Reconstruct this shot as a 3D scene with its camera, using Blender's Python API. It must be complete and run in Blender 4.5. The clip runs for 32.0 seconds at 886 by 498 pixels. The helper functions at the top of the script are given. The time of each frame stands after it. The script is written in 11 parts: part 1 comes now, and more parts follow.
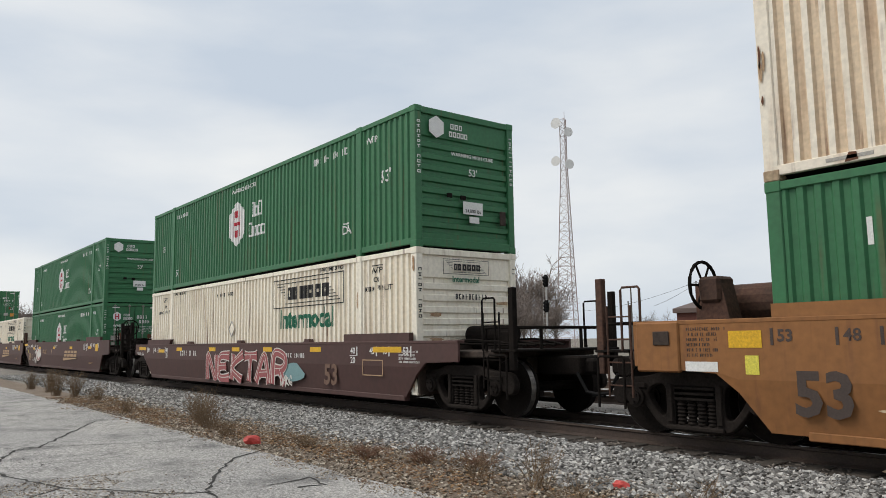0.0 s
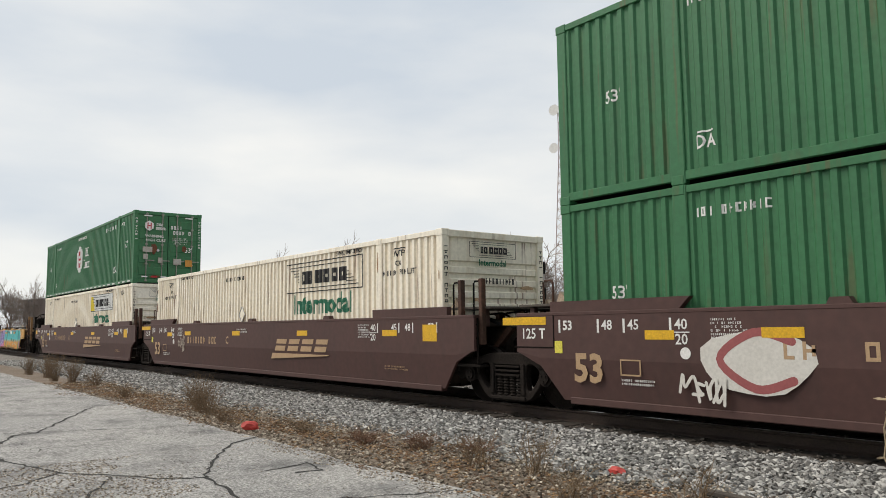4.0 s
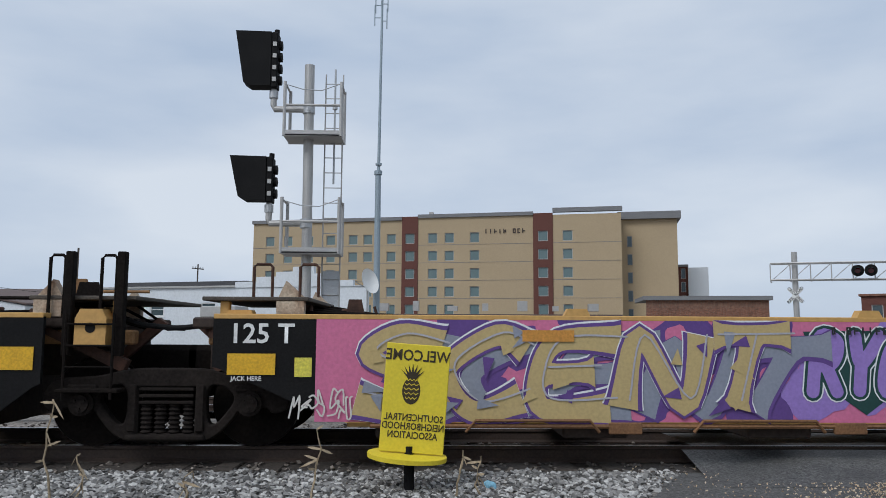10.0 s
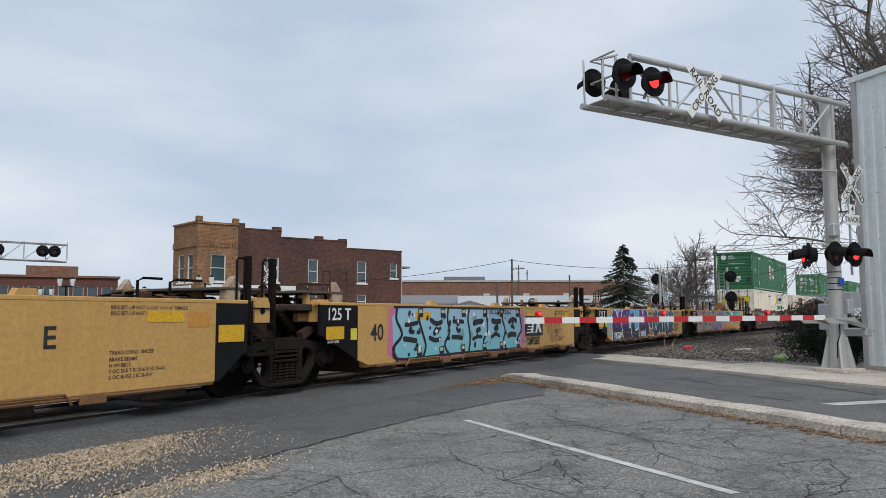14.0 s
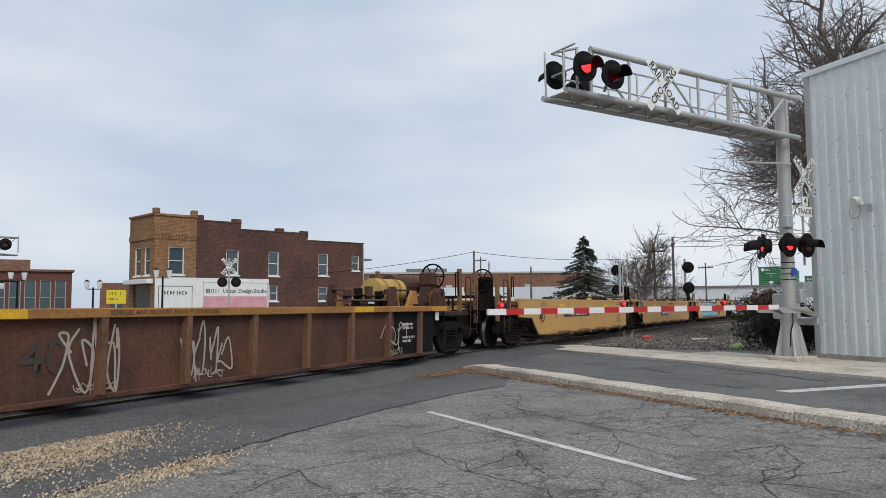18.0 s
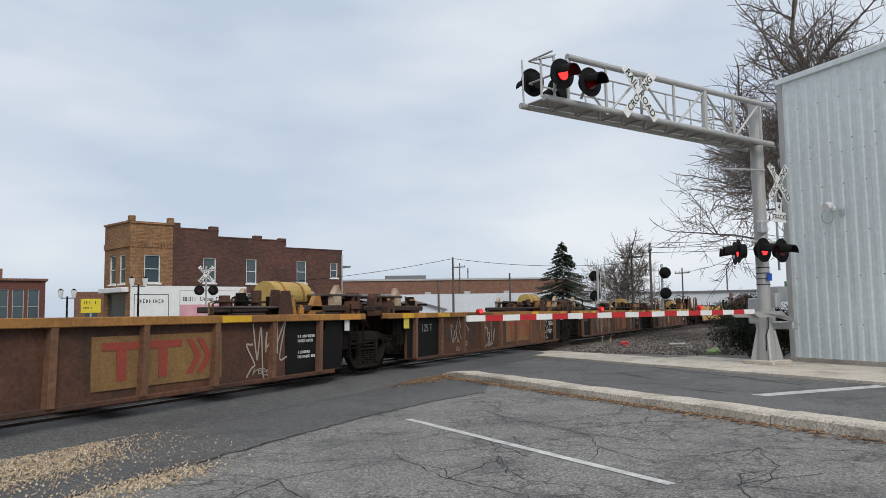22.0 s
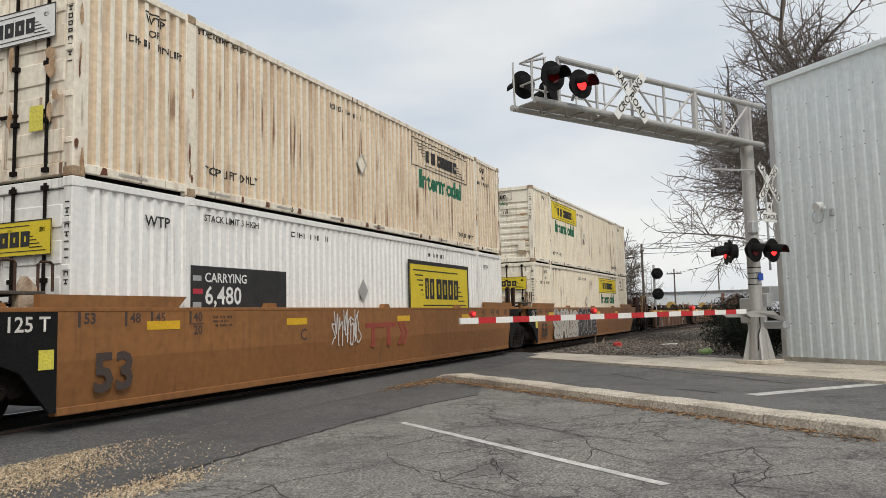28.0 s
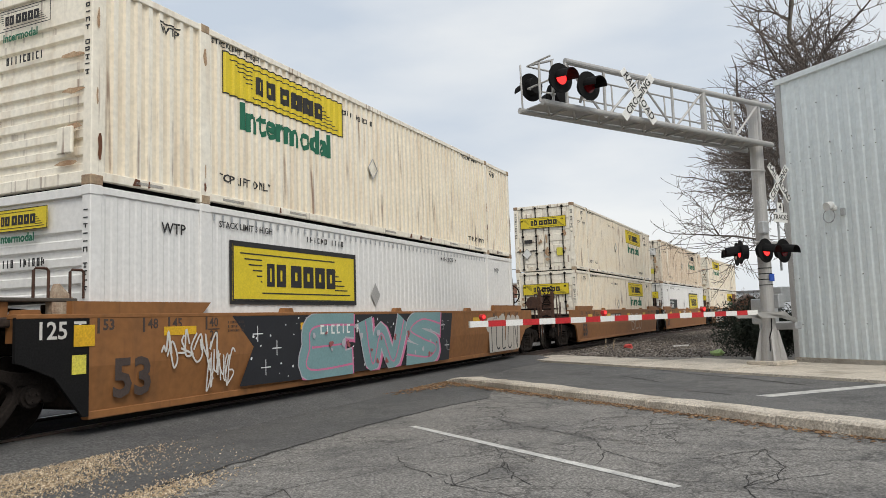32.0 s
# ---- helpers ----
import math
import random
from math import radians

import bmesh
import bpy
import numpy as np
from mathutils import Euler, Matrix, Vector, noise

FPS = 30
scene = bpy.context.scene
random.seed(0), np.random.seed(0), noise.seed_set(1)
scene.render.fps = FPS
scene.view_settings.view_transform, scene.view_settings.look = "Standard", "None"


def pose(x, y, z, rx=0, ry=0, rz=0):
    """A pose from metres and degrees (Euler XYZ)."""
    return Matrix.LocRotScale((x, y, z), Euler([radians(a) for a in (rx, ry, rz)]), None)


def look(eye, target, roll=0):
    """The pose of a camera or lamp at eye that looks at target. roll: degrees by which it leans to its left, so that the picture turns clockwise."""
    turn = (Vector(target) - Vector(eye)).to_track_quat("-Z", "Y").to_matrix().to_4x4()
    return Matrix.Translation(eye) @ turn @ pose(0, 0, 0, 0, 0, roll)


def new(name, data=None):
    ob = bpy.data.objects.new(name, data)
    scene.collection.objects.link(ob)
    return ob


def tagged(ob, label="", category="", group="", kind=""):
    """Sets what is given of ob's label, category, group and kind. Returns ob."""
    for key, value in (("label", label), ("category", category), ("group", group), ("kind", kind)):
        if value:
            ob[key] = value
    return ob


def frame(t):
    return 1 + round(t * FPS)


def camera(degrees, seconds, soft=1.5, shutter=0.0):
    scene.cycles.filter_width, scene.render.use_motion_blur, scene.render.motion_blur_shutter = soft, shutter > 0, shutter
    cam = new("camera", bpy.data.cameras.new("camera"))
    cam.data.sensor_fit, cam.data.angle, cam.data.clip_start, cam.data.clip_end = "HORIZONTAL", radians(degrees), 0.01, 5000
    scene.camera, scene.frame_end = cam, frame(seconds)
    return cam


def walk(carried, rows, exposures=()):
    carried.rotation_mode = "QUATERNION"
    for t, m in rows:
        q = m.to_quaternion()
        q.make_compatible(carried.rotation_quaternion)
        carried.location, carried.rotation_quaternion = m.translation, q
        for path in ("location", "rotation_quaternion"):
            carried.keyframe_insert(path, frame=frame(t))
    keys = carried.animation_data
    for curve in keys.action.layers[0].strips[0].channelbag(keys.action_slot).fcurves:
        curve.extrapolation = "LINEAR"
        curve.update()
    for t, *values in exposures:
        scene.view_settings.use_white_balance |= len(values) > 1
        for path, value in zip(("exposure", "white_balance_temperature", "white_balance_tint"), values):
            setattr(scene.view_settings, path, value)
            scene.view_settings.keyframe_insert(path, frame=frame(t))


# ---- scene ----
cam = camera(60.9, 32.0, soft=0.75)
PATH = [
    (0, 0.000, 0.000, 1.310, 52.05, 6.89, 0.82),
    (0.5, 0.000, 0.000, 1.310, 52.05, 6.84, 0.79),
    (1, 0.000, 0.000, 1.310, 52.12, 6.84, 0.53),
    (1.5, 0.000, 0.000, 1.310, 52.16, 6.70, 0.72),
    (2, 0.000, 0.000, 1.310, 52.25, 6.63, 0.60),
    (2.5, 0.000, 0.000, 1.310, 52.23, 6.42, 0.78),
    (3, 0.000, 0.000, 1.310, 52.16, 6.24, 0.75),
    (3.5, 0.000, 0.000, 1.310, 52.04, 6.07, 0.70),
    (5.5, 0.000, 0.000, 1.310, 50.86, 5.29, 0.62),
    (6, 0.000, 0.000, 1.310, 50.41, 5.12, 0.48),
    (6.5, 0.001, 0.001, 1.310, 49.84, 5.02, 0.33),
    (7, 0.006, 0.004, 1.309, 49.11, 5.10, 0.07),
    (7.5, 0.018, 0.012, 1.308, 47.52, 5.17, -0.17),
    (8, 0.040, 0.026, 1.306, 44.54, 5.39, -0.50),
    (8.5, 0.086, 0.056, 1.302, 38.44, 5.68, -1.02),
    (9, 0.163, 0.105, 1.296, 28.11, 6.03, -1.23),
    (9.5, 0.266, 0.172, 1.287, 14.23, 6.31, -1.06),
    (10, 0.385, 0.249, 1.276, -1.71, 6.28, -0.31),
    (10.5, 0.509, 0.330, 1.265, -18.37, 5.92, -0.21),
    (11, 0.619, 0.400, 1.255, -33.04, 5.57, -0.17),
    (11.5, 0.703, 0.455, 1.248, -44.39, 5.27, -0.04),
    (12, 0.761, 0.492, 1.243, -52.12, 5.12, -0.04),
    (12.5, 0.796, 0.515, 1.240, -56.75, 5.06, 0.03),
    (13, 0.815, 0.527, 1.238, -59.38, 5.01, 0.06),
    (13.5, 0.826, 0.534, 1.237, -60.84, 4.99, 0.11),
    (14, 0.833, 0.539, 1.237, -61.73, 4.99, 0.09),
    (14.5, 0.838, 0.542, 1.236, -62.40, 4.96, 0.11),
    (16.5, 0.847, 0.548, 1.235, -63.59, 4.71, 0.10),
    (17, 0.848, 0.549, 1.235, -63.83, 4.56, 0.20),
    (17.5, 0.850, 0.550, 1.235, -64.20, 4.41, 0.28),
    (18, 0.850, 0.550, 1.235, -64.59, 4.37, 0.46),
    (18.5, 0.850, 0.550, 1.235, -64.96, 4.37, 0.57),
    (19, 0.850, 0.550, 1.235, -65.23, 4.44, 0.68),
    (19.5, 0.850, 0.550, 1.235, -65.40, 4.49, 0.72),
    (20, 0.850, 0.550, 1.235, -65.54, 4.55, 0.74),
    (20.5, 0.850, 0.550, 1.235, -65.70, 4.63, 0.75),
    (21, 0.850, 0.550, 1.235, -65.85, 4.72, 0.75),
    (21.5, 0.850, 0.550, 1.235, -66.03, 4.81, 0.78),
    (22, 0.850, 0.550, 1.235, -66.17, 4.86, 0.85),
    (22.5, 0.850, 0.550, 1.235, -66.25, 4.88, 0.89),
    (23, 0.850, 0.550, 1.235, -66.25, 4.88, 0.92),
    (23.5, 0.850, 0.550, 1.235, -66.15, 4.90, 1.00),
    (24, 0.850, 0.550, 1.235, -66.04, 4.91, 1.05),
    (24.5, 0.850, 0.550, 1.235, -66.05, 4.98, 1.08),
    (26.5, 0.850, 0.550, 1.235, -66.71, 5.18, 1.29),
    (27, 0.850, 0.550, 1.235, -66.75, 5.20, 1.38),
    (27.5, 0.850, 0.550, 1.235, -66.73, 5.14, 1.35),
    (28, 0.850, 0.550, 1.235, -66.70, 5.06, 1.40),
    (28.5, 0.850, 0.550, 1.235, -66.62, 4.98, 1.34),
    (29, 0.850, 0.550, 1.235, -66.54, 4.97, 1.43),
    (29.5, 0.850, 0.550, 1.235, -66.39, 5.01, 1.56),
    (30, 0.850, 0.550, 1.235, -66.20, 5.10, 1.69),
    (30.5, 0.850, 0.550, 1.235, -66.07, 5.16, 1.84),
    (31, 0.850, 0.550, 1.235, -66.02, 5.19, 1.90),
    (31.5, 0.850, 0.550, 1.235, -65.97, 5.24, 1.89),
    (32, 0.850, 0.550, 1.235, -65.96, 5.34, 1.86),
]
walk(cam, [(t, pose(x, y, z, 90 + p, r, w)) for t, x, y, z, w, p, r in PATH],
     exposures=[(0, 0.03, 6850, 10), (1, 0.12, 7000, 10), (3, 0.15, 7300, 10), (5, 0.0, 6800, 10), (6, -0.12, 6600, 10), (7, 0.1, 7200, 10), (7.8, 0.02, 6950, 10), (9, -0.26, 6150, 10), (10, -0.25, 6050, 10), (11.2, -0.08, 6150, 10), (13, -0.1, 6250, 10), (18, -0.06, 6400, 10), (21, -0.03, 6450, 10), (24.5, -0.06, 6500, 10), (27.5, 0.03, 6950, 10), (30, 0.02, 6750, 10), (31, -0.04, 6600, 10), (32, 0.05, 6800, 10)])

# ---- sky and sun: a bright overcast winter day ----
world = bpy.data.worlds.new("overcast_sky")
scene.world = world
world.use_nodes = True
wn, wl = world.node_tree.nodes, world.node_tree.links
wn.clear()
w_out = wn.new("ShaderNodeOutputWorld")
w_bg = wn.new("ShaderNodeBackground")
w_sky = wn.new("ShaderNodeTexSky")
w_sky.sky_type, w_sky.sun_disc = "NISHITA", False
w_sky.sun_elevation, w_sky.sun_rotation = radians(48), radians(231)
w_tc = wn.new("ShaderNodeTexCoord")
w_map = wn.new("ShaderNodeMapping")
w_map.inputs["Scale"].default_value = (1.0, 1.0, 3.2)
w_n1 = wn.new("ShaderNodeTexNoise")
w_n1.inputs["Scale"].default_value, w_n1.inputs["Detail"].default_value = 1.9, 6
w_n1.inputs["Roughness"].default_value = 0.48
w_ramp = wn.new("ShaderNodeValToRGB")
w_ramp.color_ramp.elements[0].position, w_ramp.color_ramp.elements[0].color = 0.36, (0.50, 0.58, 0.69, 1)
w_ramp.color_ramp.elements[1].position, w_ramp.color_ramp.elements[1].color = 0.66, (0.755, 0.79, 0.825, 1)
w_mix = wn.new("ShaderNodeMix")
w_mix.data_type = "RGBA"
w_mix.inputs["Factor"].default_value = 0.06
wl.new(w_tc.outputs["Generated"], w_map.inputs["Vector"])
wl.new(w_map.outputs["Vector"], w_n1.inputs["Vector"])
wl.new(w_n1.outputs["Fac"], w_ramp.inputs["Fac"])
wl.new(w_ramp.outputs["Color"], w_mix.inputs["A"])
w_scl = wn.new("ShaderNodeVectorMath")
w_scl.operation = "SCALE"
w_scl.inputs["Scale"].default_value = 0.1
wl.new(w_sky.outputs["Color"], w_scl.inputs[0])
wl.new(w_scl.outputs["Vector"], w_mix.inputs["B"])
wl.new(w_mix.outputs["Result"], w_bg.inputs["Color"])
w_bg.inputs["Strength"].default_value = 1.12
wl.new(w_bg.outputs["Background"], w_out.inputs["Surface"])

sun_data = bpy.data.lights.new("sun", "SUN")
sun_data.energy, sun_data.angle, sun_data.color = 1.9, radians(26), (1.0, 0.97, 0.92)
sun = new("sun", sun_data)
sun.matrix_world = look((0, 0, 60), (37, 42, 0))
scene.view_settings.exposure = 0.0

# ---- materials ----


def mat(name, c, c2=None, rough=0.75, metal=0.0, scale=1.2, patch=0.5, fine=0.25, fscale=40.0, bump=0.15, streak=0.0,
        streak_c=(0.12, 0.07, 0.045), spec=0.4, glow=0.0, hue=0.0, rust=0.0):
    """A painted or natural surface: base colour, broad patches of c2, fine grain, vertical streaks and relief."""
    m = bpy.data.materials.new(name)
    m.use_nodes = True
    n, l = m.node_tree.nodes, m.node_tree.links
    b = n["Principled BSDF"]
    b.inputs["Roughness"].default_value, b.inputs["Metallic"].default_value = rough, metal
    b.inputs["Specular IOR Level"].default_value = spec
    tc = n.new("ShaderNodeTexCoord")
    info = n.new("ShaderNodeObjectInfo")
    add = n.new("ShaderNodeVectorMath")
    add.operation = "ADD"
    mul = n.new("ShaderNodeMath")
    mul.operation = "MULTIPLY"
    mul.inputs[1].default_value = 37.0
    l.new(info.outputs["Random"], mul.inputs[0])
    l.new(tc.outputs["Object"], add.inputs[0])
    l.new(mul.outputs[0], add.inputs[1])
    c2 = c2 or tuple(v * 0.7 for v in c)
    n1 = n.new("ShaderNodeTexNoise")
    n1.inputs["Scale"].default_value, n1.inputs["Detail"].default_value = scale, 5
    l.new(add.outputs[0], n1.inputs["Vector"])
    ramp = n.new("ShaderNodeValToRGB")
    ramp.color_ramp.elements[0].position, ramp.color_ramp.elements[1].position = 0.5 - 0.22, 0.5 + 0.25
    l.new(n1.outputs["Fac"], ramp.inputs["Fac"])
    sc = n.new("ShaderNodeMath")
    sc.operation = "MULTIPLY"
    sc.inputs[1].default_value = patch
    l.new(ramp.outputs["Color"], sc.inputs[0])
    mix = n.new("ShaderNodeMix")
    mix.data_type = "RGBA"
    mix.inputs["A"].default_value, mix.inputs["B"].default_value = (*c, 1), (*c2, 1)
    l.new(sc.outputs[0], mix.inputs["Factor"])
    col = mix.outputs["Result"]
    if streak:
        mp = n.new("ShaderNodeMapping")
        mp.inputs["Scale"].default_value = (5.0, 5.0, 0.55)
        l.new(add.outputs[0], mp.inputs["Vector"])
        n3 = n.new("ShaderNodeTexNoise")
        n3.inputs["Scale"].default_value, n3.inputs["Detail"].default_value = 1.0, 6
        l.new(mp.outputs[0], n3.inputs["Vector"])
        r3 = n.new("ShaderNodeValToRGB")
        r3.color_ramp.elements[0].position, r3.color_ramp.elements[1].position = 0.52, 0.78
        l.new(n3.outputs["Fac"], r3.inputs["Fac"])
        s3 = n.new("ShaderNodeMath")
        s3.operation = "MULTIPLY"
        s3.inputs[1].default_value = streak
        l.new(r3.outputs["Color"], s3.inputs[0])
        mx = n.new("ShaderNodeMix")
        mx.data_type = "RGBA"
        mx.inputs["B"].default_value = (*streak_c, 1)
        l.new(s3.outputs[0], mx.inputs["Factor"])
        l.new(col, mx.inputs["A"])
        col = mx.outputs["Result"]
    if rust:
        f = None
        for sc_, lo, hi, mapped in (((11.0, 11.0, 0.45), 0.57, 0.66, True), ((0.7, 0.7, 0.9), 0.44, 0.6, False)):
            mp = n.new("ShaderNodeMapping")
            mp.inputs["Scale"].default_value = sc_
            mp.inputs["Location"].default_value = (3.1, 1.7, 0.4)
            l.new(add.outputs[0], mp.inputs["Vector"])
            q = n.new("ShaderNodeTexNoise")
            q.inputs["Scale"].default_value, q.inputs["Detail"].default_value = 1.0, 8
            l.new(mp.outputs[0], q.inputs["Vector"])
            r = n.new("ShaderNodeMapRange")
            r.inputs["From Min"].default_value, r.inputs["From Max"].default_value = lo, hi
            r.inputs["To Max"].default_value = rust if mapped else 1.0
            l.new(q.outputs["Fac"], r.inputs["Value"])
            if f is None:
                f = r.outputs[0]
            else:
                g = n.new("ShaderNodeMath")
                g.operation = "MULTIPLY"
                l.new(f, g.inputs[0])
                l.new(r.outputs[0], g.inputs[1])
                f = g.outputs[0]
        mx = n.new("ShaderNodeMix")
        mx.data_type = "RGBA"
        mx.inputs["B"].default_value = (0.15, 0.06, 0.028, 1)
        l.new(f, mx.inputs["Factor"])
        l.new(col, mx.inputs["A"])
        col = mx.outputs["Result"]
    n2 = n.new("ShaderNodeTexNoise")
    n2.inputs["Scale"].default_value, n2.inputs["Detail"].default_value = fscale, 3
    l.new(add.outputs[0], n2.inputs["Vector"])
    hs = n.new("ShaderNodeHueSaturation")
    l.new(col, hs.inputs["Color"])
    mr = n.new("ShaderNodeMapRange")
    mr.inputs["To Min"].default_value, mr.inputs["To Max"].default_value = 1 - fine, 1 + fine
    mr.inputs["From Min"].default_value, mr.inputs["From Max"].default_value = 0.25, 0.75
    l.new(n2.outputs["Fac"], mr.inputs["Value"])
    l.new(mr.outputs[0], hs.inputs["Value"])
    col = hs.outputs["Color"]
    if hue:
        h2 = n.new("ShaderNodeHueSaturation")
        m2 = n.new("ShaderNodeMapRange")
        m2.inputs["To Min"].default_value, m2.inputs["To Max"].default_value = 1 - hue, 1 + hue
        l.new(info.outputs["Random"], m2.inputs["Value"])
        l.new(m2.outputs[0], h2.inputs["Value"])
        l.new(col, h2.inputs["Color"])
        col = h2.outputs["Color"]
    l.new(col, b.inputs["Base Color"])
    if bump:
        bp = n.new("ShaderNodeBump")
        bp.inputs["Strength"].default_value, bp.inputs["Distance"].default_value = bump, 0.02
        l.new(n2.outputs["Fac"], bp.inputs["Height"])
        l.new(bp.outputs[0], b.inputs["Normal"])
    if glow:
        b.inputs["Emission Color"].default_value, b.inputs["Emission Strength"].default_value = (*c, 1), glow
    return m


def stone_mat(name, c, c2, c3):
    """Loose stones: each island takes its own shade."""
    m = mat(name, c, c2, rough=0.9, scale=9, patch=0.4, fine=0.3, fscale=60, bump=0.3)
    n, l = m.node_tree.nodes, m.node_tree.links
    geo = n.new("ShaderNodeNewGeometry")
    rp = n.new("ShaderNodeValToRGB")
    rp.color_ramp.elements[0].color, rp.color_ramp.elements[1].color = (*c3, 1), (*c, 1)
    e = rp.color_ramp.elements.new(0.6)
    e.color = (*c2, 1)
    l.new(geo.outputs["Random Per Island"], rp.inputs["Fac"])
    l.new(rp.outputs["Color"], n["Principled BSDF"].inputs["Base Color"])
    return m


def pave_mat(name, c, c2, stain, crack=0.0, cscale=1.1, speck=0.45, rough=0.9):
    """Pavement: broad wear, dark stains, visible aggregate and a net of hairline cracks."""
    m = mat(name, c, c2, rough=rough, scale=0.4, patch=0.85, fine=0.5, fscale=34, bump=0.6)
    n, l = m.node_tree.nodes, m.node_tree.links
    b = n["Principled BSDF"]
    col = b.inputs["Base Color"].links[0].from_socket
    tc = n.new("ShaderNodeTexCoord")

    def noise(scale, detail, rgh=0.6):
        q = n.new("ShaderNodeTexNoise")
        q.inputs["Scale"].default_value, q.inputs["Detail"].default_value, q.inputs["Roughness"].default_value = scale, detail, rgh
        l.new(tc.outputs["Object"], q.inputs["Vector"])
        return q

    def rng(sock, lo, hi, a, e):
        r = n.new("ShaderNodeMapRange")
        for k, v in (("From Min", lo), ("From Max", hi), ("To Min", a), ("To Max", e)):
            r.inputs[k].default_value = v
        l.new(sock, r.inputs["Value"])
        return r.outputs[0]

    def over(base, fac, colour):
        x = n.new("ShaderNodeMix")
        x.data_type = "RGBA"
        x.inputs["B"].default_value = (*colour, 1)
        l.new(fac, x.inputs["Factor"])
        l.new(base, x.inputs["A"])
        return x.outputs["Result"]

    def times(p, q):
        x = n.new("ShaderNodeMath")
        x.operation = "MULTIPLY"
        l.new(p, x.inputs[0])
        l.new(q, x.inputs[1])
        return x.outputs[0]

    col = over(col, rng(noise(1.1, 9, 0.68).outputs["Fac"], 0.5, 0.66, 0.0, 0.75), stain)
    col = over(col, rng(noise(3.7, 6, 0.7).outputs["Fac"], 0.56, 0.7, 0.0, 0.5), tuple(min(1, v * 1.35) for v in c2))
    vo = n.new("ShaderNodeTexVoronoi")
    vo.inputs["Scale"].default_value = 75.0
    l.new(tc.outputs["Object"], vo.inputs["Vector"])
    hs = n.new("ShaderNodeHueSaturation")
    sep = n.new("ShaderNodeSeparateColor")
    l.new(vo.outputs["Color"], sep.inputs[0])
    l.new(rng(sep.outputs[0], 0, 1, 1 - speck, 1 + speck), hs.inputs["Value"])
    l.new(col, hs.inputs["Color"])
    col = hs.outputs["Color"]
    if crack:
        wob = n.new("ShaderNodeVectorMath")
        wob.operation = "MULTIPLY_ADD"
        wob.inputs[1].default_value = (0.55, 0.55, 0.55)
        l.new(noise(2.3, 6, 0.7).outputs["Color"], wob.inputs[0])
        l.new(tc.outputs["Object"], wob.inputs[2])
        for sc_, wd in ((cscale, 0.011), (cscale * 3.4, 0.022)):
            cv = n.new("ShaderNodeTexVoronoi")
            cv.feature = "DISTANCE_TO_EDGE"
            cv.inputs["Scale"].default_value = sc_
            l.new(wob.outputs[0], cv.inputs["Vector"])
            line = rng(cv.outputs["Distance"], 0.0, wd * sc_, crack, 0.0)
            mask = rng(noise(0.55 if sc_ == cscale else 0.8, 4).outputs["Fac"], 0.44, 0.6, 0.0, 1.0)
            col = over(col, times(line, mask), (0.03, 0.028, 0.026))
    l.new(col, b.inputs["Base Color"])
    return m


M_BALLAST = mat("ballast_ground", (0.17, 0.155, 0.14), (0.27, 0.245, 0.215), rough=0.95, scale=0.8, patch=0.8, fine=0.75, fscale=22, bump=0.9)
M_STONE = stone_mat("ballast_stone", (0.56, 0.545, 0.52), (0.27, 0.262, 0.25), (0.07, 0.066, 0.062))
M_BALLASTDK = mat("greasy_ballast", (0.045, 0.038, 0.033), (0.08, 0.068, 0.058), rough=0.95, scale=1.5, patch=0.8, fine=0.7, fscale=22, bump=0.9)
M_STONED = stone_mat("dark_ballast_stone", (0.27, 0.235, 0.2), (0.15, 0.128, 0.11), (0.06, 0.05, 0.044))
M_STONEW = stone_mat("verge_gravel", (0.56, 0.49, 0.4), (0.28, 0.23, 0.18), (0.09, 0.07, 0.055))
M_SOIL = mat("dry_verge_soil", (0.15, 0.112, 0.085), (0.24, 0.19, 0.145), rough=0.95, scale=1.4, patch=0.8, fine=0.6, fscale=30, bump=0.7)
M_FIELD = mat("ground_far", (0.17, 0.15, 0.125), (0.23, 0.21, 0.17), rough=0.95, scale=0.05, patch=0.8, fine=0.4, fscale=3, bump=0.3)
M_LOT = pave_mat("old_concrete_lot", (0.38, 0.365, 0.345), (0.25, 0.245, 0.24), (0.125, 0.123, 0.122), 0.5, 0.7)
M_ROAD = pave_mat("dark_new_asphalt", (0.085, 0.084, 0.084), (0.115, 0.112, 0.108), (0.062, 0.062, 0.063), 0.0, speck=0.3, rough=0.85)
M_OLDROAD = pave_mat("worn_grey_asphalt", (0.165, 0.158, 0.15), (0.23, 0.218, 0.2), (0.095, 0.092, 0.09), 0.85, 1.0)
M_STREET = pave_mat("street_asphalt", (0.105, 0.104, 0.103), (0.155, 0.15, 0.143), (0.06, 0.06, 0.06), 0.5, 0.8)
M_CRACK = mat("tar_crack", (0.022, 0.021, 0.02), (0.05, 0.047, 0.044), rough=0.9, scale=8, fine=0.4)
M_CONC = pave_mat("concrete_pale", (0.58, 0.52, 0.44), (0.46, 0.41, 0.34), (0.3, 0.26, 0.21), 0.3, 0.6, 0.1)
M_LINE = mat("worn_white_line", (0.62, 0.61, 0.58), (0.22, 0.215, 0.21), rough=0.85, scale=5, patch=0.75, fine=0.25, fscale=70)
M_RAIL = mat("rail_rust", (0.05, 0.036, 0.03), (0.085, 0.055, 0.04), rough=0.8, scale=3)
M_RAILTOP = mat("rail_polished", (0.62, 0.63, 0.64), (0.5, 0.5, 0.5), rough=0.28, metal=1.0, fine=0.1, bump=0)
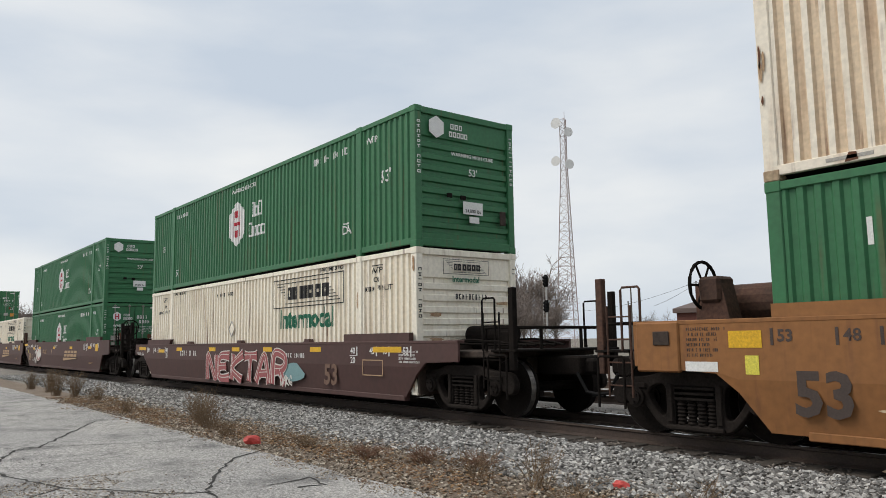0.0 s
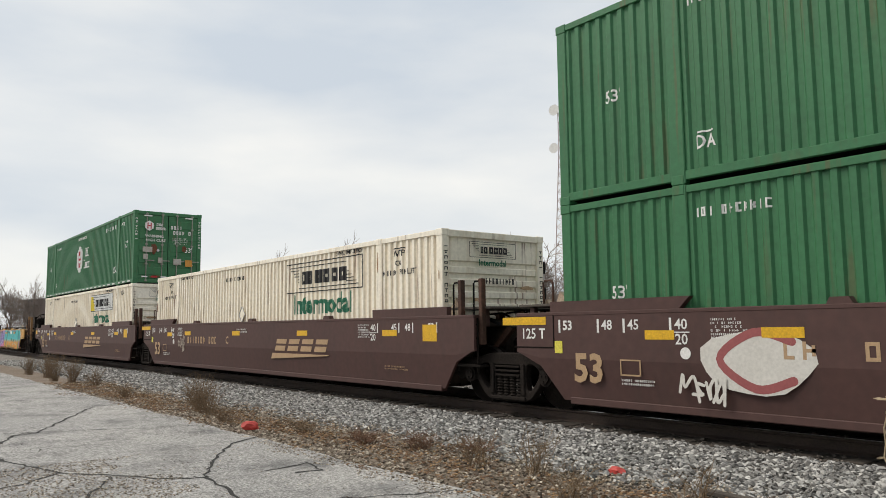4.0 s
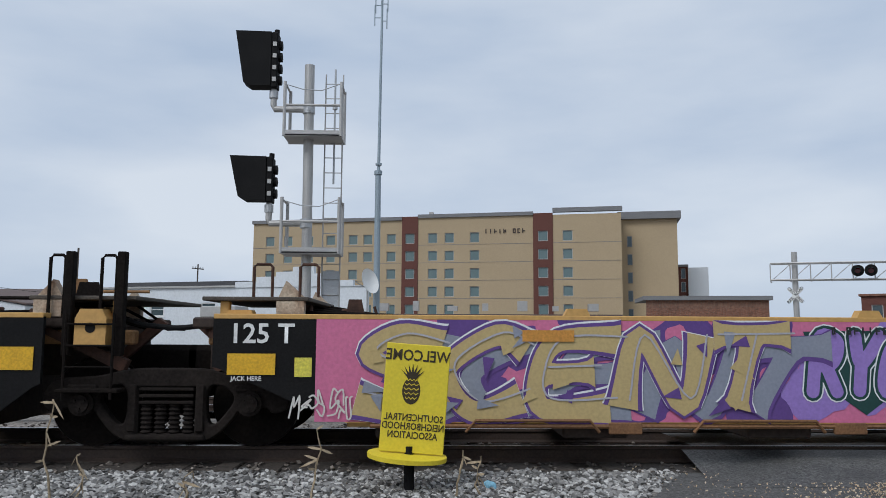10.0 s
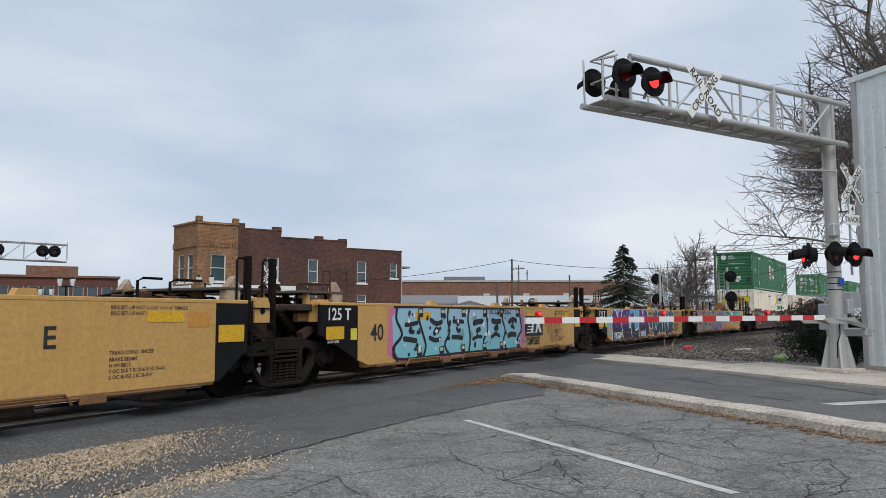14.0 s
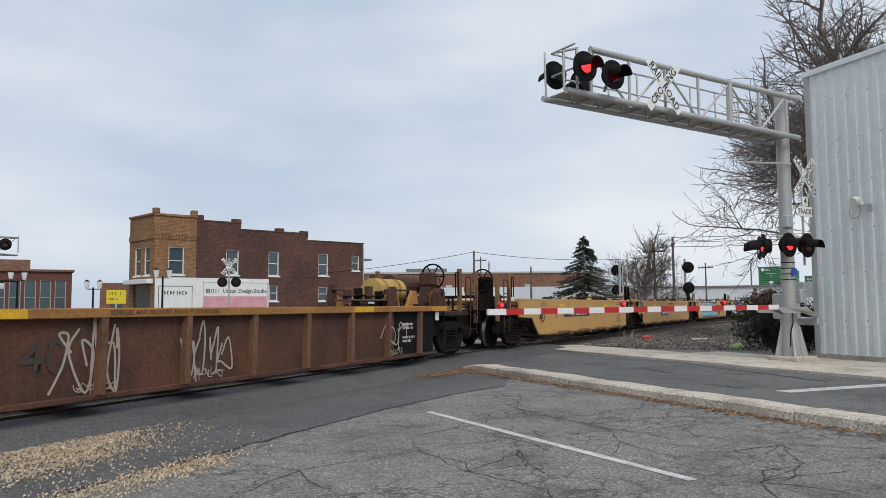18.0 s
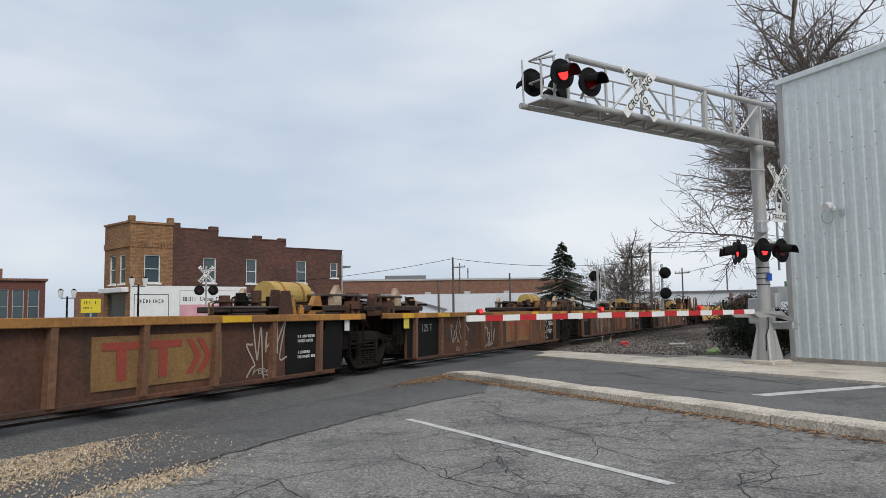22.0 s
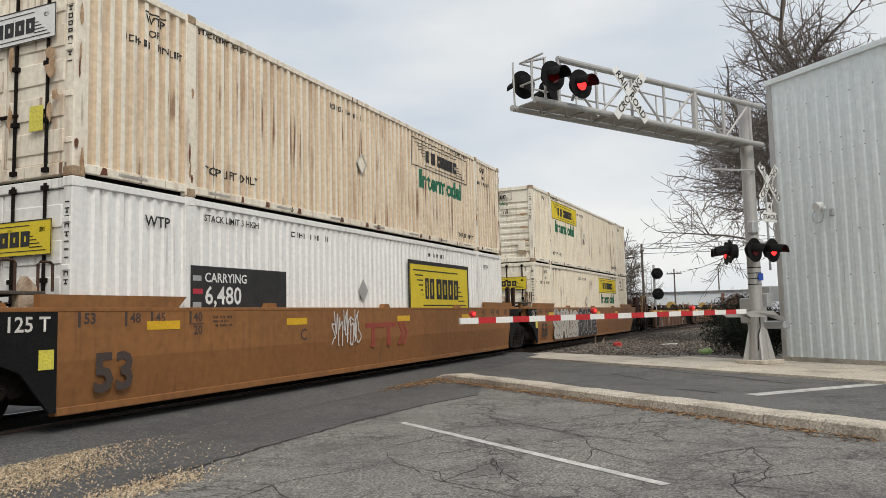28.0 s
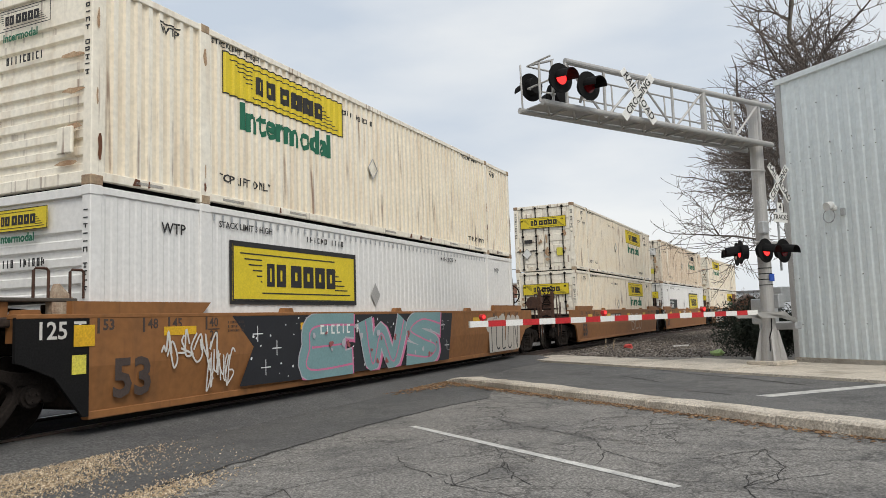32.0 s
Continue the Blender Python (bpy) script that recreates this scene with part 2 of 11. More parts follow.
M_TIE = mat("tie_wood", (0.045, 0.037, 0.031), (0.09, 0.075, 0.062), rough=0.95, scale=2.5, fine=0.5, fscale=25, bump=0.6)
M_STEEL_DK = mat("grimy_dark_steel", (0.009, 0.0075, 0.0068), (0.021, 0.0155, 0.0125), spec=0.1, rough=0.95, scale=2.5, fine=0.35, fscale=30, bump=0.3)
M_TRUCK = mat("dusty_cast_steel", (0.024, 0.019, 0.0165), (0.011, 0.009, 0.008), spec=0.12, rough=0.9, scale=3, patch=0.8, fine=0.35, fscale=30, bump=0.3)
M_BLACK = mat("black_paint", (0.009, 0.009, 0.0095), (0.018, 0.017, 0.0165), rough=0.75, scale=2, spec=0.12)
M_WHEEL = mat("wheel_tread", (0.35, 0.33, 0.31), (0.12, 0.1, 0.09), rough=0.4, metal=0.9, scale=3)
M_GALV = mat("galvanised_steel", (0.5, 0.51, 0.52), (0.36, 0.37, 0.38), rough=0.5, metal=0.55, scale=3, fine=0.15, bump=0.05)
M_ALU = mat("weathered_aluminium", (0.46, 0.45, 0.435), (0.34, 0.33, 0.32), rough=0.55, metal=0.4, scale=2.5, fine=0.15, bump=0.05)
M_WHITE = mat("white_paint", (0.78, 0.78, 0.76), (0.62, 0.61, 0.58), rough=0.6, scale=2, fine=0.1, bump=0.03)
M_YELLOW = mat("reflective_yellow", (0.72, 0.42, 0.02), (0.5, 0.27, 0.02), rough=0.5, scale=6, fine=0.2)
M_ORANGE = mat("faded_orange_stripe", (0.58, 0.27, 0.05), (0.4, 0.18, 0.04), rough=0.6, scale=6, fine=0.2)
M_LABELW = mat("dirty_white_label", (0.42, 0.42, 0.39), (0.24, 0.17, 0.12), rough=0.7, scale=9, patch=0.7, fine=0.2)
M_LABEL = mat("sticker_yellow", (0.7, 0.62, 0.08), (0.5, 0.45, 0.1), rough=0.5, scale=12)
M_RED = mat("signal_red_paint", (0.52, 0.025, 0.03), (0.38, 0.02, 0.025), rough=0.5, scale=4)
M_GLOWRED = mat("red_lamp_lit", (1.0, 0.03, 0.03), (1.0, 0.03, 0.03), glow=2.2, bump=0, fine=0)
M_DARKRED = mat("red_lens_unlit", (0.13, 0.006, 0.008), (0.1, 0.005, 0.006), rough=0.12, bump=0, fine=0)
M_GREENC = mat("container_green", (0.034, 0.158, 0.066), (0.025, 0.115, 0.05), rough=0.5, scale=0.9, fine=0.12, fscale=14, bump=0.04, streak=0.25, streak_c=(0.035, 0.07, 0.04), rust=0.35)
M_CREAMC = mat("container_cream", (0.86, 0.81, 0.7), (0.79, 0.71, 0.57), rough=0.6, scale=0.8, fine=0.1, fscale=14, bump=0.04, streak=0.4, streak_c=(0.46, 0.31, 0.17), rust=0.7)
M_RUSTC = mat("container_cream_rusty", (0.82, 0.76, 0.65), (0.7, 0.59, 0.45), rough=0.65, scale=1.0, fine=0.12, fscale=14, bump=0.04, streak=0.7, streak_c=(0.36, 0.18, 0.08), rust=0.95)
M_WHITEC = mat("container_white", (0.76, 0.75, 0.73), (0.7, 0.69, 0.66), rough=0.55, scale=0.8, fine=0.08, fscale=14, bump=0.03, streak=0.12, streak_c=(0.5, 0.47, 0.42))
M_WHITEW = mat("container_white_folded", (0.8, 0.79, 0.77), (0.73, 0.72, 0.69), rough=0.55, scale=0.8, fine=0.08, fscale=14, bump=0.03, streak=0.2, streak_c=(0.5, 0.46, 0.4), rust=0.3)
M_RUSTFRAME = mat("rusty_frame", (0.42, 0.33, 0.22), (0.19, 0.09, 0.05), rough=0.8, scale=2.2, patch=0.8, fine=0.3, fscale=20)
M_BROWN = mat("wellcar_dark_brown", (0.08, 0.038, 0.033), (0.054, 0.028, 0.025), rough=0.65, scale=0.7, fine=0.12, fscale=9, bump=0.04, streak=0.35, streak_c=(0.045, 0.03, 0.026))
M_TAN = mat("wellcar_orange_brown", (0.275, 0.118, 0.038), (0.185, 0.078, 0.028), rough=0.7, scale=0.7, fine=0.15, fscale=9, bump=0.04, streak=0.4, streak_c=(0.12, 0.062, 0.03), rust=0.4)
M_BUFF = mat("wellcar_yellow", (0.56, 0.33, 0.105), (0.46, 0.26, 0.08), rough=0.65, scale=0.6, fine=0.12, fscale=18, bump=0.05, streak=0.2, streak_c=(0.3, 0.16, 0.06))
M_RIBBED = mat("wellcar_rusty_brown", (0.135, 0.056, 0.03), (0.034, 0.022, 0.018), rough=0.8, scale=1.0, patch=0.95, fine=0.3, fscale=18, bump=0.1, streak=0.6, streak_c=(0.035, 0.025, 0.02))
M_RIBTOP = mat("weathered_yellow_chord", (0.44, 0.21, 0.05), (0.18, 0.085, 0.034), rough=0.75, scale=1.6, patch=0.8, fine=0.25, fscale=20)
M_RUSTPOST = mat("rusty_brown_steel", (0.09, 0.042, 0.027), (0.035, 0.021, 0.016), rough=0.85, scale=2, patch=0.8, fine=0.35, fscale=22, bump=0.2)
# for fold slopes and recesses: darker, tanner base with streaks and rust
M_TANGROOVE = mat("container_yellowed_grooves", (0.81, 0.73, 0.59), (0.73, 0.62, 0.46), rough=0.6, scale=0.8, fine=0.1, fscale=14, bump=0.04, streak=0.4, streak_c=(0.42, 0.26, 0.13), rust=0.8)
M_BROWNGROOVE = mat("container_rusty_grooves", (0.68, 0.55, 0.4), (0.5, 0.34, 0.21), rough=0.7, scale=0.9, fine=0.15, fscale=14, bump=0.04, streak=0.7, streak_c=(0.27, 0.13, 0.06), rust=1.0)
M_RIB = mat("rusty_rib", (0.19, 0.095, 0.052), (0.1, 0.05, 0.03), rough=0.8, scale=1.2, patch=0.8, fine=0.3, fscale=18)
M_DECK = mat("dirty_end_deck", (0.05, 0.034, 0.026), (0.024, 0.018, 0.016), rough=0.85, scale=1.5, fine=0.4, fscale=20)

# ---- mesh helpers ----


class MB:
    """Collects vertices and faces of one part."""

    def __init__(self):
        self.v, self.f = [], []

    def add(self, vs, fs):
        k = len(self.v)
        self.v.extend(tuple(p) for p in vs)
        self.f.extend(tuple(i + k for i in f) for f in fs)
        return self

    def box(self, x0, x1, y0, y1, z0, z1, b=0.0):
        """A box, its edges chamfered by b."""
        if not b:
            vs = [(x, y, z) for x in (x0, x1) for y in (y0, y1) for z in (z0, z1)]
            return self.add(vs, [(0, 1, 3, 2), (4, 6, 7, 5), (0, 4, 5, 1), (2, 3, 7, 6), (0, 2, 6, 4), (1, 5, 7, 3)])
        b = min(b, (x1 - x0) / 2.01, (y1 - y0) / 2.01, (z1 - z0) / 2.01)
        bm = bmesh.new()
        vs = []
        for sx, x in ((1, x0), (-1, x1)):
            for sy, y in ((1, y0), (-1, y1)):
                for sz, z in ((1, z0), (-1, z1)):
                    vs += [(x + sx * b, y + sy * b, z), (x + sx * b, y, z + sz * b), (x, y + sy * b, z + sz * b)]
        for p in vs:
            bm.verts.new(p)
        bmesh.ops.convex_hull(bm, input=bm.verts[:])
        bm.verts.index_update()
        self.add([q.co[:] for q in bm.verts], [[q.index for q in f.verts] for f in bm.faces])
        bm.free()
        return self

    def tube(self, pts, r, n=8, r2=None, cap=True):
        """A round bar along points, tapering from r to r2."""
        pts = [Vector(p) for p in pts]
        k0, m = len(self.v), len(pts)
        for i, p in enumerate(pts):
            d = (pts[min(i + 1, m - 1)] - pts[max(i - 1, 0)]).normalized()
            s = Vector((0, 0, 1)) if abs(d.z) < 0.9 else Vector((1, 0, 0))
            a = d.cross(s).normalized()
            b = d.cross(a)
            q = r if r2 is None else r + (r2 - r) * i / max(m - 1, 1)
            for j in range(n):
                w = 2 * math.pi * j / n
                self.v.append(tuple(p + (a * math.cos(w) + b * math.sin(w)) * q))
        for i in range(m - 1):
            for j in range(n):
                c, e = k0 + i * n, k0 + (i + 1) * n
                self.f.append((c + j, c + (j + 1) % n, e + (j + 1) % n, e + j))
        if cap:
            self.f.append(tuple(k0 + j for j in range(n - 1, -1, -1)))
            self.f.append(tuple(k0 + (m - 1) * n + j for j in range(n)))
        return self

    def prism(self, poly, axis, a, b):
        """A polygon pushed from a to b along an axis: 'y' takes (x, z), 'x' (y, z), 'z' (x, y)."""
        n = len(poly)
        mk = {"y": lambda p, t: (p[0], t, p[1]), "x": lambda p, t: (t, p[0], p[1]), "z": lambda p, t: (p[0], p[1], t)}[axis]
        vs = [mk(p, a) for p in poly] + [mk(p, b) for p in poly]
        fs = [tuple(range(n)), tuple(range(2 * n - 1, n - 1, -1))]
        fs += [(i, i + n, (i + 1) % n + n, (i + 1) % n) for i in range(n)]
        return self.add(vs, fs)

    def mesh(self, name, m, smooth=False):
        me = bpy.data.meshes.new(name)
        me.from_pydata(self.v, [], self.f)
        bm = bmesh.new()
        bm.from_mesh(me)
        bmesh.ops.recalc_face_normals(bm, faces=bm.faces)
        bm.to_mesh(me)
        bm.free()
        if m:
            me.materials.append(m)
        if smooth:
            me.polygons.foreach_set("use_smooth", [True] * len(me.polygons))
        me.update()
        return me


def part(name, mb, m, parent, label="", smooth=False):
    """One mesh object under a thing or a part."""
    me = mb.mesh(name, m, smooth) if isinstance(mb, MB) else mb
    ob = new(name, me)
    ob.parent = parent
    if name in ("small_print", "code_row", "car_code", "name_row", "graffiti", "tag"):
        tagged(ob, kind="stuff")
    if label:
        ob["label"] = label
    return ob


def thing(name, label, category, group="", kind="", m=None):
    ob = tagged(new(name), label, category, group, kind)
    if m is not None:
        ob.matrix_basis = m
    return ob


def solid(name, mb, m, label, category, group="", kind="", at=None, smooth=False):
    ob = new(name, mb.mesh(name, m, smooth))
    if at is not None:
        ob.matrix_basis = at
    return tagged(ob, label, category, group, kind)


TEXTS = {}


def text_mesh(s, m, size=1.0, align="CENTER"):
    """Lettering as a thin mesh in the xz plane, facing -y, height of capitals = size."""
    key = (s, m.name, size, align)
    if key not in TEXTS:
        cu = bpy.data.curves.new("lettering", "FONT")
        cu.body, cu.align_x, cu.align_y, cu.size, cu.resolution_u = s, align, "CENTER", size / 0.69, 2
        cu.offset = (0.032 if s in ("Intermodal", "53") else 0.016) * size / 0.69
        ob = bpy.data.objects.new("lettering", cu)
        scene.collection.objects.link(ob)
        dg = bpy.context.evaluated_depsgraph_get()
        me = bpy.data.meshes.new_from_object(ob.evaluated_get(dg))
        bpy.data.objects.remove(ob)
        bpy.data.curves.remove(cu)
        me.transform(Matrix.Rotation(radians(90), 4, "X"))
        me.materials.clear()
        me.materials.append(m)
        TEXTS[key] = me
    return TEXTS[key]


def lettering(s, m, size, parent, x, y, z, name="lettering", align="CENTER", turn=0, sx=1.0):
    ob = new(name, text_mesh(s, m, size, align))
    ob.parent = parent
    ob.matrix_basis = pose(x, y, z, 0, 0, turn) @ Matrix.Diagonal((sx, 1, 1, 1))
    return ob


def bars(mb, x0, x1, y, z, h, n, rnd, t=0.004):
    """A row of small upright bars in place of writing."""
    w = (x1 - x0) / n
    for i in range(n):
        if rnd.random() < 0.12:
            continue
        q = rnd.uniform(0.5, 0.68) * w
        a, b = x0 + i * w, x0 + i * w + q
        st = min(q * 0.42, h * 0.2)
        if rnd.random() < 0.3:
            mb.box(a + q * 0.3, a + q * 0.3 + st, y - t, y, z - h / 2, z + h / 2)
            continue
        mb.box(a, a + st, y - t, y, z - h / 2, z + h / 2)
        for zz in ((z - h / 2, z + h / 2 - st) if rnd.random() < 0.6 else (z - st / 2,)):
            mb.box(a + st, b, y - t, y, zz, zz + st)
        if rnd.random() < 0.6:
            mb.box(b - st, b, y - t, y, z - h / 2 + st, z + h / 2 - st)
    return mb


# ---- the line of the track ----
TRACK_Y, BEND_X, BEND = 9.71, 8.0, 0.001234


def track_at(s, lat=0.0):
    """Place and heading (degrees) on the track, s metres along it, lat to its far side."""
    a = max(s - BEND_X, 0) * BEND
    if a == 0:
        return s, TRACK_Y + lat, 0.0
    return BEND_X + math.sin(a) / BEND + lat * math.sin(a), TRACK_Y - (1 - math.cos(a)) / BEND + lat * math.cos(a), -math.degrees(a)


def train_s(t):
    return 10.667 * (t - 6) + 0.0032 * (t - 6) ** 2


TRAIN = []


def on_train(ob, c, lift=0.0):
    """Puts ob on the train, c metres ahead of the train's mark."""
    x, y, a = track_at(c + train_s(0))
    ob.matrix_basis = pose(x, y, lift, 0, 0, a)
    TRAIN.append((ob, c, lift))
    return ob

# ---- ground ----
GZ = -0.2
rg = random.Random(5)
US, VS = Vector((0.635, 0.773)), Vector((0.773, -0.635))   # along the street, and across it to the building's side


def sheet(name, poly, z, m, label, category, thick=0.0):
    mb = MB()
    if thick:
        mb.prism(poly, "z", z - thick, z)
    else:
        mb.add([(x, y, z) for x, y in poly], [tuple(range(len(poly)))])
    return solid(name, mb, m, label, category, kind="structure")


def strip(name, rows, m, label, category):
    """A long ground strip through cross rows of (x, y, z)."""
    n = len(rows[0])
    mb = MB()
    mb.add([p for r in rows for p in r], [(i * n + j, i * n + j + 1, (i + 1) * n + j + 1, (i + 1) * n + j) for i in range(len(rows) - 1) for j in range(n - 1)])
    return solid(name, mb, m, label, category, kind="structure")


far = []
for i in range(41):
    for j in range(41):
        far.append((-2000 + i * 100, -2000 + j * 100, -0.62))
mb = MB().add(far, [(i * 41 + j, (i + 1) * 41 + j, (i + 1) * 41 + j + 1, i * 41 + j + 1) for i in range(40) for j in range(40)])
solid("ground", mb, M_FIELD, "flat dry winter ground round the railway", "ground", kind="structure")

# ballast bed of the tracks
xs = [-150, -80] + [-60 + 2 * i for i in range(32)] + [4.2]
rows = []
for x in xs:
    e = 0.12 * math.sin(x * 1.3) + 0.1 * math.sin(x * 0.47)
    rows.append([(x, 4.0, GZ - 0.05), (x, 5.6 + e, GZ - 0.03), (x, 6.7 + e, GZ - 0.0), (x, 8.0, GZ + 0.0), (x, 11.6, GZ), (x, 13.0, GZ - 0.1), (x, 40, GZ - 0.15)])
strip("ballast", rows, M_BALLAST, "grey crushed-stone ballast under the tracks", "ballast")
rows = []
for x in [24.0, 27, 30, 34, 40, 50, 60, 80, 110, 160]:
    y = track_at(x)[1]
    rows.append([(x, -6 if x > 27 else 7.5, GZ - 0.06), (x, y - 4.5 if x > 27 else 8.0, GZ - 0.04), (x, y - 2, GZ), (x, y + 2, GZ), (x, y + 30, GZ - 0.1)])
strip("ballast", rows, M_BALLAST, "dark stony ballast beyond the level crossing", "ballast")

# oil-stained strip; shade under the train is put into its colour too
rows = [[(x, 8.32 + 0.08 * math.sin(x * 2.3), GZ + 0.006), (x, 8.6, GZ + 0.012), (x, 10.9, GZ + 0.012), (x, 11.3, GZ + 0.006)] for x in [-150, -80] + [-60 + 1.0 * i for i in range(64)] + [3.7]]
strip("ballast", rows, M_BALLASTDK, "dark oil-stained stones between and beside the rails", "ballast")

# pavements
sheet("ground", [(-70, 5.7), (-70, 3.6), (2.0, 3.6), (2.4, 5.6), (1.6, 5.8), (-3, 5.7), (-9, 5.9), (-15, 5.4), (-30, 5.6)], GZ + 0.004, M_SOIL, "strip of dry soil and weeds beside the ballast", "verge")
edge = [(-70, 4.5)] + [(-40 + 0.55 * i, 4.5 + 0.03 * math.sin(i * 2.1) + 0.025 * math.sin(i * 5.3)) for i in range(73)] + [(0.6, 4.7), (2.2, 5.2)]
sheet("pavement", [(-70, -40)] + edge + [(2.3, -40)], GZ + 0.03, M_LOT, "cracked pale concrete lot with tar joints", "pavement", 0.12)
old = [(2.3, -40), (2.25, 5.2), (3.4, 5.72), (5.8, 5.78), (8, 5.84), (10.2, 5.86), (12.2, 5.7), (13.6, 5.4), (15.2, 5.9), (10.25, -0.32), (10.0, -0.8), (11.0, -40)]
sheet("pavement", old, GZ + 0.012, M_OLDROAD, "worn grey asphalt full of cracks", "pavement", 0.1)
new_road = [(1.7, 5.6), (2.4, 7.0), (3.0, 8.1), (3.55, 9.0), (4.2, 10.4), (5.4, 14), (8, 20), (14, 32), (45, 62), (58, 54), (44, 36), (33.0, 20), (27.0, 10.5), (25.3, 7.6), (25.0, 7.0), (17.0, 7.8), (15.2, 5.7), (13.6, 5.2), (10.2, 5.5), (5.8, 5.3)]
sheet("road", new_road, GZ + 0.004, M_ROAD, "dark new asphalt of the level crossing", "road", 0.1)
# gentle rise of the road to the rails
rise = []
for x in [3.35, 4.5, 6] + [8 + 2 * i for i in range(9)] + [25.4]:
    y0 = TRACK_Y if x < 8 else track_at(x)[1]
    s = max(0.0, min(1.0, (x - 3.35) / 0.8))
    rise.append([(x, y0 - 2.1, GZ + 0.006), (x, y0 - 1.5, GZ + 0.006 + 0.13 * s), (x, y0 - 0.83, -0.035), (x, y0 - 0.80, -0.035)])
strip("road", rise, M_ROAD, "asphalt apron rising to the rails", "road")
mid = []
for x in [3.6, 5, 7] + [9 + 2 * i for i in range(9)]:
    y0 = track_at(x)[1]
    mid.append([(x, y0 - 0.66, -0.04), (x, y0 + 0.66, -0.04)])
strip("road", mid, M_ROAD, "asphalt between the rails of the crossing", "road")
mid = []
for x in [3.6, 5, 7] + [9 + 2 * i for i in range(9)]:
    y0 = track_at(x)[1]
    mid.append([(x, y0 + 0.82, -0.035), (x, y0 + 2.6, -0.05), (x, y0 + 6, -0.1)])
strip("road", mid, M_ROAD, "asphalt on the far side of the crossing", "road")

k0, k1 = Vector((10.05, -0.5)), Vector((16.75, 7.65))
st = [(16.95, 7.7), (10.9, 0.35), (10.2, -0.6), (11.0, -40), (30, -40), (16.6, -1.4), (21.0, 2.7), (25.0, 7.2)]
sheet("road", st, GZ + 0.008, M_STREET, "patched asphalt street between kerb and sidewalk", "road", 0.1)

sheet("ground", [(18.5, -3.5), (34, -3.5), (34, 8.0), (25.2, 8.0), (24.2, 6.4), (21.2, 2.9)], GZ - 0.068, M_BALLAST, "stony ground between the sidewalk and the siding", "ground")

# kerb of the traffic island, in lengths of cast concrete
kerb = thing("kerb", "weathered pale concrete kerb with chipped top", "kerb", kind="structure")
kd = (k1 - k0)
kl = kd.length
kd.normalize()
kn = Vector((kd.y, -kd.x))
segs = [0, 1.55, 3.9, 6.3, 8.7, kl]
for a, b in zip(segs, segs[1:]):
    mb = MB()
    n = 5
    for i in range(n + 1):
        w = a + 0.01 + (b - a - 0.02) * i / n
        h = 0.155 - (0.1 * max(0, (w - kl + 0.5) / 0.5)) + rg.uniform(-0.012, 0.008)
        p, q = k0 + kd * w, k0 + kd * w + kn * 0.55
        mb.v += [(p.x, p.y, GZ - 0.05), (p.x + kn.x * 0.015, p.y + kn.y * 0.015, GZ + h - 0.03), (p.x + kn.x * 0.05, p.y + kn.y * 0.05, GZ + h), (q.x, q.y, GZ + h - 0.02), (q.x + kn.x * 0.02, q.y + kn.y * 0.02, GZ - 0.05)]
    for i in range(n):
        for j in range(4):
            mb.f.append((i * 5 + j, i * 5 + j + 1, i * 5 + j + 6, i * 5 + j + 5))
    mb.f += [(0, 1, 2, 3, 4), tuple(n * 5 + j for j in (4, 3, 2, 1, 0))]
    part("kerb_stone", mb, M_CONC, kerb)
ke = thing("kerb", "rounded end of the concrete kerb", "kerb", kind="structure")
ce = k0 + kn * 0.27
ring = [(ce.x + math.cos(a) * 0.29, ce.y + math.sin(a) * 0.29) for a in [2 * math.pi * i / 16 for i in range(16)]]
part("kerb_stone", MB().prism(ring, "z", GZ - 0.05, GZ + 0.14), M_CONC, ke)

# sidewalk slabs in front of the metal building
side = thing("sidewalk", "pale concrete sidewalk in front of the metal building", "sidewalk", kind="structure")
w0 = Vector((16.4, -1.6)) - US * 8
for i in range(12):
    p = w0 + US * (1.83 * i)
    a, b = p, p + US * 1.81
    d = 3.4 if i < 9 else 2.2
    c, e = b + VS * d, a + VS * d
    part("slab", MB().prism([a[:], b[:], c[:], e[:]], "z", GZ - 0.1, GZ + 0.06 + rg.uniform(-0.006, 0.006)), M_CONC, side)

# white lines
def painted(a, b, w, z, label):
    a, b = Vector(a), Vector(b)
    d = (b - a).normalized()
    n = Vector((-d.y, d.x)) * w / 2
    solid("road_marking", MB().add([(p.x, p.y, z) for p in (a - n, b - n, b + n, a + n)], [(0, 1, 2, 3)]), M_LINE, label, "road marking", kind="structure")


painted((10.1, 5.17), (7.35, 1.4), 0.11, GZ + 0.017, "worn white parking line on the asphalt")
painted((14.4, 0.9), (16.6, -1.15), 0.32, GZ + 0.013, "worn white stop line on the street")
painted((12.1, 1.75), (12.9, 2.1), 0.3, GZ + 0.013, "scraped white paint beside the kerb")


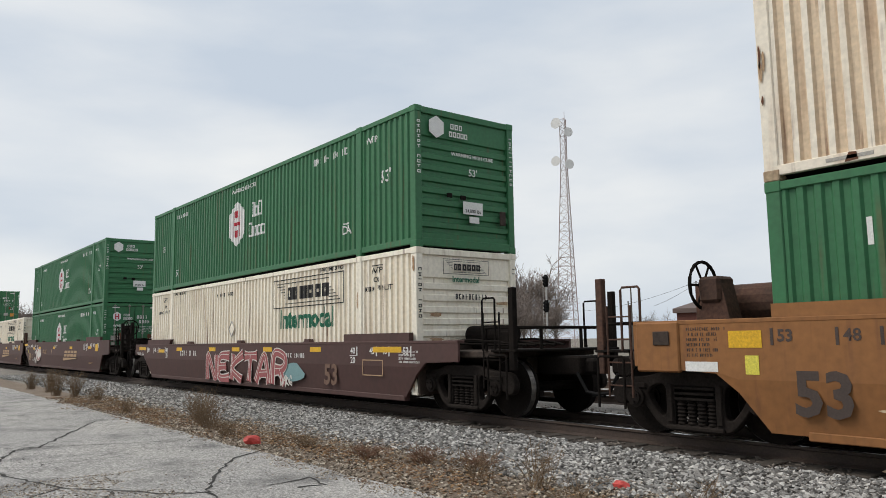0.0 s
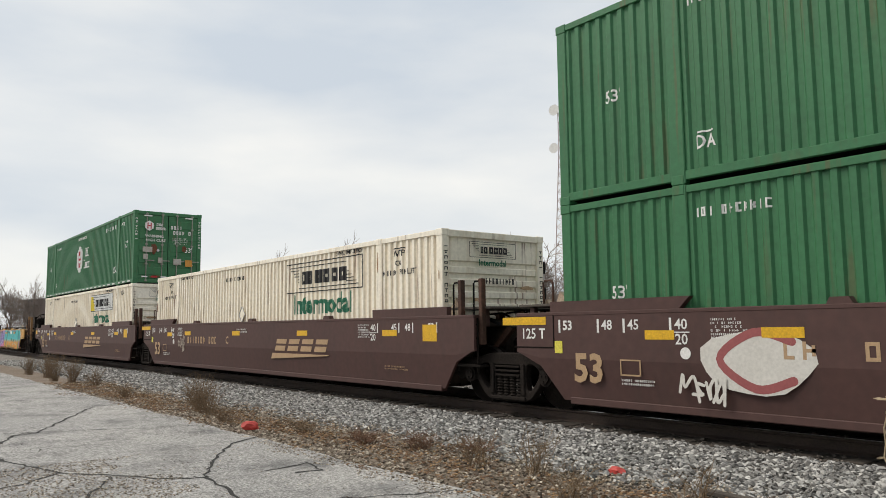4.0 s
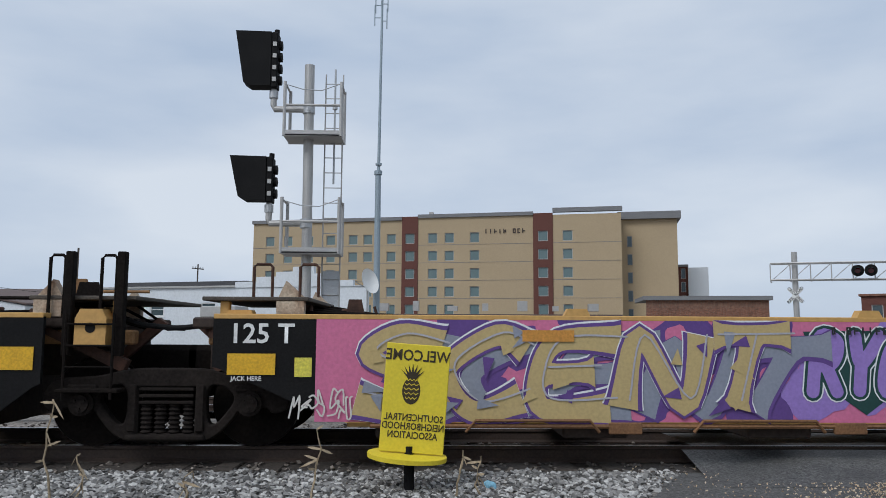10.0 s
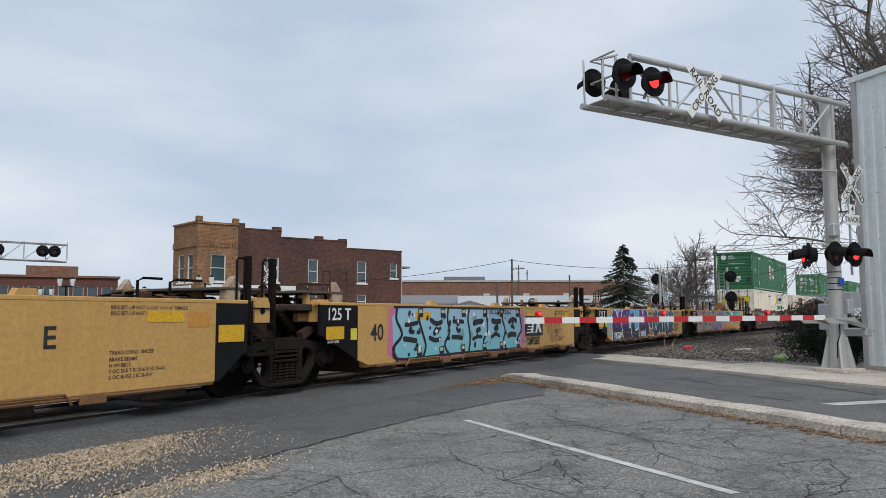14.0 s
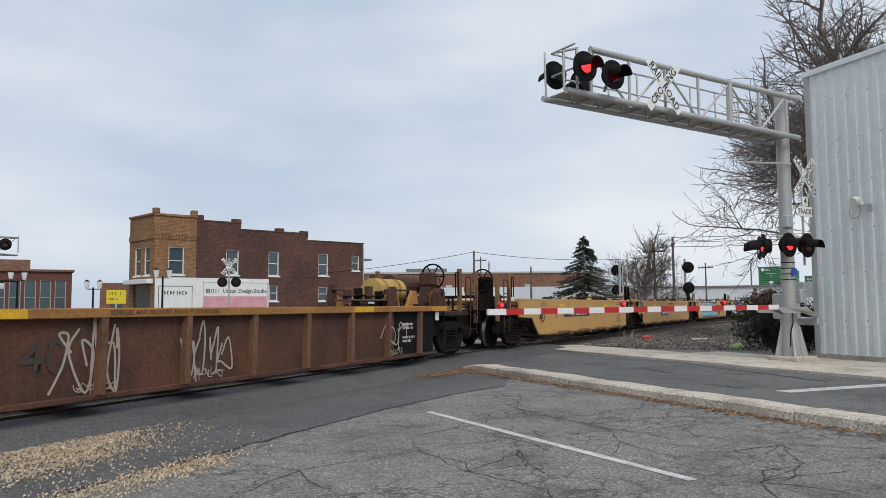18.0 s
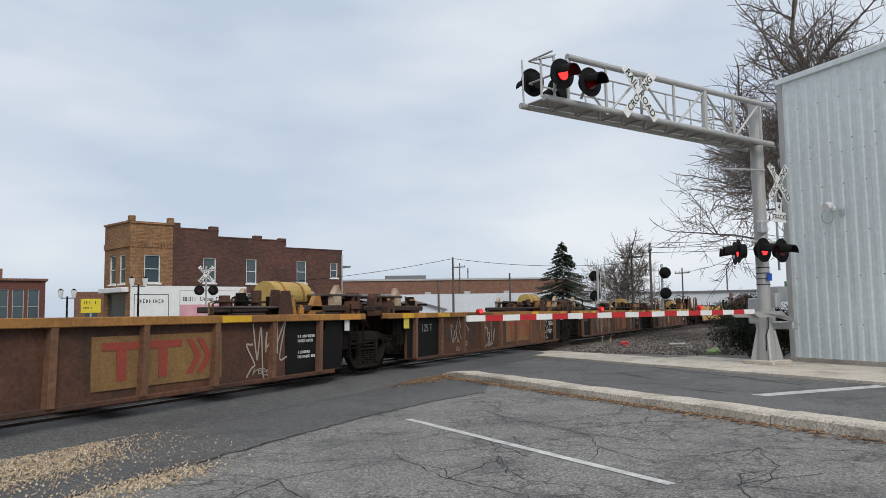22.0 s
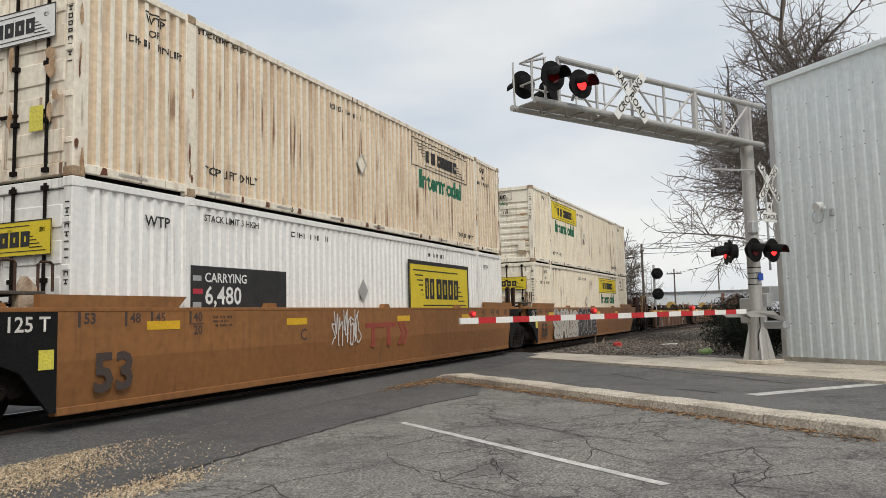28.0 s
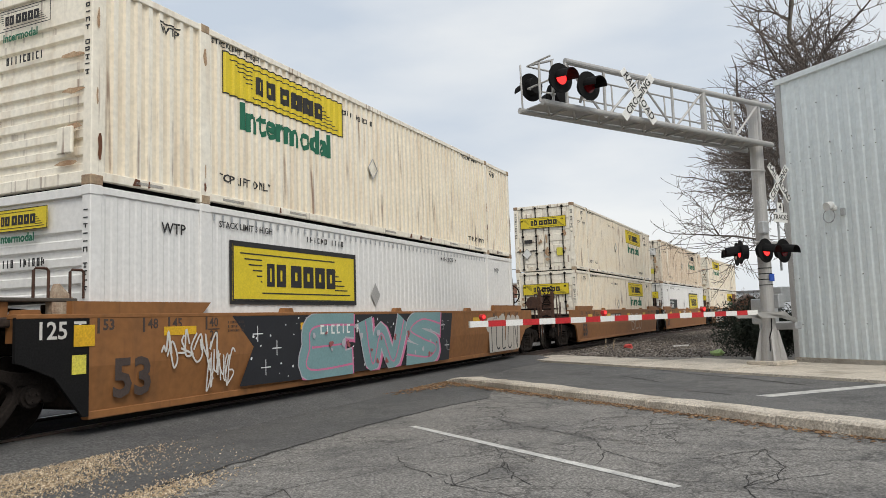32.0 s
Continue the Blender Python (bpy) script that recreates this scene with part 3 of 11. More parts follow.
def cracks(name, z, lines, label, seed, w=0.02):
    rr = random.Random(seed)
    mb = MB()
    for pts in lines:
        fine = []
        for (x0, y0), (x1, y1) in zip(pts, pts[1:]):
            n = max(2, int(math.hypot(x1 - x0, y1 - y0) / 0.12))
            for i in range(n):
                t = i / n
                fine.append((x0 + (x1 - x0) * t + rr.uniform(-0.03, 0.03), y0 + (y1 - y0) * t + rr.uniform(-0.03, 0.03)))
        fine.append(pts[-1])
        k = len(mb.v)
        for i, (x, y) in enumerate(fine):
            q = fine[min(i + 1, len(fine) - 1)]
            o = fine[max(i - 1, 0)]
            d = Vector((q[0] - o[0], q[1] - o[1])).normalized()
            h = w * rr.uniform(0.35, 1.0) * 0.5
            mb.v += [(x - d.y * h, y + d.x * h, z), (x + d.y * h, y - d.x * h, z)]
        mb.f += [(k + 2 * i, k + 2 * i + 1, k + 2 * i + 3, k + 2 * i + 2) for i in range(len(fine) - 1)]
    return solid(name, mb, M_CRACK, label, "crack", kind="stuff")


# rails and ties
def rail_line(name, places, label):
    prof = [(-0.075, -0.18), (0.075, -0.18), (0.075, -0.165), (0.012, -0.14), (0.012, -0.045), (0.036, -0.032), (0.036, 0.0), (-0.036, 0.0), (-0.036, -0.032), (-0.012, -0.045), (-0.012, -0.14), (-0.075, -0.165)]
    ob = thing(name, label, "rail", kind="structure")
    mb, top = MB(), MB()
    n = len(prof)
    for x, y, a in places:
        nx, ny = -math.sin(radians(a)), math.cos(radians(a))
        mb.v += [(x + nx * p, y + ny * p, q - 0.001) for p, q in prof]
        top.v += [(x + nx * p, y + ny * p, 0.001) for p in (-0.03, 0.03)]
    for i in range(len(places) - 1):
        mb.f += [(i * n + j, i * n + (j + 1) % n, (i + 1) * n + (j + 1) % n, (i + 1) * n + j) for j in range(n)]
        top.f.append((2 * i, 2 * i + 1, 2 * i + 3, 2 * i + 2))
    part("web", mb, M_RAIL, ob)
    part("running_surface", top, M_RAILTOP, ob)


stations = [-150, -100, -60, -30, 0, 8] + [12 + 6 * i for i in range(25)]
for lat in (-0.753, 0.753):
    rail_line("rail", [track_at(s, lat) for s in stations], "rust-brown steel rail with a bright worn top")
for lat in (4.0, 5.5, 8.3, 9.8):
    rail_line("rail", [track_at(s, lat) for s in stations], "rust-brown rail of another track behind the train")
for lat in (-0.75, 0.75):
    pl = []
    for i in range(16):
        s = 27 + 5 * i
        x, y, a = track_at(s)
        pl.append((x, y - 0.0016 * (s - 27) ** 2 * (1 if s < 50 else 0) - (0.85 + 0.075 * (s - 50) if s >= 50 else 0) + lat, a - (0.18 * min(s - 27, 23))))
    rail_line("rail", pl, "rust-brown rail of the siding that branches off")
tm = MB().box(-0.115, 0.115, -1.3, 1.3, -0.34, -0.165, 0.012).mesh("tie", M_TIE)
track = thing("track", "dark wooden ties of the main track", "track", kind="structure")
for i in range(170):
    s = -62 + 0.52 * i + rg.uniform(-0.03, 0.03)
    if 3.0 < s < 26 or s > 26:
        continue
    x, y, a = track_at(s)
    ob = new("tie", tm)
    ob.parent = track
    ob.matrix_basis = pose(x, y + rg.uniform(-0.04, 0.04), rg.uniform(-0.012, 0.006), 0, 0, a + rg.uniform(-1, 1))
for i in range(60):
    s = 26.3 + 0.55 * i
    x, y, a = track_at(s)
    ob = new("tie", tm)
    ob.parent = track
    ob.matrix_basis = pose(x, y, -0.005, 0, 0, a + rg.uniform(-1, 1))

# ---- train: running gear ----
M_TXT_W = mat("white_lettering", (0.74, 0.74, 0.72), (0.6, 0.6, 0.58), rough=0.7, scale=6, fine=0.12, bump=0)
M_TXT_K = mat("black_lettering", (0.018, 0.018, 0.02), (0.05, 0.045, 0.04), rough=0.7, scale=6, fine=0.12, bump=0)
M_TXT_G = mat("green_lettering", (0.012, 0.125, 0.07), (0.02, 0.15, 0.085), rough=0.7, scale=6, fine=0.12, bump=0)
M_TXT_GOLD = mat("gold_lettering", (0.43, 0.29, 0.17), (0.33, 0.21, 0.12), rough=0.7, scale=6, fine=0.12, bump=0)
M_LOGO_Y = mat("logo_yellow", (0.72, 0.56, 0.03), (0.6, 0.45, 0.03), rough=0.6, scale=3, fine=0.12, bump=0)
M_LOGO_R = mat("logo_red", (0.45, 0.03, 0.05), (0.36, 0.03, 0.04), rough=0.6, scale=3, fine=0.12, bump=0)
M_TXT_RED = mat("faded_red_lettering", (0.3, 0.055, 0.035), (0.22, 0.05, 0.035), rough=0.7, scale=3, fine=0.2, bump=0)
M_TXT_BRN = mat("brown_lettering", (0.055, 0.04, 0.035), (0.08, 0.055, 0.045), rough=0.7, scale=3, fine=0.2, bump=0)

WB = 0.89


def plate(outline, holes, y0, y1, edge):
    """A cast plate in the xz plane with rounded edges and openings."""
    cu = bpy.data.curves.new("plate", "CURVE")
    cu.dimensions, cu.fill_mode = "2D", "BOTH"
    cu.extrude, cu.bevel_depth, cu.bevel_resolution = (y1 - y0) / 2 - edge, edge, 0
    cu.offset = -edge
    for pts in [outline] + holes:
        sp = cu.splines.new("POLY")
        sp.points.add(len(pts) - 1)
        for p, (x, z) in zip(sp.points, pts):
            p.co = (x, z, 0, 1)
        sp.use_cyclic_u = True
    ob = bpy.data.objects.new("plate", cu)
    scene.collection.objects.link(ob)
    me = bpy.data.meshes.new_from_object(ob.evaluated_get(bpy.context.evaluated_depsgraph_get()))
    bpy.data.objects.remove(ob)
    bpy.data.curves.remove(cu)
    me.transform(Matrix.Translation((0, (y0 + y1) / 2, 0)) @ Matrix.Rotation(radians(90), 4, "X"))
    mb = MB().add([v.co[:] for v in me.vertices], [tuple(p.vertices) for p in me.polygons])
    bpy.data.meshes.remove(me)
    return mb


def cut_corners(pts, n=2):
    """Rounds a closed outline."""
    for _ in range(n):
        out = []
        for i, (x, z) in enumerate(pts):
            u, w = pts[(i + 1) % len(pts)]
            out += [(x * 0.75 + u * 0.25, z * 0.75 + w * 0.25), (x * 0.25 + u * 0.75, z * 0.25 + w * 0.75)]
        pts = out
    return pts


def holes_frame(y0, y1):
    """Cast side frame: arched top, two rounded windows, the spring opening and the bearing jaws."""
    half = [(0.0, 0.87), (0.42, 0.87), (0.7, 0.79), (0.95, 0.77), (1.2, 0.76), (1.32, 0.62), (1.3, 0.42), (1.12, 0.38), (1.08, 0.46), (0.78, 0.44), (0.72, 0.34), (0.52, 0.12), (0.3, 0.09), (0.0, 0.09)]
    outline = cut_corners(half + [(-x, z) for x, z in half[-2:0:-1]])
    win = [(0.42, 0.7), (0.62, 0.68), (0.74, 0.56), (0.64, 0.4), (0.5, 0.25), (0.42, 0.32)]
    holes = [cut_corners(win), cut_corners([(-x, z) for x, z in win]), [(-0.3, 0.67), (0.3, 0.67), (0.3, 0.18), (-0.3, 0.18)]]
    mb = plate(outline, holes, y0, y1, 0.016)
    out = y0 if y0 < 0 else y1
    q = -1 if y0 < 0 else 1
    for s in (-1, 1):
        mb.tube([(s * 0.89, out, 0.5), (s * 0.89, out + q * 0.05, 0.5)], 0.135, 16)
        mb.tube([(s * 0.89, out + q * 0.05, 0.5), (s * 0.89, out + q * 0.085, 0.5)], 0.095, 14)
        for k in range(3):
            a = 2 * math.pi * k / 3 + 0.5
            mb.tube([(s * 0.89 + 0.055 * math.cos(a), out + q * 0.08, 0.5 + 0.055 * math.sin(a)), (s * 0.89 + 0.055 * math.cos(a), out + q * 0.105, 0.5 + 0.055 * math.sin(a))], 0.018, 6)
        mb.box(s * 0.89 - 0.16, s * 0.89 + 0.16, min(out, out + q * 0.035), max(out, out + q * 0.035), 0.62, 0.7, 0.015)
        mb.box(s * 0.36 - 0.045, s * 0.36 + 0.045, min(out, out + q * 0.03), max(out, out + q * 0.03), 0.2, 0.7, 0.012)
    for z in (0.51, 0.58, 0.65):
        mb.box(-0.29, 0.29, min(out - q * 0.09, out + q * 0.02), max(out - q * 0.09, out + q * 0.02), z - 0.02, z + 0.015, 0.008)
    mb.box(-0.42, 0.42, min(out - q * 0.1, out + q * 0.04), max(out - q * 0.1, out + q * 0.04), 0.11, 0.17, 0.015)
    return mb


def spring(x, y):
    """One coil spring, turned as a ribbed barrel."""
    mb = MB()
    n, rings = 10, 15
    for i in range(rings):
        r = 0.07 if i % 2 else 0.047
        z = 0.17 + 0.33 * i / (rings - 1)
        mb.v += [(x + r * math.cos(2 * math.pi * j / n), y + r * math.sin(2 * math.pi * j / n), z) for j in range(n)]
    for i in range(rings - 1):
        mb.f += [(i * n + j, i * n + (j + 1) % n, (i + 1) * n + (j + 1) % n, (i + 1) * n + j) for j in range(n)]
    return mb


def wheel_mesh(x, y, s):
    mb = MB()
    mb.tube([(x, y, 0.483), (x, y + s * 0.03, 0.483)], 0.44, 28)
    mb.tube([(x, y + s * 0.0, 0.483), (x, y - s * 0.05, 0.483)], 0.14, 14)
    mb.tube([(x, y - s * 0.02, 0.483), (x, y + s * 0.10, 0.483)], 0.483, 28)
    mb.tube([(x, y + s * 0.10, 0.483), (x, y + s * 0.13, 0.483)], 0.508, 28)
    return mb


TRUCK = {"f-": holes_frame(-1.16, -1.02).mesh("side_frame", M_TRUCK), "f+": holes_frame(1.02, 1.16).mesh("side_frame", M_TRUCK),
         **{"s%d" % i: spring(-0.225 + 0.15 * i, -1.1).mesh("spring", M_TRUCK) for i in range(4)},
         "b": MB().box(-0.27, 0.27, -1.05, 1.05, 0.5, 0.74, 0.03).box(-0.9, -0.55, -0.6, 0.6, 0.4, 0.5).box(0.55, 0.9, -0.6, 0.6, 0.4, 0.5).mesh("bolster", M_STEEL_DK)}
for k, x in (("a", WB), ("z", -WB)):
    TRUCK["w-" + k] = wheel_mesh(x, -0.80, 1).mesh("wheel", M_STEEL_DK)
    TRUCK["w+" + k] = wheel_mesh(x, 0.80, -1).mesh("wheel", M_STEEL_DK)
    TRUCK["x" + k] = MB().tube([(x, -1.1, 0.483), (x, 1.1, 0.483)], 0.08, 12).mesh("axle", M_STEEL_DK)
    TRUCK["r" + k] = MB().tube([(x, -0.828, 0.483), (x, -0.72, 0.483)], 0.4845, 36, cap=False).mesh("tread", M_WHEEL)


def truck(car, x):
    """A two-axle freight truck under the car at x."""
    base = part("truck", TRUCK["b"], None, car)
    base.matrix_basis = pose(x, 0, 0)
    for name, keys in (("side_frame", ("f-", "f+")), ("spring", ("s0", "s1", "s2", "s3")), ("wheel", ("w-a", "w+a", "w-z", "w+z")), ("axle", ("xa", "xz")), ("tread", ("ra", "rz"))):
        for k in keys:
            part(name, TRUCK[k], None, base)


# ---- train: containers ----
CL, CW, CH = 16.05, 2.6, 2.8
PX = 5.95


def corrugated(x0, x1, z0, z1, y, s, pitch=0.2, depth=0.034):
    """Upright trapezoid folds; s is the outward side."""
    mb = MB()
    n = max(2, round((x1 - x0) / pitch))
    w = (x1 - x0) / n
    xs = []
    for i in range(n):
        a = x0 + i * w
        xs += [(a, 0), (a + w * 0.36, 0), (a + w * 0.5, depth), (a + w * 0.86, depth)]
    xs.append((x1, 0))
    for x, d in xs:
        mb.v += [(x, y - s * d, z0), (x, y - s * d, z1)]
    mb.f = [(2 * i, 2 * i + 1, 2 * i + 3, 2 * i + 2) for i in range(len(xs) - 1)]
    return mb


def hexagon(cx, cz, r, y, t=0.006):
    pts = [(cx + r * 0.92 * math.sin(2 * math.pi * i / 6), cz + r * math.cos(2 * math.pi * i / 6)) for i in range(6)]
    return MB().prism(pts, "y", y - t, y)


def hollow(mb, x0, x1, z0, z1, y, st, t=0.005):
    """An open box, standing for one letter of a company's name."""
    for a, b, c, d in ((x0, x0 + st, z0, z1), (x1 - st, x1, z0, z1), (x0 + st, x1 - st, z0, z0 + st), (x0 + st, x1 - st, z1 - st, z1)):
        mb.box(a, b, y - t, y, c, d)


FOLDS = [(-CL / 2 + 0.16, -PX - 0.1), (-PX + 0.1, PX - 0.1), (PX + 0.1, CL / 2 - 0.16)]


def fold_depth(x, depth=0.034):
    """How far the folded side lies behind its outer face at x."""
    for a, b in FOLDS:
        if a <= x <= b:
            w = (b - a) / round((b - a) / 0.2)
            u = ((x - a) / w) % 1.0
            return depth * (0.0 if u < 0.36 else (u - 0.36) / 0.14 if u < 0.5 else 1.0 if u < 0.86 else (1 - u) / 0.14)
    return -0.018


DRAPED = {}


def drape(ob, key=None):
    """Lays a painted mark into the folds of the side it stands on."""
    me = ob.data
    off = ob.matrix_basis.copy()
    key = key and (key, tuple(round(v, 3) for r in off for v in r))
    if key and key in DRAPED:
        ob.data, ob.matrix_basis = DRAPED[key], Matrix()
        return ob
    bm = bmesh.new()
    bm.from_mesh(me)
    bmesh.ops.transform(bm, matrix=off, verts=bm.verts)
    x0, x1 = min(v.co.x for v in bm.verts), max(v.co.x for v in bm.verts)
    for a, b in FOLDS:
        n = round((b - a) / 0.2)
        w = (b - a) / n
        for i in range(n):
            for u in (0.0, 0.36, 0.5, 0.86):
                x = a + w * (i + u)
                if x0 < x < x1:
                    bmesh.ops.bisect_plane(bm, geom=bm.verts[:] + bm.edges[:] + bm.faces[:], plane_co=(x, 0, 0), plane_no=(1, 0, 0))
    for v in bm.verts:
        v.co.y += 0.018 + fold_depth(v.co.x)
    out = bpy.data.meshes.new(me.name)
    bm.to_mesh(out)
    bm.free()
    for m in me.materials:
        out.materials.append(m)
    ob.data, ob.matrix_basis = out, Matrix()
    if key:
        DRAPED[key] = out
    return ob


def logo_block(x0, x1, z0, z1, y, m_back, m_ink, parent, name="logo", on=lambda ob, key=None: ob):
    """A framed haulier's mark: ground, frame lines, slanted end strokes and open boxes in place of the name."""
    if m_back:
        on(part(name, MB().box(x0, x1, y - 0.004, y, z0, z1), m_back, parent))
    mb = MB()
    w, h = x1 - x0, z1 - z0
    t = h * 0.03
    for a, b, c, d in ((x0, x1, z0, z0 + t), (x0, x1, z1 - t, z1), (x0, x0 + t, z0, z1), (x1 - t, x1, z0, z1)):
        mb.box(a, b, y - 0.008, y - 0.0045, c, d)
    for i in range(6):
        za = z0 + h * (0.84 - 0.1 * i)
        mb.box(x0 + w * (0.05 + 0.028 * i), x0 + w * (0.8 if i == 0 else 0.2), y - 0.008, y - 0.0045, za, za + h * 0.025)
        zb = z0 + h * (0.13 + 0.1 * i)
        mb.box(x0 + w * (0.2 if i == 0 else 0.8), x1 - w * (0.05 + 0.028 * i), y - 0.008, y - 0.0045, zb, zb + h * 0.025)
    xa = x0 + w * 0.235
    for k, ww in enumerate((0.055, 0.07, 0.085, 0.085, 0.085, 0.08)):
        hollow(mb, xa, xa + w * ww, z0 + h * 0.27, z0 + h * 0.7, y - 0.0045, w * ww * 0.38)
        xa += w * (ww + (0.017 if k != 1 else 0.04))
    on(part("logo_mark", mb, m_ink, parent))


def group_mark(x, z, k, y, parent):
    """White badge with red bars, and open boxes for the name beside it."""
    drape(part("badge", hexagon(x, z, 0.66 * k, y), M_TXT_W, parent, "white hexagonal badge"), ("badge", k))
    mb = MB()
    for d in (-0.2, 0.2):
        mb.box(x + (d - 0.05) * k, x + (d + 0.05) * k, y - 0.011, y - 0.0065, z - 0.36 * k, z + 0.36 * k)
    for d in (-0.07, 0.07):
        for zz in (-0.28, 0.28):
            mb.box(x + (d - 0.03) * k, x + (d + 0.03) * k, y - 0.011, y - 0.0065, z + (zz - 0.1) * k, z + (zz + 0.1) * k)
    mb.box(x - 0.15 * k, x + 0.15 * k, y - 0.0105, y - 0.0065, z - 0.05 * k, z + 0.05 * k)
    drape(part("badge_mark", mb, M_LOGO_R, parent), ("badge_mark", k))
    rows = (((0.2, 0.2, 0.4), (0.44, 0.18, 0.28), (0.66, 0.18, 0.4)), ((0.0, 0.24, 0.4), (0.27, 0.1, 0.28), (0.4, 0.2, 0.28), (0.64, 0.18, 0.28), (0.86, 0.2, 0.28)))
    for r, glyphs in enumerate(rows):
        for g, (gx, gw, gh) in enumerate(glyphs):
            x0 = x + (0.78 + gx) * k
            z0 = z + (0.06 if r == 0 else -0.48) * k
            mb = MB()
            hollow(mb, x0, x0 + gw * k, z0, z0 + gh * k, y, min(0.055, gw * 0.45) * k)
            drape(part("name_block", mb, M_TXT_W, parent), ("name", r, g, k))


BODY = {}
M_LOCKROD = mat("galvanised_lock_rod", (0.3, 0.33, 0.29), (0.14, 0.1, 0.07), rough=0.6, metal=0.4, scale=5, patch=0.7)
M_ENDRUST = mat("pale_rust_stain", (0.5, 0.36, 0.23), (0.27, 0.14, 0.07), rough=0.9, scale=7, patch=0.9, fine=0.3)
M_DOORRUST = mat("rust_stain", (0.16, 0.06, 0.03), (0.1, 0.045, 0.028), rough=0.9, scale=6, patch=0.8, fine=0.3)
RIVETMARK = MB().box(-0.018, 0.018, -0.004, 0.002, -0.05, 0.05).mesh("rivet_mark", M_GALV)


def shell(m, m_frame):
    """Shared meshes of a container in one colour."""
    key = (m.name, m_frame.name)
    if key in BODY:
        return BODY[key]
    h, y = CL / 2, CW / 2
    b = {}
    for s, sid in ((-1, "near"), (1, "far")):
        yy = s * (y - 0.02)
        for a, c, tag in ((-h + 0.16, -PX - 0.1, "a"), (-PX + 0.1, PX - 0.1, "b"), (PX + 0.1, h - 0.16, "c")):
            me = corrugated(a, c, 0.16, CH - 0.1, yy, s, 0.2, 0.034 if m is not M_WHITEC else 0.007).mesh("side_panel", m)
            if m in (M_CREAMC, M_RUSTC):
                # slopes and recesses get a darker tan, so the folds stand out
                me.materials.append(M_TANGROOVE if m is M_CREAMC else M_BROWNGROOVE)
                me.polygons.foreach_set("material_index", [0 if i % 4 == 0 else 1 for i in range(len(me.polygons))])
            b["side_panel", sid, tag] = me
        b["top_rail", sid] = MB().box(-h + 0.1, h - 0.1, min(s * y, s * (y - 0.09)), max(s * y, s * (y - 0.09)), CH - 0.11, CH - 0.01, 0.008).mesh("top_rail", m)
        b["bottom_rail", sid] = MB().box(-h + 0.1, h - 0.1, min(s * y, s * (y - 0.08)), max(s * y, s * (y - 0.08)), 0.05, 0.17, 0.008).mesh("bottom_rail", m)
        for tag, xc in (("p", PX), ("q", -PX)):
            mb = MB().box(xc - 0.11, xc + 0.11, min(s * (y + 0.012), s * (y - 0.1)), max(s * (y + 0.012), s * (y - 0.1)), 0.0, CH, 0.012)
            b["lift_post", sid, tag] = mb.mesh("lift_post", m)
            for z0 in (0.0, CH - 0.12):
                mb = MB().box(xc - 0.09, xc + 0.09, min(s * (y + 0.02), s * (y - 0.1)), max(s * (y + 0.02), s * (y - 0.1)), z0 - 0.012, z0 + 0.122, 0.012)
                b["casting", sid, tag, z0] = mb.mesh("casting", M_RUSTFRAME if m_frame is M_RUSTFRAME else m)
        for tag, xc in (("p", h - 0.09), ("q", -h + 0.09)):
            b["corner_post", sid, tag] = MB().box(xc - 0.09, xc + 0.09, min(s * y, s * (y - 0.16)), max(s * y, s * (y - 0.16)), 0, CH, 0.012).mesh("corner_post", m_frame if m_frame is not M_RUSTFRAME else m)
            for z0 in (0.0, CH - 0.12):
                mb = MB().box(xc - 0.1, xc + 0.1, min(s * (y + 0.01), s * (y - 0.17)), max(s * (y + 0.01), s * (y - 0.17)), z0 - 0.012, z0 + 0.122, 0.012)
                b["corner_casting", sid, tag, z0] = mb.mesh("corner_casting", m_frame)
    b["roof"] = MB().box(-h + 0.02, h - 0.02, -y + 0.02, y - 0.02, CH - 0.04, CH - 0.015).mesh("roof", m)
    b["floor"] = MB().box(-h + 0.05, h - 0.05, -y + 0.06, y - 0.06, 0.05, 0.15).mesh("floor", M_STEEL_DK)
    for e, sx in (("front", 1), ("rear", -1)):
        xf = sx * (h - 0.05)
        mb = MB()
        prof = []
        n = 9
        for i in range(n):
            z0 = 0.18 + (CH - 0.75) * i / n
            dz = (CH - 0.75) / n
            prof += [(xf, z0), (xf, z0 + dz * 0.45), (xf - sx * 0.045, z0 + dz * 0.55), (xf - sx * 0.045, z0 + dz * 0.9)]
        prof += [(xf, CH - 0.57), (xf, CH - 0.1)]
        for px, pz in prof:
            mb.v += [(px, -y + 0.14, pz), (px, y - 0.14, pz)]
        mb.f = [(2 * i, 2 * i + 1, 2 * i + 3, 2 * i + 2) for i in range(len(prof) - 1)]
        b["end_wall", e] = mb.mesh("end_wall", m)
        a0, a1 = sorted((sx * h, sx * (h - 0.12)))
        b["end_header", e] = MB().box(a0, a1, -y + 0.1, y - 0.1, CH - 0.14, CH - 0.01, 0.01).mesh("end_header", m)
        b["end_sill", e] = MB().box(a0, a1, -y + 0.1, y - 0.1, 0.02, 0.18, 0.01).mesh("end_sill", m)
        for k, (ya, yb) in enumerate(((-y + 0.15, -0.012), (0.012, y - 0.15))):
            mb = MB()
            c0, c1 = sorted((sx * (h - 0.03), sx * (h - 0.08)))
            mb.box(c0, c1, ya, yb, 0.19, CH - 0.15, 0.006)
            b["door", e, k] = mb.mesh("door", m)
            for i in range(5):
                z0 = 0.32 + 0.46 * i
                d0, d1 = sorted((sx * (h - 0.012), sx * (h - 0.05)))
                b["door_panel", e, k, i] = MB().box(d0, d1, ya + 0.05, yb - 0.05, z0, z0 + 0.3, 0.012).mesh("door_panel", m)
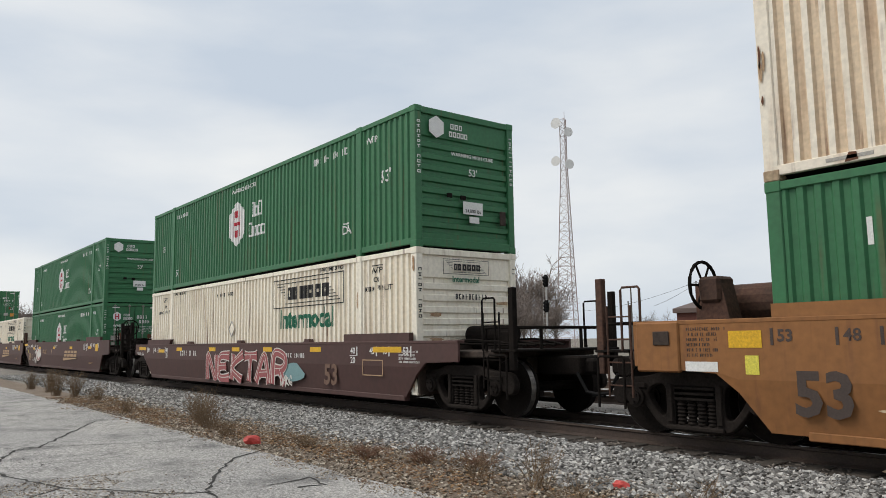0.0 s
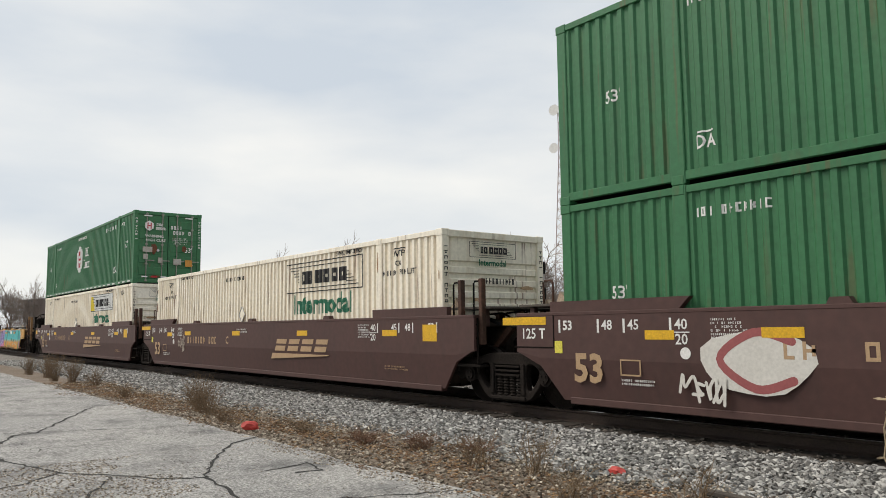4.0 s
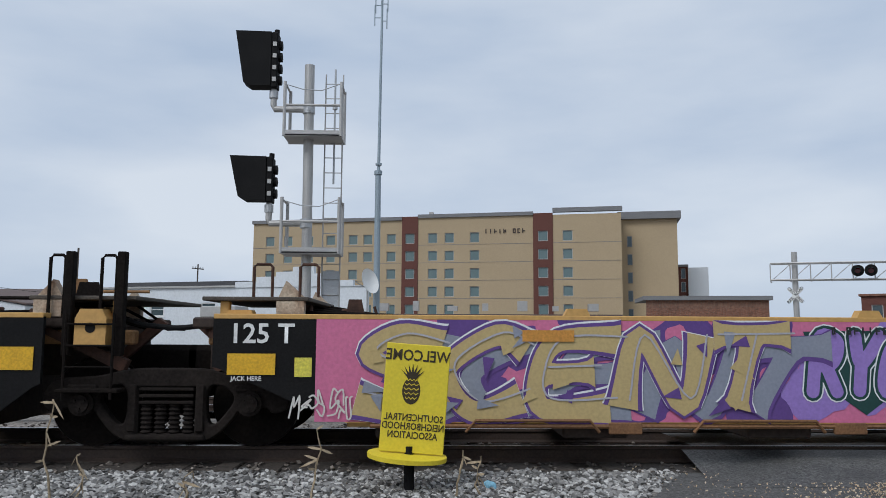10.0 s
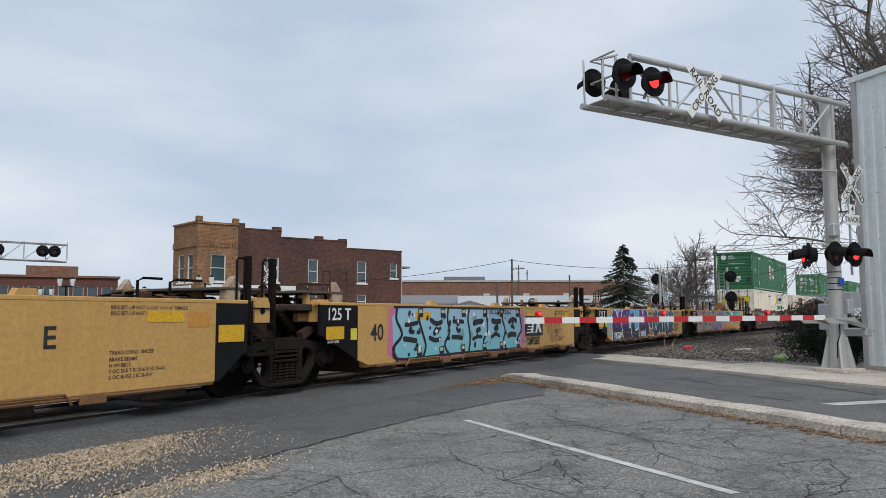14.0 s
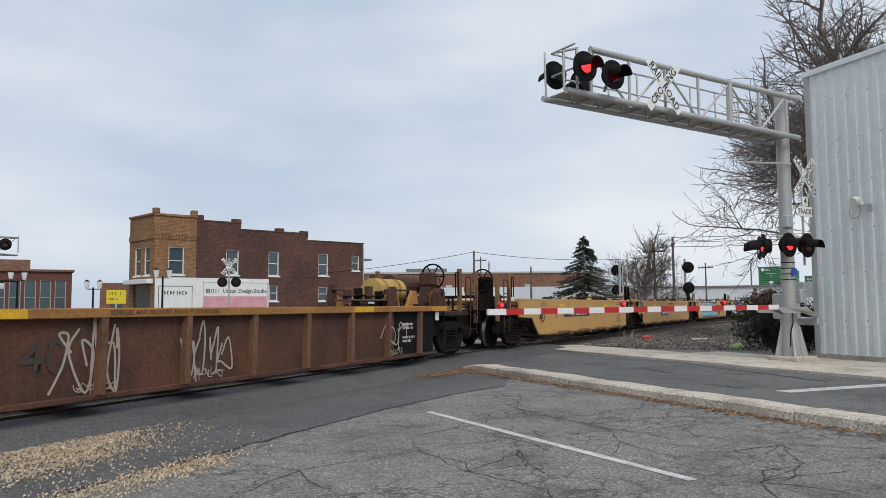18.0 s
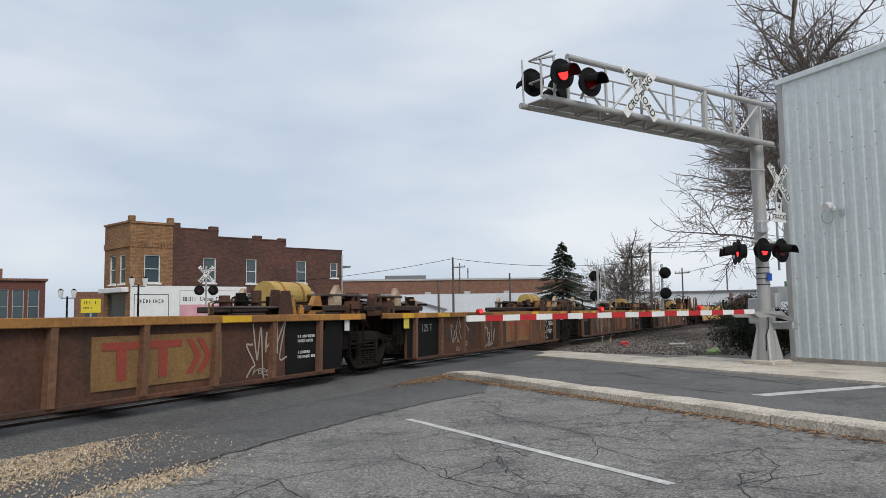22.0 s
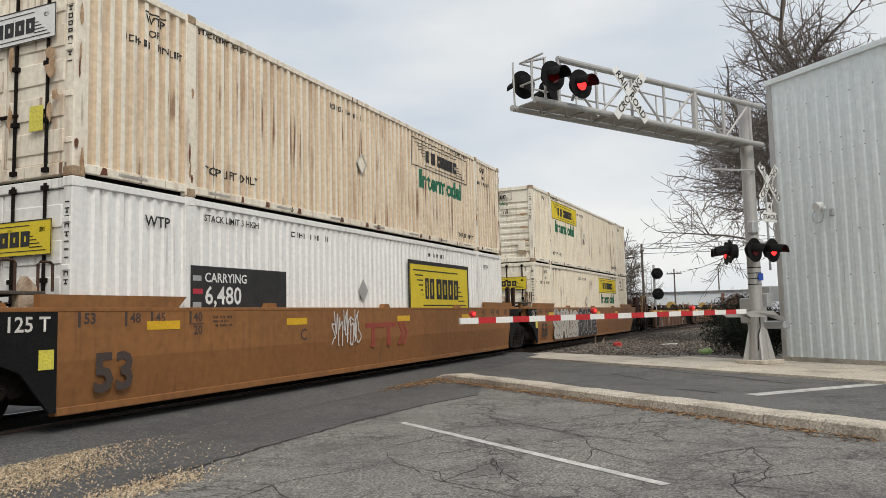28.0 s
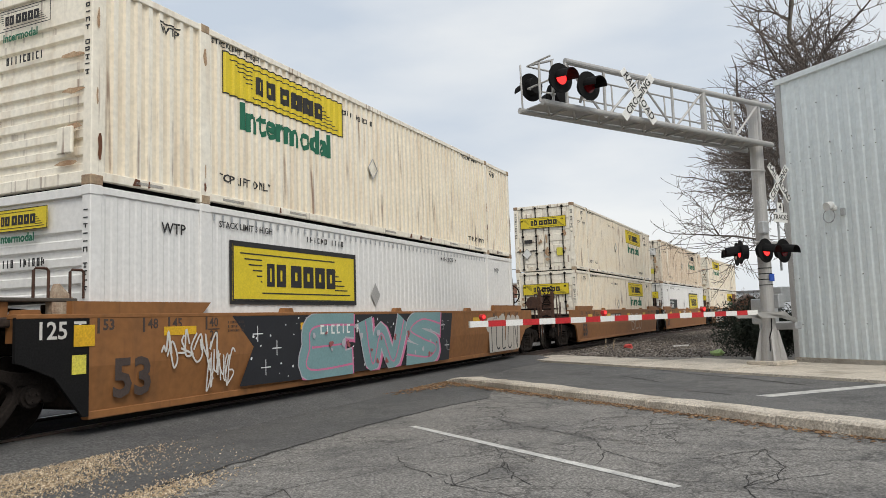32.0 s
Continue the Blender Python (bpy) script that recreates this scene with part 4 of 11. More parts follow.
            for i in range(4):
                z0 = 0.45 + 0.6 * i
                ye = -y + 0.09 if k == 0 else y - 0.09
                d0, d1 = sorted((sx * (h - 0.02), sx * (h + 0.014)))
                b["hinge", e, k, i] = MB().box(d0, d1, ye - 0.07, ye + 0.07, z0 - 0.04, z0 + 0.04, 0.01).mesh("hinge", m)
            for q in (0.28, 0.8):
                mb = MB()
                yy = ya + (yb - ya) * q
                xx = sx * (h + 0.012)
                mb.tube([(xx, yy, 0.08), (xx, yy, CH - 0.06)], 0.022, 6)
                for z0 in (0.1, 0.75, 1.5, 2.15, CH - 0.12):
                    mb.box(xx - 0.03, xx + 0.03, yy - 0.05, yy + 0.05, z0 - 0.03, z0 + 0.03)
                mb.box(xx - 0.01, xx + 0.025, yy - 0.03, yy + 0.3, 0.86, 0.9)
                b["lock_rod", e, k, q] = mb.mesh("lock_rod", M_LOCKROD if m is M_GREENC else M_STEEL_DK)
    BODY[key] = b
    return b


def container(m, scheme, c, level, label, doors, frame_m=None, seed=0):
    """A 53-foot box; doors names the end that carries the doors."""
    fm = frame_m or m
    b = shell(m, fm)
    ob = thing("shipping_container", label, "container", "containers on the train")
    for k, me in b.items():
        if isinstance(k, tuple) and k[0] in ("end_wall",) and k[1] == doors:
            continue
        if isinstance(k, tuple) and k[0] in ("door", "door_panel", "hinge", "lock_rod") and k[1] != doors:
            continue
        part(k[0] if isinstance(k, tuple) else k, me, None, ob)
    rnd = random.Random(seed + 3)
    y = -CW / 2 - 0.001
    h = CL / 2
    ink = M_TXT_W if m is M_GREENC else M_TXT_K
    folded = m is not M_WHITEC
    lay = drape if folded else (lambda ob, key=None: ob)

    def say(text, size, x, z, align="CENTER", mk=None, wide=1.0):
        ob_ = lettering(text, mk or ink, size, ob, x, y - 0.004, z, align=align, sx=wide)
        return lay(ob_, (text, size, (mk or ink).name, align))

    def code(x0, x1, z, hh, n, mk=None):
        return lay(part("code_row", bars(MB(), x0, x1, y, z, hh, n, rnd), mk or ink, ob))

    if scheme == "hub":
        group_mark(-0.65, 1.55, 1.0, y, ob)
        say("53'", 0.24, 6.95, 1.55)
        say("53'", 0.17, -7.0, 1.45)
        say("WTP", 0.13, 6.42, 2.42)
        for xx, sz, zz in ((5.4, 0.19, 0.62), (-5.55, 0.17, 0.5)):
            say("DA", sz, xx, zz, wide=0.85)
            lay(part("mark_bar", MB().box(xx - 0.12, xx + 0.12, y - 0.005, y - 0.001, zz + sz * 0.72, zz + sz * 0.86), ink, ob))
        say("WARNING HIGH CUBE", 0.11, -0.2, 2.5)
        code(3.9, 5.45, 2.42, 0.16, 11)
        code(-5.75, -4.7, 2.42, 0.12, 11)
    elif scheme in ("jb", "jb_rear", "jb_h", "jb_y", "jb_y_rear"):
        x0 = 1.75 if not scheme.endswith("rear") else -5.5
        back = M_LOGO_Y if "_y" in scheme else M_TXT_W if scheme == "jb_h" else None
        logo_block(x0, x0 + 3.55, 1.85, 2.56, y, back, M_TXT_K, ob, on=lay)
        if scheme == "jb_h":
            lay(part("logo_corner", MB().prism([(x0 + 0.02, 1.88), (x0 + 0.75, 1.88), (x0 + 0.35, 2.5), (x0 + 0.02, 2.5)], "y", y - 0.0044, y - 0.0005), M_LOGO_Y, ob))
        say("Intermodal", 0.43, x0 + 1.75, 1.55, mk=M_TXT_G, wide=0.98)
        say("STACK LIMIT 3 HIGH", 0.085, PX - 1.8, 2.64, "LEFT")
        say("STACK LIMIT 3 HIGH", 0.085, -PX + 0.2, 2.64, "LEFT")
        say("TOP LIFT ONLY", 0.13, -PX + 1.0, 0.46)
        say("TOP LIFT ONLY", 0.11, PX - 0.8, 0.36)
        for xx in (-6.65, 6.6):
            say("WTP", 0.12, xx, 2.45)
            lay(part("mark_bar", MB().box(xx - 0.2, xx + 0.2, y - 0.005, y - 0.001, 2.545, 2.565), ink, ob))
            if seed % 3 != 1:
                say("OR", 0.1, xx, 2.26)
                code(xx - 0.62, xx - 0.05, 2.08, 0.1, 7)
                say("PIN LIFT", 0.1, xx + 0.3, 2.08)
        code(-2.0, -0.7, 2.4, 0.1, 11)
        mb = MB()
        for p, q in (((-0.8, 1.62), (-0.6, 1.4)), ((-0.6, 1.4), (-0.8, 1.18)), ((-0.8, 1.18), (-1.0, 1.4)), ((-1.0, 1.4), (-0.8, 1.62))):
            mb.tube([(p[0], y - 0.01, p[1]), (q[0], y - 0.01, q[1])], 0.012, 5)
        part("placard_holder", mb, M_ALU, ob)
        part("placard_plate", MB().prism([(-0.8, 1.6), (-0.62, 1.4), (-0.8, 1.2), (-0.98, 1.4)], "y", y - 0.006, y), m, ob)
    elif scheme in ("white_sign", "white_wreath"):
        x0 = 1.4 if scheme == "white_wreath" else -5.35
        part("sign_border", MB().box(x0 - 0.06, x0 + 3.76, y - 0.003, y, 1.28 if scheme != "white_wreath" else 0.97, 2.3 if scheme != "white_wreath" else 2.3), M_TXT_K, ob)
        logo_block(x0, x0 + 3.7, 1.34 if scheme != "white_wreath" else 1.03, 2.24 if scheme != "white_wreath" else 2.24, y - 0.004, M_LOGO_Y, M_TXT_K, ob)
        if scheme == "white_wreath":
            part("poster", MB().box(-5.95, -3.55, y - 0.012, y - 0.002, 0.3, 1.78), M_TXT_K, ob, "black poster with white words")
            for s, sz, zz in (("CARRYING", 0.14, 1.6), ("6,480", 0.27, 1.32), ("WREATHS", 0.27, 0.96)):
                lettering(s, M_TXT_W, sz, ob, -5.65, y - 0.016, zz, align="LEFT")
            for i in range(5):
                part("poster_stripe", MB().box(-5.9, -5.72 + 0.03 * (i % 2), y - 0.015, y - 0.0125, 0.75 + 0.2 * i, 0.83 + 0.2 * i), M_LOGO_R if i % 2 else M_GALV, ob)
        lettering("STACK LIMIT 3 HIGH", M_TXT_K, 0.1, ob, -PX + 0.3, y - 0.004, 2.52, align="LEFT")
        lettering("WTP", M_TXT_K, 0.15, ob, -6.6, y - 0.004, 2.35)
        lettering("WTP", M_TXT_K, 0.12, ob, 6.6, y - 0.004, 2.35)
        code(-3.3, -2.0, 2.48, 0.1, 11)
        code(2.6, 3.6, 2.48, 0.1, 9)
        for i in range(58 if m is M_WHITEC else 0):
            xx = -PX + 0.2 + 0.2 * i
            part("rivet_mark", RIVETMARK, None, ob).matrix_basis = pose(xx, y, 2.62)
        part("placard_plate", MB().prism([(-0.8, 1.75), (-0.6, 1.5), (-0.8, 1.25), (-1.0, 1.5)], "y", y - 0.006, y), M_ALU, ob)
    elif scheme == "emhu":
        code(-7.0, -4.6, 2.1, 0.3, 9)
        say("53'", 0.42, -6.1, 1.4)
    if seed == 35:
        for i in range(22):
            x = -7.6 + 0.71 * i
            part("reflective_strip", MB().box(x, x + 0.36, y - 0.006, y - 0.001, 0.07, 0.12), M_TXT_W, ob)
    if m in (M_CREAMC, M_RUSTC):
        for xc in (-h + 0.09, -PX, PX, h - 0.09):
            for q in range(5 if m is M_RUSTC else 3):
                zc, ln, wd = rnd.uniform(0.1, 2.6), rnd.uniform(0.1, 0.45), rnd.uniform(0.012, 0.05)
                xx = xc + rnd.uniform(-0.05, 0.05)
                pts = [(xx + wd * math.cos(a) * rnd.uniform(0.4, 1), zc + ln * 0.5 * math.sin(a)) for a in [2 * math.pi * i / 10 for i in range(10)]]
                part("rust_patch", MB().prism(pts, "y", y - 0.016, y - 0.0125), M_DOORRUST if q % 2 else M_ENDRUST, ob)
        for q in range(16 if m is M_RUSTC else 7):
            xx = rnd.uniform(-7.6, 7.6)
            wd = rnd.uniform(0.02, 0.08)
            part("rust_patch", MB().prism([(xx - wd, 0.06), (xx + wd, 0.07), (xx + wd * 0.8, 0.155), (xx - wd * 0.3, 0.165)], "y", y - 0.004, y), M_DOORRUST, ob)
        for q in range(9):
            xx = -7.3 + 1.75 * q
            part("scuff_plate", MB().box(xx, xx + 0.5, y - 0.004, y, 0.09, 0.13), M_LABELW, ob)
    # marks on the two ends
    for e, sx in (("front", 1), ("rear", -1)):
        xe = sx * (h + 0.002)
        turn = 90 * sx
        holder = new("end_marks", None)
        holder.parent = ob
        holder.matrix_basis = pose(xe, 0, 0, 0, 0, turn)
        yy = -0.036 if e == doors else -0.002
        if m is M_GREENC and e != doors:
            part("badge", hexagon(-0.78, 2.42, 0.23, yy - 0.002), M_TXT_W, holder)
            for g in range(8):
                mb = MB()
                gx, gz = (-0.42 + 0.11 * g, 2.43) if g < 3 else (-0.46 + 0.1 * (g - 3), 2.27)
                hollow(mb, gx, gx + 0.08, gz, gz + 0.11, yy - 0.001, 0.022)
                part("name_block", mb, M_TXT_W, holder)
            lettering("WARNING HIGH CUBE", M_TXT_W, 0.075, holder, 0.15, yy - 0.003, 1.92)
            lettering("53'", M_TXT_W, 0.14, holder, 0.15, yy - 0.003, 1.58)
            part("white_label", MB().box(-0.12, 0.4, yy - 0.006, yy - 0.001, 0.72, 0.98), M_TXT_W, holder)
            lettering("24,000 lbs", M_TXT_K, 0.07, holder, 0.14, yy - 0.008, 0.79)
            part("white_label", MB().box(0.04, 0.3, yy - 0.006, yy - 0.001, 0.55, 0.68), M_TXT_W, holder)
            part("control_box", MB().box(0.86, 1.02, yy - 0.03, yy, 0.56, 0.86, 0.01), M_DECK, holder)
            for rx, rz in ((-0.55, 1.02), (-0.2, 1.0)):
                part("bracket", MB().box(rx, rx + 0.14, yy - 0.03, yy, rz, rz + 0.09, 0.01), M_STEEL_DK, holder)
        elif m is M_GREENC:
            part("badge", hexagon(-0.75, 2.22, 0.2, yy - 0.002), M_TXT_W, holder)
            mb = MB()
            for d in (-0.06, 0.06):
                mb.box(-0.75 + d - 0.02, -0.75 + d + 0.02, yy - 0.011, yy - 0.0085, 2.1, 2.34)
            part("badge_mark", mb.box(-0.79, -0.71, yy - 0.0105, yy - 0.0085, 2.2, 2.24), M_LOGO_R, holder)
            for g in range(8):
                mb = MB()
                gx, gz = (-0.48 + 0.09 * g, 2.23) if g < 3 else (-0.5 + 0.08 * (g - 3), 2.08)
                hollow(mb, gx, gx + 0.065, gz, gz + 0.1, yy - 0.001, 0.018)
                part("name_block", mb, M_TXT_W, holder)
            lettering("WARNING", M_TXT_W, 0.1, holder, -0.55, yy - 0.003, 1.82)
            lettering("HIGH CUBE", M_TXT_W, 0.1, holder, -0.5, yy - 0.003, 1.66)
            for q, (cx, cz, n) in enumerate(((0.35, 2.2, 4), (0.45, 2.0, 6))):
                part("code_row", bars(MB(), cx - 0.28, cx - 0.28 + 0.12 * n, yy - 0.001, cz, 0.14, n, random.Random(q)), M_TXT_W, holder)
            small = MB()
            for q in range(4):
                bars(small, 0.15, 0.75, yy - 0.001, 1.78 - 0.07 * q, 0.045, 12, rnd)
            part("small_print", small, M_TXT_W, holder)
            lettering("53'", M_TXT_W, 0.18, holder, 0.78, yy - 0.003, 1.32)
            for lx, lz, lw, lh, lm in ((-0.98, 1.2, 0.36, 0.2, M_LABELW), (-0.95, 0.92, 0.17, 0.2, M_LABELW), (-0.4, 0.8, 0.18, 0.2, M_LABELW), (0.2, 0.74, 0.3, 0.24, M_LABELW)):
                part("label", MB().box(lx, lx + lw, yy - 0.006, yy - 0.001, lz, lz + lh), lm, holder)
            part("label", MB().box(0.66, 0.94, yy - 0.006, yy - 0.001, 0.68, 0.94), M_ORANGE, holder, "orange and yellow label")
            part("round_label", MB().tube([(-0.4, yy - 0.006, 1.28), (-0.4, yy - 0.001, 1.28)], 0.055, 14), M_GALV, holder)
            for rx, rz, rw, rh in ((-0.72, 1.1, 0.3, 0.5), (0.5, 1.22, 0.22, 0.3), (-0.75, 0.2, 0.5, 0.12), (0.35, 0.2, 0.5, 0.1)):
                mb = MB()
                pts = [(rx + rw * 0.5 * (1 + math.cos(a) * rnd.uniform(0.55, 1)), rz + rh * 0.5 * (1 + math.sin(a) * rnd.uniform(0.55, 1))) for a in [2 * math.pi * i / 14 for i in range(14)]]
                part("rust_patch", mb.prism(pts, "y", yy - 0.0035, yy - 0.0005), M_DOORRUST, holder)
            for q in range(6):
                part("reflective_strip", MB().box(-1.0 + 0.36 * q, -0.78 + 0.36 * q, yy - 0.008, yy - 0.004, 0.22, 0.27), M_RED if q % 2 else M_TXT_W, holder)
            for px, pz, turn_w in ((-0.95, 2.58, 1), (0.62, 2.58, 1)):
                part("reflective_strip", MB().box(px, px + 0.3, yy - 0.006, yy - 0.001, pz, pz + 0.05), M_TXT_W, holder)
        else:
            if e == doors:
                logo_block(-1.0, 1.0, 1.82, 2.28, yy, M_LOGO_Y if scheme != "jb" else M_TXT_W, M_TXT_K, holder)
                for q in range(8):
                    rx, rz = rnd.choice((-1.02, -0.15, 0.12, 0.95)) + rnd.uniform(-0.06, 0.06), rnd.uniform(0.3, 1.7)
                    wd, ht = rnd.uniform(0.04, 0.12), rnd.uniform(0.12, 0.5)
                    pts = [(rx + wd * math.cos(a) * rnd.uniform(0.4, 1.1), rz + ht * 0.5 * math.sin(a) * rnd.uniform(0.6, 1)) for a in [2 * math.pi * i / 12 for i in range(12)]]
                    if m is M_RUSTC or m is M_CREAMC:
                        part("rust_patch", MB().prism(pts, "y", yy - 0.0025, yy - 0.0005), M_ENDRUST, holder)
                part("label", MB().box(0.55, 0.8, yy - 0.006, yy - 0.001, 0.62, 0.95), M_LABEL, holder)
                part("label", MB().box(-0.85, -0.5, yy - 0.006, yy - 0.001, 1.2, 1.35), M_TXT_K, holder)
            else:
                logo_block(-0.66, 0.52, CH - 0.5, CH - 0.2, yy, None if m not in (M_WHITEC, M_WHITEW) else M_LOGO_Y, M_TXT_K, holder)
                lettering("Intermodal", M_TXT_G, 0.11, holder, -0.08, yy - 0.003, CH - 0.6)
                part("code_row", bars(MB(), -0.35, 0.5, yy, 1.86, 0.11, 10, rnd), M_TXT_K, holder)
                part("control_box", MB().box(0.72, 1.0, yy - 0.05, yy, 0.42, 0.78, 0.015), m, holder)
                if m is not M_WHITEC:
                    for q in range(7):
                        rx, rz = (-0.6 if q % 2 else 0.85) + rnd.uniform(-0.25, 0.2), 0.3 + 0.24 * q
                        pts = [(rx + 0.22 * math.cos(a) * rnd.uniform(0.5, 1.1), rz + 0.05 * math.sin(a) * rnd.uniform(0.5, 1)) for a in [2 * math.pi * i / 12 for i in range(12)]]
                        part("rust_patch", MB().prism(pts, "y", yy - 0.003, yy + 0.001), M_ENDRUST, holder)
            mb = MB()
            for p, q in (((-0.75, 0.97), (-0.53, 0.75)), ((-0.53, 0.75), (-0.75, 0.53)), ((-0.75, 0.53), (-0.97, 0.75)), ((-0.97, 0.75), (-0.75, 0.97))):
                mb.tube([(p[0], yy - 0.015, p[1]), (q[0], yy - 0.015, q[1])], 0.012, 5)
            part("placard_holder", mb, M_ALU, holder)
            part("placard_plate", MB().prism([(-0.75, 0.95), (-0.55, 0.75), (-0.75, 0.55), (-0.95, 0.75)], "y", yy - 0.012, yy), M_TXT_W, holder)
        for xs_ in (1.22, -1.22):
            part("code_row", bars(MB(), 0, 1.1, 0, 0, 0.075, 11, rnd).mesh("code_row", ink), None, holder).matrix_basis = pose(xs_, -0.002, 2.5, 0, 90, 0)
        for ch in list(holder.children):
            ch.parent = ob
            ch.matrix_basis = holder.matrix_basis @ ch.matrix_basis
        bpy.data.objects.remove(holder)
    return on_train(ob, c, 0.3 + level * (CH + 0.012))



# ---- train: well cars ----
SY = 1.43


def side_wall(pts_top, pts_bot, crease, s):
    """Side of a well: columns of (x, z top) and (x, z bottom), folded inward below the crease when there is one."""
    mb = MB()
    t = 0.05
    for (x, zt), (_, zb) in zip(pts_top, pts_bot):
        zc = max(crease, zb + 0.02) if crease else (zt + zb) / 2
        inn = 0.09 * (zc - zb) / 0.65 if crease else 0.0
        for yy, dy in ((s * SY, 0), (s * (SY - t), 0)):
            mb.v += [(x, yy, zt), (x, yy, zc), (x, yy - s * inn, zb)]
    for i in range(len(pts_top) - 1):
        a, b = i * 6, i * 6 + 6
        mb.f += [(a, a + 1, b + 1, b), (a + 1, a + 2, b + 2, b + 1), (a + 3, b + 3, b + 4, a + 4), (a + 4, b + 4, b + 5, a + 5), (a, b, b + 3, a + 3), (a + 2, a + 5, b + 5, b + 2)]
    for a in (0, (len(pts_top) - 1) * 6):
        mb.f += [(a, a + 1, a + 4, a + 3), (a + 1, a + 2, a + 5, a + 4)]
    return mb


def ladder(car, x, y, z0, z1, w, n, m, name="ladder"):
    mb = MB()
    for dx in (-w / 2, w / 2):
        mb.tube([(x + dx, y, z0), (x + dx, y, z1)], 0.016, 6)
    for i in range(n):
        z = z0 + (z1 - z0) * (i + 0.5) / n
        mb.tube([(x - w / 2, y, z), (x + w / 2, y, z)], 0.012, 6)
    return part(name, mb, m, car)


def hoop(car, x, y, z0, z1, w, m, name="grab_rail"):
    return part(name, MB().tube([(x - w / 2, y, z0), (x - w / 2, y, z1 - 0.03), (x - w / 2 + 0.03, y, z1), (x + w / 2 - 0.03, y, z1), (x + w / 2, y, z1 - 0.03), (x + w / 2, y, z0)], 0.018, 6), m, car)


def hand_wheel(car, x, y, z, m, r=0.27):
    mb = MB()
    ring = [(x, y + r * math.cos(a), z + r * math.sin(a)) for a in [2 * math.pi * i / 20 for i in range(21)]]
    mb.tube(ring, 0.024, 6)
    for i in range(6):
        a = 2 * math.pi * i / 6
        mb.tube([(x, y, z), (x, y + r * math.cos(a), z + r * math.sin(a))], 0.017, 5)
    mb.tube([(x - 0.05, y, z), (x + 0.12, y, z)], 0.05, 8)
    return part("hand_brake_wheel", mb, m, car)


def coupler_end(car, h, sx, m, style, seed, wheel):
    """End platform beyond the truck, with coupler, ladders, rails and brake gear."""
    gear = M_STEEL_DK if style == "brown" else M_RUSTPOST
    e = h + 0.95
    X = lambda a, b: sorted((sx * a, sx * b))
    rnd = random.Random(seed)
    a, b = X(h - 1.7, e)
    part("end_platform", MB().box(a, b, -1.25, 1.25, 1.0, 1.12, 0.02).box(a, b, -0.5, 0.5, 0.72, 1.0, 0.02), M_DECK, car)
    a, b = X(e, e + 1.0)
    part("draft_sill", MB().box(a, b, -0.28, 0.28, 0.7, 1.02, 0.03), M_STEEL_DK, car)
    a, b = X(e + 0.95, e + 1.22)
    part("coupler", MB().box(a, b, -0.16, 0.16, 0.72, 0.98, 0.05), M_STEEL_DK, car)
    a, b = X(e - 0.05, e + 0.55)
    part("crossover_step", MB().box(a, b, -1.3, 1.3, 1.1, 1.14, 0.01), M_STEEL_DK, car)
    for yy in (-1.38, 1.38):
        hoop(car, sx * (e + 0.2), yy, 0.35, 1.05, 0.45, M_STEEL_DK, "stirrup")
        hoop(car, sx * (e - 0.1), yy * 0.93, 1.12, 2.0, 0.32, gear)
        part("post", MB().box(sx * (e + 0.45) - 0.06, sx * (e + 0.45) + 0.06, yy * 0.9 - 0.05, yy * 0.9 + 0.05, 0.8, 2.15, 0.01), gear if style not in ("buff", "ribbed") else M_GEARBUFF, car)
        if style in ("buff", "ribbed"):
            part("post", MB().box(sx * (e - 0.5) - 0.05, sx * (e - 0.5) + 0.05, yy * 0.88 - 0.05, yy * 0.88 + 0.05, 1.1, 2.2, 0.01), M_GEARBUFF, car)
            hoop(car, sx * (e - 0.72), yy * 0.9, 1.5, 2.1, 0.16, M_STEEL_DK)
    ladder(car, sx * (e + 0.05), -1.36, 0.5, 1.75, 0.4, 4, gear)
    part("brake_reservoir", MB().tube([(sx * (h - (0.6 if style == "buff" else 1.1)), 0.0, 1.75 if style != "brown" else 1.4), (sx * (h + (0.45 if style == "buff" else 0.1)), 0.0, 1.75 if style != "brown" else 1.4)], 0.27 if style != "brown" else 0.18, 16), gear if style != "buff" else M_GEARBUFF, car, smooth=False)
    for i in range(5):
        xx = sx * (h - 1.3 + rnd.uniform(0, 1.6))
        yy = rnd.uniform(-1.0, 0.9)
        part("brake_valve", MB().box(xx - 0.12, xx + 0.12, yy - 0.1, yy + 0.1, 1.12, 1.12 + rnd.uniform(0.15, 0.45), 0.02), gear, car)
    for i in range(6):
        y0 = -1.1 + 0.4 * i
        part("brake_pipe", MB().tube([(sx * (h - 1.6), y0, 1.2 + 0.05 * (i % 3)), (sx * (h - 0.3), y0 + rnd.uniform(-0.2, 0.2), 1.25 + 0.06 * (i % 2)), (sx * (e - 0.1), y0 * 0.6, 1.2)], 0.022, 6), M_STEEL_DK, car)
    a, b = X(e - 0.2, e + 0.35)
    part("guard_rail", MB().tube([(a, -1.25, 1.12), (a, -1.25, 1.5), (b, -1.25, 1.5), (b, 1.25, 1.5), (a, 1.25, 1.5), (a, 1.25, 1.12)], 0.03, 6).tube([(b, -0.5, 1.12), (b, -0.5, 1.5)], 0.03, 6).tube([(b, 0.5, 1.12), (b, 0.5, 1.5)], 0.03, 6), M_STEEL_DK, car)
    mb = MB().tube([(sx * (e + 0.95), -0.3, 0.75), (sx * (e + 1.15), -0.3, 0.45), (sx * (e + 1.5), -0.28, 0.4)], 0.03, 6)
    part("air_hose", mb, M_BLACK, car)
